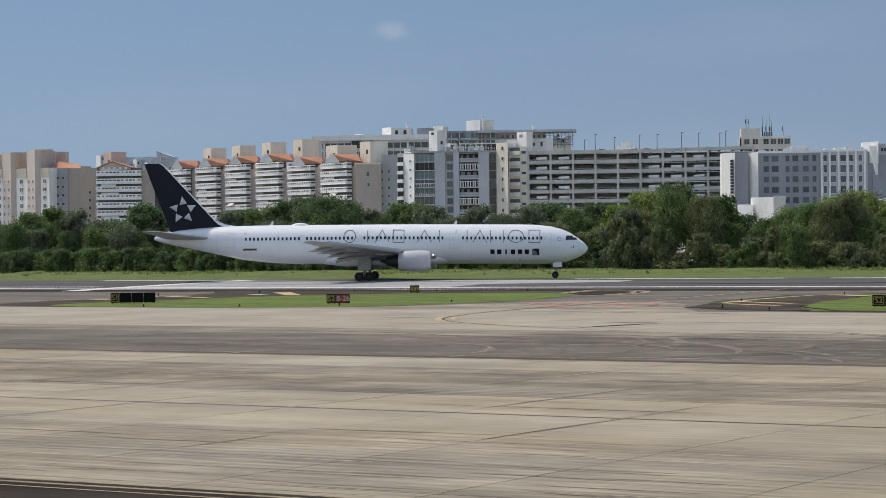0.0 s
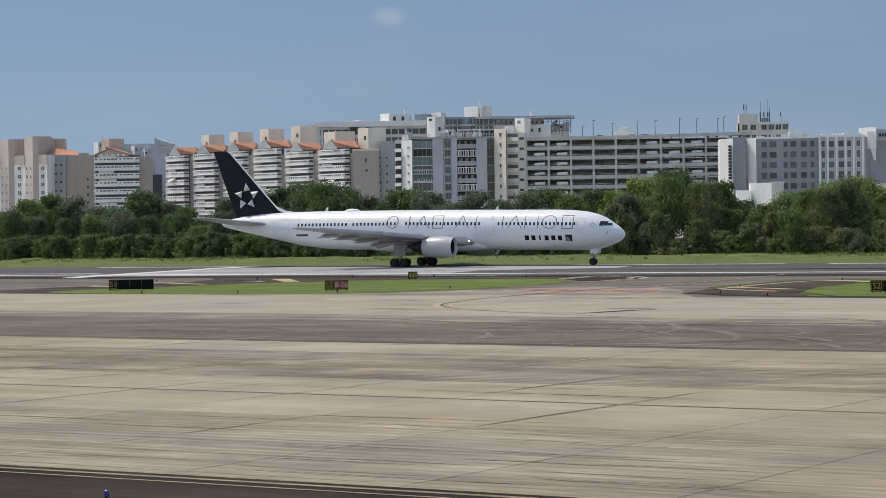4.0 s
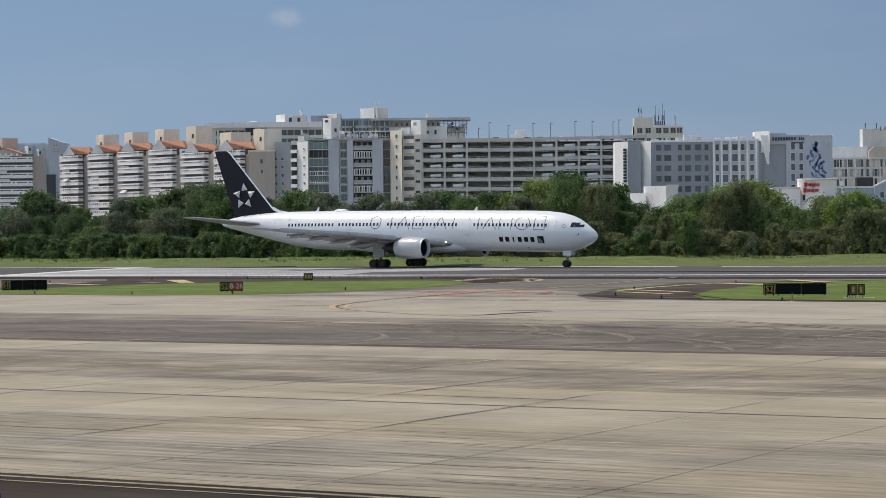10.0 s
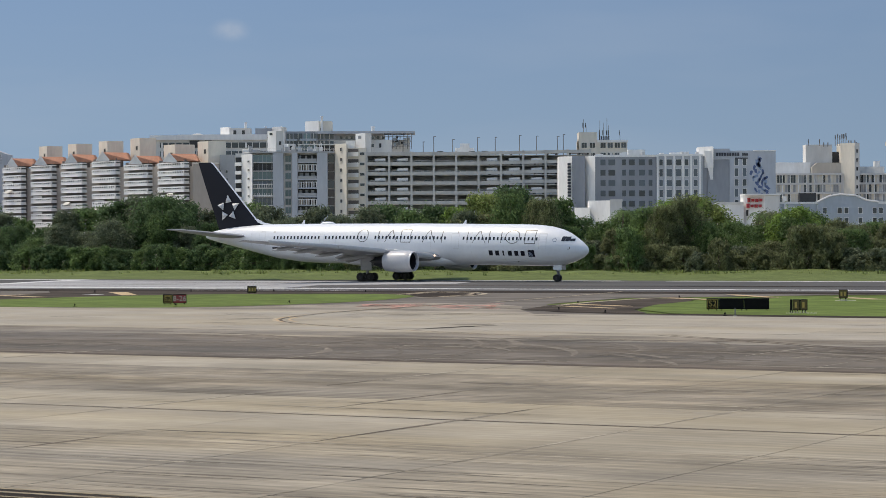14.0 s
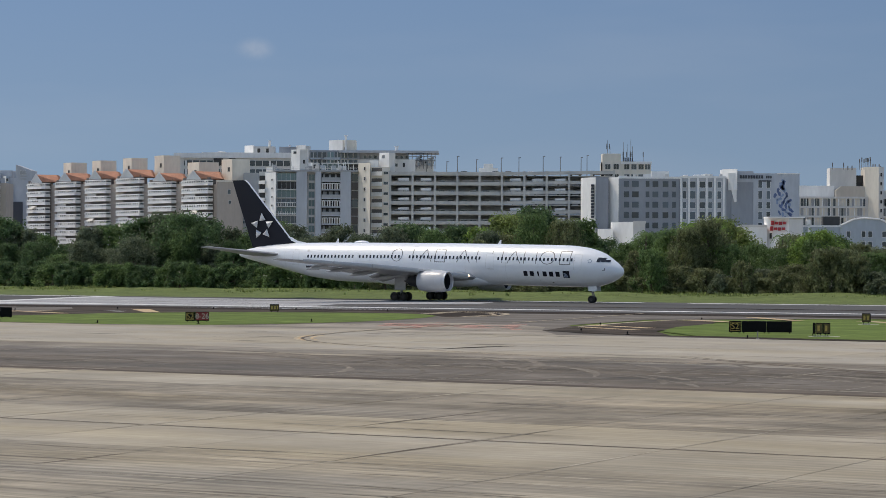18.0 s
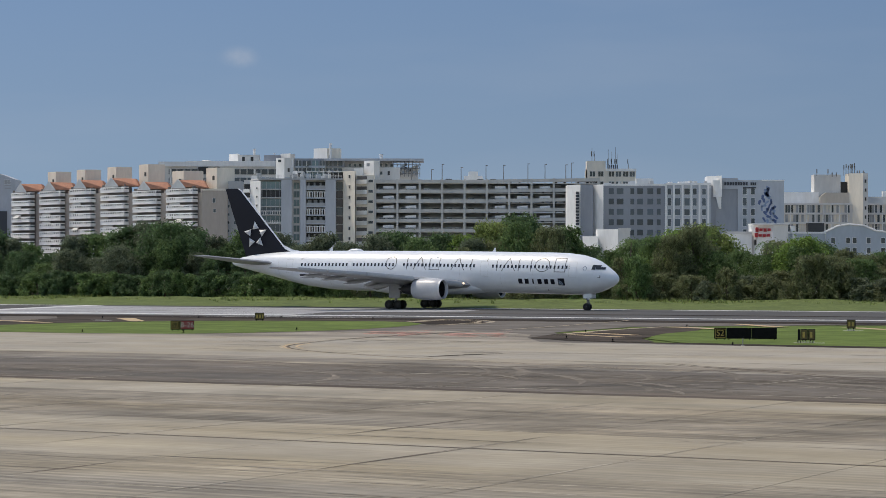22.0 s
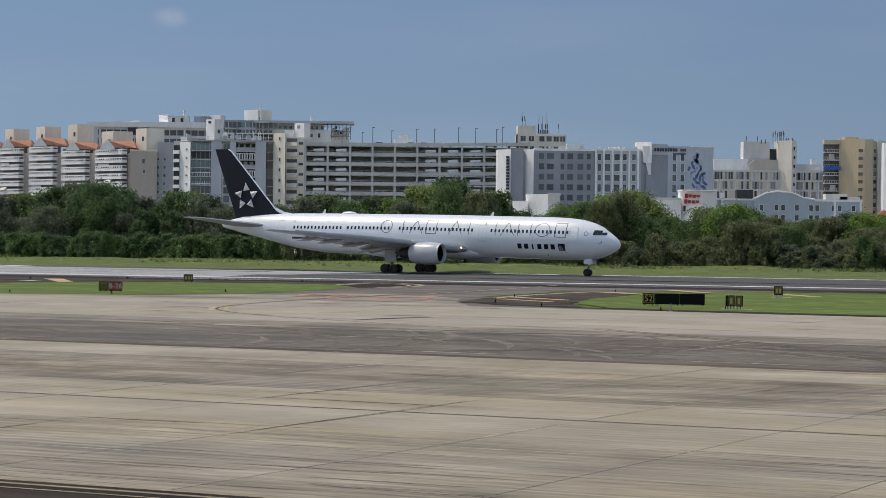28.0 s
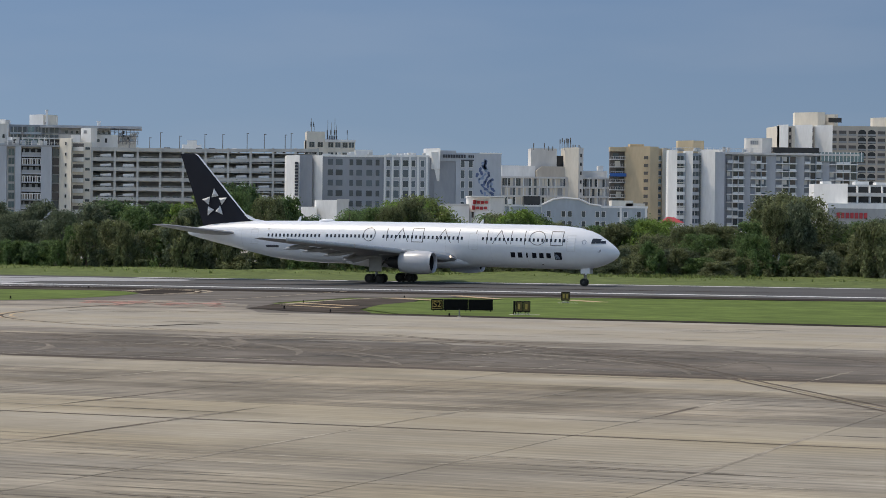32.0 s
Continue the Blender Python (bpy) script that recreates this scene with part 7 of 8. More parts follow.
def belt():
    """The skyline of the belt, as height at 380 m over the sideways place there."""
    xs = [-120, -98, -95.7, -94, -90, -87.6, -84.8, -80.5, -77.4, -75, -71.2, -68.2, -65, -60.7, -53.6, -49.4, -43.6, -37.8, -33, -28.8, -24.9, -19.8, -15.9, -11, -5.5, -0.7, 2.1, 7, 7.7, 11.1, 14.2, 16.7, 19.1, 22.2,
          24.1, 27.1, 30.2, 34.9, 38, 40.9, 43.4, 46.1, 47.1, 49.4, 51.7, 53.5, 55.9, 58.7, 60.9, 62.1, 63, 64.9, 66.4, 68.2, 69.5, 72, 74.1, 79.4, 83.4, 86.8, 90.3, 93, 94.9, 96.5, 97.4, 99.2, 101.4, 104.3, 109, 113, 120, 150]
    zs = [9.5, 9.5, 9.8, 10.7, 11.3, 12.4, 11.9, 10.6, 9.4, 10.9, 11.7, 10.5, 8.8, 10.0, 11.1, 11.8, 12.2, 11.4, 10.4, 13.2, 11.1, 10.4, 11.6, 10.4, 11.2, 11.2, 10.8, 12, 13.9, 14.2, 13.2, 13.3, 12.2, 11.6,
          9.1, 8.4, 9.7, 10.2, 11.6, 12.6, 12.6, 12, 10.3, 8.2, 8.6, 9.5, 10.3, 10.8, 10, 8.4, 10.6, 9.6, 8.4, 9.2, 7.2, 7.9, 9.1, 9.4, 8.3, 9.7, 8.9, 8.1, 8.7, 10, 12, 13.8, 14.3, 14.1, 11, 9, 9.4, 9.5]
    rng = random.Random(17)

    def spot(x, n):
        a = x / 380
        y = n / (EN.x * a + EN.y)
        return Vector((a * y, y, -0.06))
    # tall trees that make the skyline
    x = -112.0
    while x < 132:
        n = 362 + 0.14 * x + rng.uniform(-5, 8)
        p = spot(x, n)
        h = 5.8 + (min(float(np.interp(x + d, xs, zs)) for d in (-1.6, -0.5, 0.5, 1.6)) + 0.35 - 5.8) * p.y / 380
        h = max(h, 5.5) * (rng.uniform(0.95, 1.05) if rng.random() < 0.8 else rng.uniform(0.78, 0.92))
        i = rng.randrange(6)
        wide = rng.uniform(0.85, 1.1) * h / 10
        m = rng.choice((0, 0, 5, 1, 1, 5, 0)) if x < -14 else rng.choice((1, 3, 0, 1, 5, 3, 0, 4)) if x < 50 else rng.choice((0, 1, 1, 2, 2, 5, 3))
        tone = ("dark green", "mid green", "olive green", "fresh green", "yellowish green", "greyish green")[m]
        plant("tree", TREES, i, m, p, (wide, wide, h / 10), rng.random() * 6.28, f"{tone} leafy tree in the belt behind the runway", "tree", "trees behind the runway")
        x += rng.uniform(2.9, 4.4)
    # a second, lower rank in front fills the belt
    x = -114.0
    while x < 134:
        n = 353 + 0.14 * x + rng.uniform(-3, 3)
        p = spot(x, n)
        h = (5.8 + (float(np.interp(x, xs, zs)) - 5.8) * p.y / 380) * (rng.uniform(0.58, 0.88) if x < -14 else rng.uniform(0.5, 1.0))
        i, m = rng.randrange(6), rng.choice((0, 1, 5, 0, 5)) if x < -14 else rng.choice((2, 2, 5, 2, 1))
        w = rng.uniform(0.65, 0.85)
        plant("tree", TREES, i, m, p, (w, w, h / 10), rng.random() * 6.28, "small bushy tree in the belt behind the runway", "tree", "trees behind the runway")
        x += rng.uniform(3.4, 5.0)
    # shrubs at the foot
    x = -116.0
    while x < 136:
        p = spot(x, 345 + 0.14 * x + rng.uniform(-1.5, 1.5))
        i, m = rng.randrange(3), rng.choice((1, 1, 0, 1, 0)) if x < -14 else rng.choice((2, 2, 5, 2, 1))
        h = rng.uniform(0.78, 0.98) if x < -14 else rng.choice((rng.uniform(0.5, 0.9), rng.uniform(0.9, 1.8)))
        w = rng.uniform(0.7, 1.1)
        plant("shrub", SHRUBS, i, m, p, (w, w, h), rng.random() * 6.28, "dense dark green shrub at the foot of the trees", "shrub", "shrubs behind the runway")
        x += rng.uniform(1.7, 2.5)


belt()


def tall_grass():
    """Uneven tall grass along the far edge."""
    rng = random.Random(9)
    # a low uneven bank of mown and rough grass up to the shrubs
    bm = bmesh.new()
    rows = []
    for j in range(15):
        row = []
        for i in range(171):
            s = -300 + 2.0 * i
            n0, n1 = run_n(288, s), 350 + 0.12 * (s + 165)
            u = j / 14
            n = n0 + (n1 - n0) * u
            rise = max(0.0, u - 0.15)
            z = -0.05 + rise * 0.4 + (0.55 * noise.noise(Vector((s * 0.045, n * 0.05, 3))) + 0.3 * noise.noise(Vector((s * 0.2, n * 0.2, 7)))) * min(1, rise * 2.2)
            row.append(bm.verts.new(g(s, n, max(z, -0.05))))
        rows.append(row)
    for a, b in zip(rows, rows[1:]):
        for k in range(170):
            bm.faces.new((a[k], a[k + 1], b[k + 1], b[k]))
    tagged(smooth(part("verge", bm, M_VERGE), 180), "uneven grass bank between runway and shrubs", "grass", kind="structure")
    # clumps of long grass towards the shrubs
    bm = bmesh.new()
    for _ in range(2600):
        s = rng.uniform(-290, 20)
        u = 1 - abs(rng.gauss(0, 0.22))
        if not 0.45 < u < 1:
            continue
        if noise.noise(Vector((s * 0.06, u * 3, 11))) < -0.1:
            continue
        n0, n1 = run_n(288, s), 350 + 0.12 * (s + 165)
        base = g(s, n0 + (n1 - n0) * u, max(0.0, u - 0.15) * 0.35 - 0.1)
        for k in range(7):
            a, l = rng.random() * math.tau, rng.uniform(0.25, 0.6)
            d = Vector((math.cos(a), math.sin(a), 0))
            o = base + d * rng.uniform(0, 0.45)
            side = Vector((-d.y, d.x, 0)) * 0.09
            tip = o + d * l * 0.5 + Vector((0, 0, l))
            bm.faces.new([bm.verts.new(q) for q in (o - side, o + side, tip)])
    tagged(part("long_grass", bm, M_BLADES), "clumps of long yellowish grass at the foot of the shrubs", "grass", kind="stuff")
    # dark sheet added so that gaps under the trees read as shade
    sheet("belt_floor", [(-300, 335), (40, 376), (40, 425), (-300, 385)], 0.3, M_TREESHADE, "dark shaded leaf litter under the trees")


tall_grass()


def palm(x, y, h):
    """A slender palm: ringed trunk and drooping feathered fronds, each its own part."""
    rng = random.Random(int(x * 10))
    t = thing("palm_tree", (x, y, -0.06), "slender palm with drooping fronds among the trees", "palm tree", "palms among the trees")
    bm = bmesh.new()
    for k in range(8):
        tube(bm, (x + 0.05 * k, y, h * k / 8), (x + 0.05 * (k + 1), y, h * (k + 1) / 8), 0.17 - 0.008 * k, 0.15 - 0.008 * k, 8)
    part("trunk", bm, M_BARK, t)
    top = Vector((x + 0.4, y, h))
    for k in range(13):
        a, up = k * math.tau / 13 + rng.uniform(-0.2, 0.2), rng.uniform(0.2, 1.1)
        d = Vector((math.cos(a), math.sin(a), 0))
        side = Vector((-d.y, d.x, 0))
        bm = bmesh.new()
        l = rng.uniform(2.0, 2.8)
        spine = [top + d * l * u + Vector((0, 0, l * (up * u - (0.7 + up * 0.7) * u * u))) for u in [i / 9 for i in range(10)]]
        for i in range(9):
            p, q = spine[i], spine[i + 1]
            w = 0.55 * math.sin(math.pi * (i + 1.2) / 10.5)
            for sg in (-1, 1):
                v = [bm.verts.new(c) for c in (p, p + (q - p) * 0.55, p + (q - p) * 0.9 + side * sg * w + Vector((0, 0, -0.35 * w)))]
                bm.faces.new(v)
        part("frond", bm, M_LEAF[1], t)


palm(53.2, 388.0, 9.3)
palm(31.0, 388.0, 9.6)

# ---------------------------------------------------------------- airfield signs and lights
M_SBLACK = mat("sign_black", (0.008, 0.008, 0.009), 0.8, spec=0.1, fine=0.2, fine_size=0.3)
M_SRED = mat("sign_red", (0.27, 0.022, 0.028), 0.5, fine=0.1, fine_size=0.3)
M_SYEL = mat("sign_yellow", (0.45, 0.31, 0.08), 0.5, fine=0.1, fine_size=0.3)
M_SOLIVE = mat("sign_weathered_yellow", (0.11, 0.08, 0.028), 0.7, fine=0.25, fine_size=0.2)
M_SWHITE = mat("sign_white", (0.55, 0.52, 0.47), 0.5)
M_BLUE = mat("blue_lens", (0.02, 0.03, 0.3), 0.2)
M_PALEC = mat("sign_footing_concrete", (0.5, 0.48, 0.42), 0.9, fine=0.1, fine_size=0.3)


def lettering(text, size, material, parent, at):
    """Readable characters as a flat mesh on a sign face that looks along -y."""
    c = bpy.data.curves.new("lettering", "FONT")
    c.body, c.size, c.align_x, c.align_y, c.extrude = text, size, "CENTER", "CENTER", 0.004
    tmp = bpy.data.objects.new("lettering", c)
    me = bpy.data.meshes.new_from_object(tmp)
    bpy.data.objects.remove(tmp)
    me.transform(Matrix.Rotation(math.pi / 2, 4, "X"))
    me.materials.clear()
    me.materials.append(material)
    ob = new("lettering", me)
    ob.parent = parent
    ob.location = at
    return ob


def airfield_sign(s, n, label, panels, height=0.82, legs=0.22, footing=True):
    """panels: width, face material, text or bars, text material; built from left to right, facing the viewer."""
    p = g(s, n, -0.01)
    sg = thing("airfield_sign", p, label, "sign", "airfield signs")
    sg.rotation_euler = (0, 0, math.atan2(p.x, -p.y) + math.pi)
    total = sum(q[0] for q in panels)
    x = -total / 2
    for w, m, text, tm in panels:
        bm = bmesh.new()
        box(bm, x + 0.01, x + w - 0.01, -0.11, 0.11, legs, legs + height)
        bmesh.ops.bevel(bm, geom=bm.edges[:], offset=0.02, segments=1, affect="EDGES")
        me = bpy.data.meshes.new("cabinet")
        bm.to_mesh(me)
        bm.free()
        me.materials.append(M_SBLACK)
        cab = new("cabinet", me)
        cab.parent = sg
        bm = bmesh.new()
        box(bm, x + 0.06, x + w - 0.06, -0.122, -0.1, legs + 0.06, legs + height - 0.06)
        me = bpy.data.meshes.new("face")
        bm.to_mesh(me)
        bm.free()
        me.materials.append(m)
        face = new("face", me)
        face.parent = cab
        mid = (x + w / 2, -0.128, legs + height / 2)
        if text == "bars":
            for k in range(max(2, int(w / 0.3))):
                q = x + 0.16 + k * 0.3
                bm = bmesh.new()
                box(bm, q, min(q + 0.17, x + w - 0.1), -0.132, -0.122, legs + 0.2, legs + height - 0.2)
                me = bpy.data.meshes.new("bar")
                bm.to_mesh(me)
                bm.free()
                me.materials.append(tm)
                new("bar", me).parent = cab
        elif text:
            lettering(text, 0.66, tm, cab, mid)
            if tm is M_SYEL:
                bm = bmesh.new()
                for a in ((x + 0.09, x + w - 0.09, legs + 0.09, legs + 0.12), (x + 0.09, x + w - 0.09, legs + height - 0.12, legs + height - 0.09),
                          (x + 0.09, x + 0.12, legs + 0.12, legs + height - 0.12), (x + w - 0.12, x + w - 0.09, legs + 0.12, legs + height - 0.12)):
                    box(bm, a[0], a[1], -0.132, -0.122, a[2], a[3])
                me = bpy.data.meshes.new("border")
                bm.to_mesh(me)
                bm.free()
                me.materials.append(tm)
                new("border", me).parent = cab
        for q in (x + 0.18, x + w - 0.18):
            bm = bmesh.new()
            tube(bm, (q, 0, 0), (q, 0, legs + 0.02), 0.035, 0.035, 8)
            me = bpy.data.meshes.new("leg")
            bm.to_mesh(me)
            bm.free()
            me.materials.append(M_SBLACK)
            new("leg", me).parent = sg
        x += w
    if footing:
        bm = bmesh.new()
        box(bm, -total / 2 - 0.3, total / 2 + 0.7, -0.35, 0.35, -0.03, 0.02)
        me = bpy.data.meshes.new("footing")
        bm.to_mesh(me)
        bm.free()
        me.materials.append(M_PALEC)
        new("footing", me).parent = sg
        for k in range(6):
            q = -total / 2 + 0.12 + k * (total - 0.24) / 5
            bm = bmesh.new()
            box(bm, q - 0.04, q + 0.04, -0.3, -0.12, 0.02, 0.14)
            me = bpy.data.meshes.new("foot")
            bm.to_mesh(me)
            bm.free()
            me.materials.append(M_PALEC)
            new("foot", me).parent = sg
    return sg


airfield_sign(-120.4, 172.7, "red holding sign with white runway numbers on the grass", [(0.86, M_SBLACK, "S2", M_SYEL), (1.22, M_SRED, "8-26", M_SWHITE)], 0.8, 0.1, False)
airfield_sign(-142.6, 171.2, "long black taxiway location sign seen on the grass", [(0.85, M_SBLACK, "S1", M_SYEL), (1.1, M_SBLACK, "", None), (1.1, M_SBLACK, "", None), (1.1, M_SBLACK, "", None)], 0.9, 0.1, False)
airfield_sign(-68.0, 173.9, "long black taxiway location sign on the grass island", [(0.97, M_SBLACK, "S2", M_SYEL), (1.95, M_SBLACK, "", None), (1.95, M_SBLACK, "", None)], 0.86, 0.1, False)
airfield_sign(-61.4, 169.5, "weathered yellow direction sign on short legs", [(0.2, M_SBLACK, "", None), (0.56, M_SOLIVE, "bars", M_SYEL), (0.56, M_SOLIVE, "bars", M_SYEL)], 0.82)
airfield_sign(-135.0, 207.6, "small weathered yellow sign beside the runway", [(0.98, M_SOLIVE, "bars", M_SYEL)], 0.72, 0.12, False)
airfield_sign(-69.5, 203.4, "small weathered yellow sign beside the runway", [(0.8, M_SOLIVE, "bars", M_SYEL)], 0.78)


def edge_light(s, n, lens, label):
    p = g(s, n, 0)
    t = thing("edge_light", p, label, "light", "taxiway edge lights")
    bm = bmesh.new()
    tube(bm, p + Vector((0, 0, -0.05)), p + Vector((0, 0, 0.02)), 0.16, 0.16, 12)
    part("base", bm, M_SBLACK, t)
    bm = bmesh.new()
    tube(bm, p, p + Vector((0, 0, 0.12)), 0.03, 0.03, 8)
    part("stem", bm, M_SBLACK, t)
    bm = bmesh.new()
    tube(bm, p + Vector((0, 0, 0.1)), p + Vector((0, 0, 0.19)), 0.06, 0.055, 12)
    bmesh.ops.create_icosphere(bm, subdivisions=2, radius=0.055, matrix=Matrix.Translation(p + Vector((0, 0, 0.19))))
    part("lens", bm, lens, t)


edge_light(-33.0, 38.7, M_BLUE, "blue taxiway edge light on a short stem")
for s, n in ((-134.5, 162.9), (-125.1, 164.5), (-117, 168), (-113.1, 180), (-159.8, 196), (-155.7, 208.3), (-148.4, 216), (-139.6, 219), (-128, 219), (-81.6, 170), (-75.2, 164.8), (-87.5, 186.1), (-87.1, 207.7), (-64.5, 162.4)):
    edge_light(s, n, M_SBLACK, "dark taxiway edge light on a short stem")
# marker post beside the long black sign
mp = thing("marker_post", g(-63.4, 161.6, 0), "short white marker post at the edge of the grass", "post")
for nm, r, z0, z1, m in (("post", 0.04, -0.05, 0.55, M_POLE), ("cap", 0.06, 0.55, 0.62, M_SBLACK), ("base", 0.12, -0.05, 0.03, M_PALEC)):
    bm = bmesh.new()
    tube(bm, g(-63.4, 161.6, z0), g(-63.4, 161.6, z1), r, r, 10)
    part(nm, bm, m, mp)

# ---------------------------------------------------------------- concrete slabs of the apron
def slab_mat(name, col, streak, blotch):
    m = mat(name, col, 0.88, spec=0.15, big=streak * 0.6, big_size=1.8, fine=streak * 0.75, fine_size=0.22, stretch=(0.13, 1, 1), blotch=blotch, blotch_size=6, vary=0.05, bump=0.15, **ALONG)
    # greyer worn patches over the warm concrete
    n, l = m.node_tree.nodes, m.node_tree.links
    p = n["Principled BSDF"]
    src = p.inputs["Base Color"].links[0].from_socket
    tex, ramp, hue = n.new("ShaderNodeTexNoise"), n.new("ShaderNodeMapRange"), n.new("ShaderNodeHueSaturation")
    mp = next(q for q in n if q.bl_idname == "ShaderNodeMapping")
    wide = n.new("ShaderNodeVectorMath")
    wide.operation = "MULTIPLY"
    wide.inputs[1].default_value = (2.2, 1, 1)
    l.new(mp.outputs[0], wide.inputs[0])
    l.new(wide.outputs[0], tex.inputs["Vector"])
    tex.inputs["Scale"].default_value, tex.inputs["Detail"].default_value = 0.14, 4
    ramp.inputs["From Min"].default_value, ramp.inputs["From Max"].default_value = 0.35, 0.65
    ramp.inputs["To Min"].default_value, ramp.inputs["To Max"].default_value = 0.82, 1.2
    l.new(tex.outputs["Fac"], ramp.inputs["Value"])
    l.new(ramp.outputs[0], hue.inputs["Saturation"])
    l.new(src, hue.inputs["Color"])
    # even fine tyre scratches about 0.7 m apart, strong in some patches and gone in others
    wave = n.new("ShaderNodeTexWave")
    wave.bands_direction = "Y"
    for key, v in (("Scale", 0.44), ("Distortion", 5.0), ("Detail", 4.0), ("Detail Scale", 1.6), ("Detail Roughness", 0.7)):
        wave.inputs[key].default_value = v
    l.new(mp.outputs[0], wave.inputs["Vector"])
    patch, amp, dip, out = n.new("ShaderNodeTexNoise"), n.new("ShaderNodeMapRange"), n.new("ShaderNodeMath"), n.new("ShaderNodeVectorMath")
    patch.inputs["Scale"].default_value, patch.inputs["Detail"].default_value = 0.11, 3
    l.new(wide.outputs[0], patch.inputs["Vector"])
    amp.inputs["From Min"].default_value, amp.inputs["From Max"].default_value = 0.38, 0.62
    amp.inputs["To Max"].default_value = streak * 0.85
    l.new(patch.outputs["Fac"], amp.inputs["Value"])
    dip.operation = "MULTIPLY"
    l.new(wave.outputs["Fac"], dip.inputs[0])
    l.new(amp.outputs[0], dip.inputs[1])
    inv = n.new("ShaderNodeMath")
    inv.operation = "SUBTRACT"
    inv.inputs[0].default_value = 1.0 + streak * 0.25
    l.new(dip.outputs[0], inv.inputs[1])
    out.operation = "SCALE"
    l.new(hue.outputs[0], out.inputs[0])
    l.new(inv.outputs[0], out.inputs["Scale"])
    l.new(out.outputs[0], p.inputs["Base Color"])
    return m


SLABS = dict(bright=slab_mat("bright_tan_concrete", (0.32, 0.282, 0.216), 0.19, 0.2), streaky=slab_mat("streaked_concrete", (0.276, 0.242, 0.186), 0.36, 0.24),
             dark=slab_mat("rubber_darkened_concrete", (0.138, 0.119, 0.098), 0.36, 0.34), pale=slab_mat("pale_concrete", (0.34, 0.306, 0.247), 0.13, 0.12),
             mottled=slab_mat("mottled_concrete", (0.23, 0.2, 0.155), 0.42, 0.46), dusk=slab_mat("half_darkened_concrete", (0.232, 0.205, 0.168), 0.34, 0.42))
LANES = ["streaky", "streaky", "bright", "bright", "mottled", "mottled", "bright", "dark", "dark", "dark", "dusk", "pale", "pale", "pale", "pale", "pale"]


def apron():
    ap = thing("apron", (0, 0, 0), "wide concrete apron of large stained slabs", "apron", kind="structure")
    rest = {}
    ls, ln = 6.48, 7.55

    def slab(bm, s=0.0, n=0.0, ln=ln):
        z, e = 0.012, 0.018
        a = [bm.verts.new((s + x, n + y, -0.012)) for x, y in ((0.012, 0.012), (ls - 0.012, 0.012), (ls - 0.012, ln - 0.012), (0.012, ln - 0.012))]
        b = [bm.verts.new((s + x, n + y, z)) for x, y in ((e, e), (ls - e, e), (ls - e, ln - e), (e, ln - e))]
        bm.faces.new(b)
        for k in range(4):
            bm.faces.new((a[k], a[(k + 1) % 4], b[(k + 1) % 4], b[k]))
    rng = random.Random(6)
    for i, kind in enumerate(LANES):
        n = 43.5 + i * ln
        deep = ln if i < 15 else 3.8
        for j in range(-34, 14):
            s = -15.9 + j * ls
            if -0.96 * n - 7 < s < -0.17 * n + 2:
                ob = piece("slab", shared(("slab", kind, deep), lambda q: slab(q, ln=deep), (SLABS[kind],)), ap, (0, 0, 0))
                ob.matrix_local = Matrix.Rotation(radians(HEADING), 4, "Z") @ Matrix.Translation((s, n, rng.uniform(-0.003, 0.001)))
            else:
                rest.setdefault(kind, []).append((s, n, deep))
    for kind, spots in rest.items():
        bm = bmesh.new()
        for s, n, deep in spots:
            slab(bm, s, n, deep)
        ob = part("outer_slabs", bm, SLABS[kind], ap)
        ob.matrix_local = Matrix.Rotation(radians(HEADING), 4, "Z")
        tagged(ob, kind="stuff")


apron()


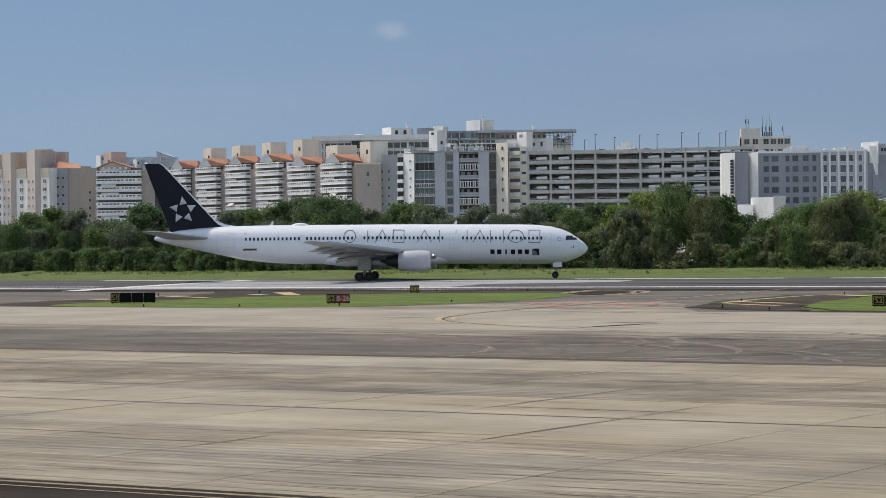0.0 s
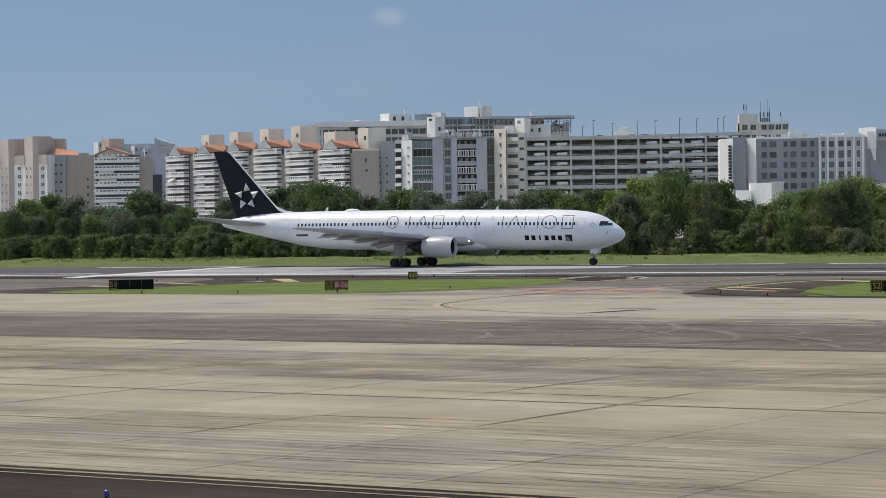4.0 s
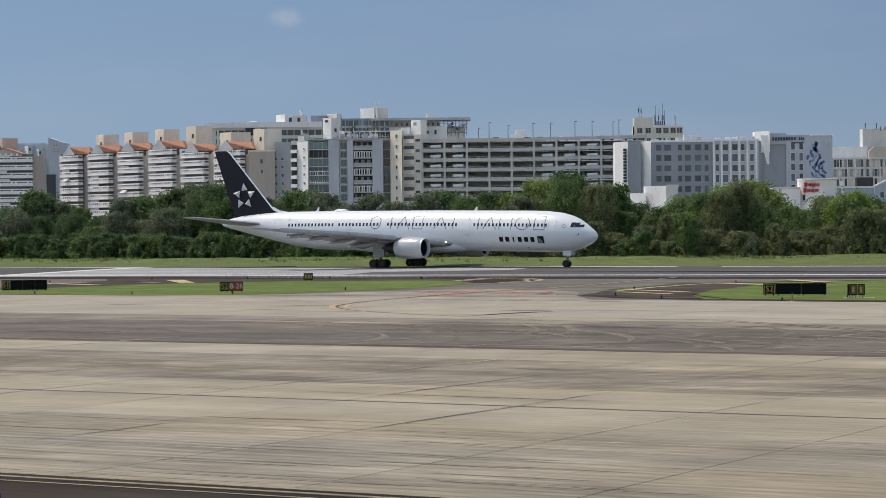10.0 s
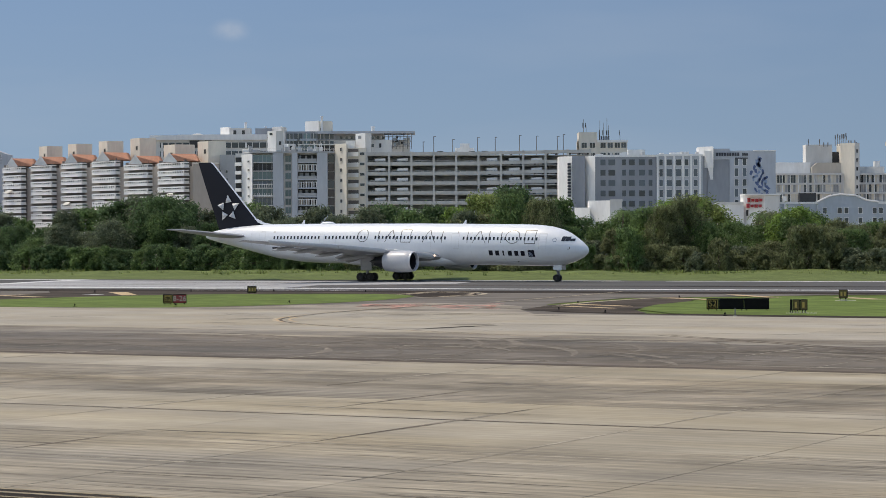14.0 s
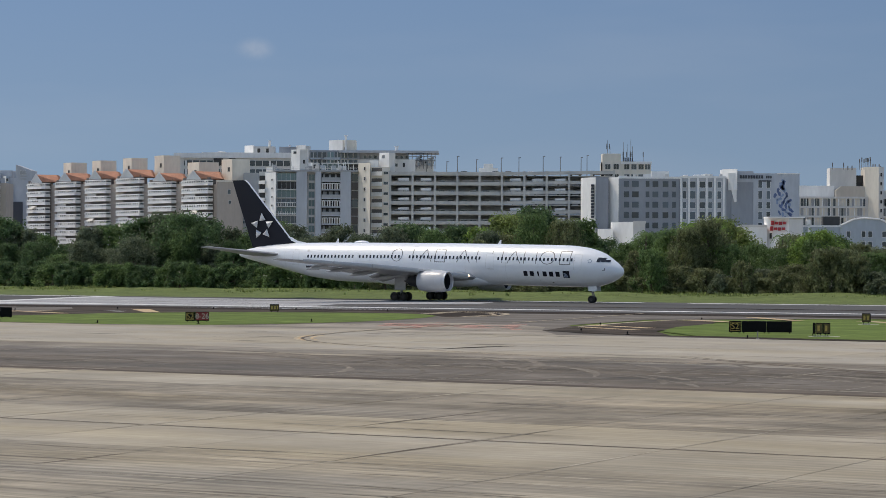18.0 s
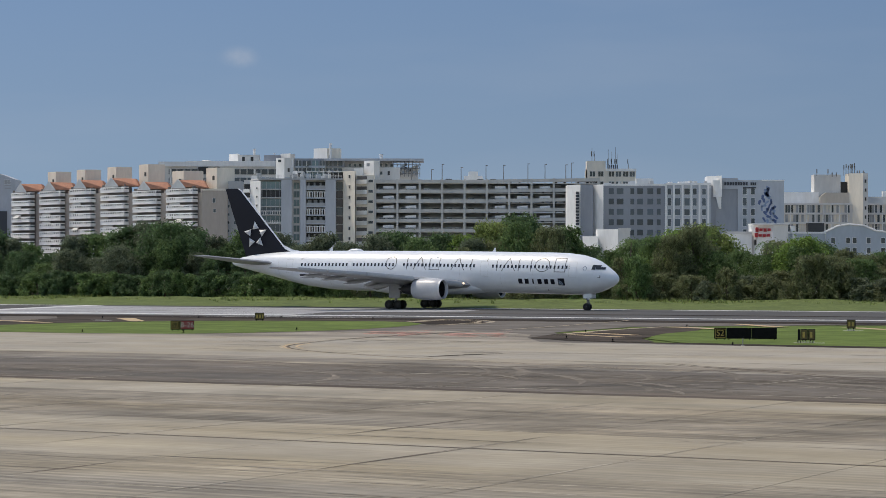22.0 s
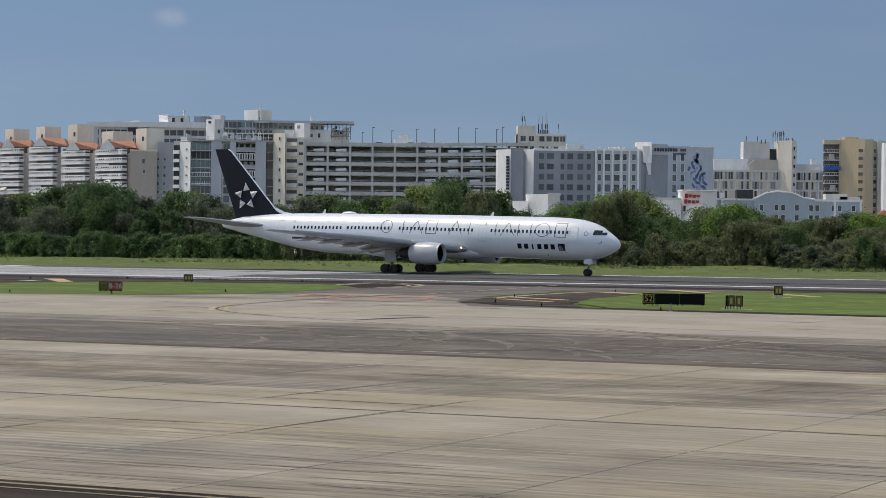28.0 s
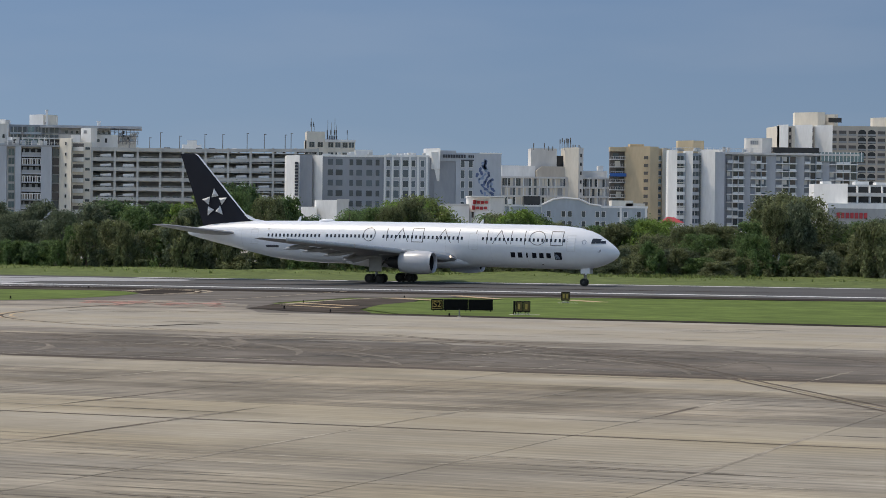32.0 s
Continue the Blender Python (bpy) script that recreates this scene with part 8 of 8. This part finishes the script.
def wear():
    """Streaks, scuffs, arcs and tarred cracks on the concrete: too many to count, joined by kind."""
    rng = random.Random(12)
    dark, pale, tar, arcs = bmesh.new(), bmesh.new(), bmesh.new(), bmesh.new()

    def line(bm, pts, w, z):
        vs = []
        for k, p in enumerate(pts):
            a, b = Vector(pts[max(k - 1, 0)]), Vector(pts[min(k + 1, len(pts) - 1)])
            d = (b - a).normalized()
            o = Vector((-d.y, d.x)) * w * (0.15 + math.sin(math.pi * k / (len(pts) - 1))) / 2
            p = Vector(p)
            vs.append((bm.verts.new((*(p - o), z)), bm.verts.new((*(p + o), z))))
        for (a, b), (c, d) in zip(vs, vs[1:]):
            bm.faces.new((a, c, d, b))
    # short scratchy streaks along the apron
    for _ in range(300):
        n = rng.choice((rng.uniform(44, 60), rng.uniform(44, 60), rng.uniform(68, 87), rng.uniform(72, 87), rng.uniform(95, 120), rng.uniform(95, 100), rng.uniform(122, 158)))
        s = -0.55 * n + rng.uniform(-0.5, 0.5) * n
        l = rng.uniform(1.5, 9) * (0.5 + n / 120)
        w = rng.uniform(0.03, 0.1) * (1 + n / 55)
        t = rng.uniform(-0.01, 0.01)
        bm = pale if rng.random() < (0.4 if n < 120 else 0.75) else dark
        line(bm, [(s + l * k / 6, n + t * l * k / 6 + 0.04 * math.sin(k + n)) for k in range(7)], w, 0.0165 + rng.random() * 0.002)
    # pale and dark turning arcs in the dark lanes
    for k in range(74):
        cs, cn = rng.uniform(-92, -34), rng.uniform(88, 108)
        r, a0, da = rng.uniform(8, 24), rng.uniform(-0.1, 1.3), rng.uniform(0.5, 1.3)
        pts = [(cs + r * math.cos(a0 + da * i / 14), cn + r * math.sin(a0 + da * i / 14)) for i in range(15)]
        pts = [p for p in pts if 97.5 < p[1] < 122]
        if len(pts) > 4:
            line(arcs, pts, rng.uniform(0.15, 0.6), 0.019 + rng.random() * 0.002)
    # dark smudges on the pale lanes
    for _ in range(14):
        s, n = rng.uniform(-125, -25), rng.uniform(123, 158)
        l = rng.uniform(1.5, 7)
        line(dark, [(s + l * k / 4, n + rng.uniform(-0.1, 0.1)) for k in range(5)], rng.uniform(0.3, 1.1), 0.018)
    # tarred lengths of the cross joints, and cracks that wander off them
    for j in range(-26, 8):
        s = -15.9 + 6.48 * j
        for _ in range(5):
            n = rng.uniform(44, 112)
            if -0.98 * n < s < -0.15 * n:
                l = rng.uniform(4, 15)
                q = rng.uniform(-0.04, 0.04)
                line(tar if rng.random() < 0.12 else pale, [(s + q + rng.uniform(-0.03, 0.03), n + l * k / 6) for k in range(7)], rng.uniform(0.08, 0.2), 0.0192 + 0.0005 * rng.random())
    for nm, bm, m, lab in (("tyre_streaks", dark, M_STREAK, "dark tyre streaks on the apron"), ("scuffs", pale, M_SCUFF, "pale scuffs and turning arcs on the apron"), ("turning_arcs", arcs, M_ARC, "faint pale turning arcs of tyres on dark concrete"), ("tarred_cracks", tar, M_JOINT, "tarred joints and cracks in the concrete")):
        tagged(laid(part(nm, bm, m)), lab, "stain", kind="stuff")


M_STREAK = mat("grey_tyre_streak", (0.205, 0.18, 0.147), 0.9, spec=0.1, big=0.3, big_size=1.5, fine=0.2, fine_size=0.4, vary=0.3)
M_ARC = mat("faint_pale_tyre_arc", (0.168, 0.147, 0.12), 0.9, spec=0.1, big=0.3, big_size=1.2, fine=0.3, fine_size=0.3, vary=0.25)
M_SCUFF = mat("pale_scuff", (0.318, 0.283, 0.228), 0.9, spec=0.1, big=0.3, big_size=1.5, fine=0.2, fine_size=0.4, vary=0.25)
wear()


# ---------------------------------------------------------------- what moves
def motions():
    """The aircraft rolls out of its turn, creeps, and gathers speed; rows: seconds, s, n, heading."""
    rows = [(0, -184.73, 272.0, 0.9), (1, -183.0, 272.5, -5.3), (2, -181.37, 272.9, -10.82), (3, -179.71, 273.5, -14.84), (3.5, -178.86, 273.75, -16.91),
            (5.5, -175.67, 275.75, -23.75), (6, -174.87, 276.3, -25.11), (7, -173.18, 277.3, -26.83), (8, -171.49, 278.0, -28.06), (9, -168.94, 278.2, -29.48),
            (10, -166.18, 278.1, -30.0), (11, -163.79, 278.1, -30.1), (12, -161.9, 278.1, -30.11), (13, -160.48, 278.1, -30.11), (14, -159.4, 278.1, -30.11),
            (15, -158.68, 278.1, -30.11), (17.5, -157.72, 278.1, -30.11), (18.5, -157.55, 278.1, -30.11), (20, -157.08, 278.1, -30.11), (22, -156.23, 278.1, -30.11),
            (23, -155.62, 278.1, -30.11), (24, -154.9, 278.1, -30.11), (25, -153.85, 278.1, -30.11), (25.5, -153.0, 278.1, -30.11), (27.5, -148.07, 278.1, -30.11),
            (28, -146.25, 278.1, -30.11), (29, -141.3, 278.1, -30.11), (30, -135.48, 278.1, -30.11), (31, -128.02, 278.1, -30.11), (32, -118.41, 278.1, -30.11)]
    walk(plane, [(t, Matrix.Translation(g(s, n)) @ pose(0, 0, 0, 0, 0, a)) for t, s, n, a in rows])

    # wheels turn with the way rolled
    times = [k / 10 for k in range(321)]
    way = np.interp(times, [r[0] for r in rows], [r[1] for r in rows])
    for ob, r, rest in WHEELS:
        walk(ob, [(t, rest @ Matrix.Rotation((d - way[0]) / r, 4, "Y")) for t, d in zip(times, way)])


motions()
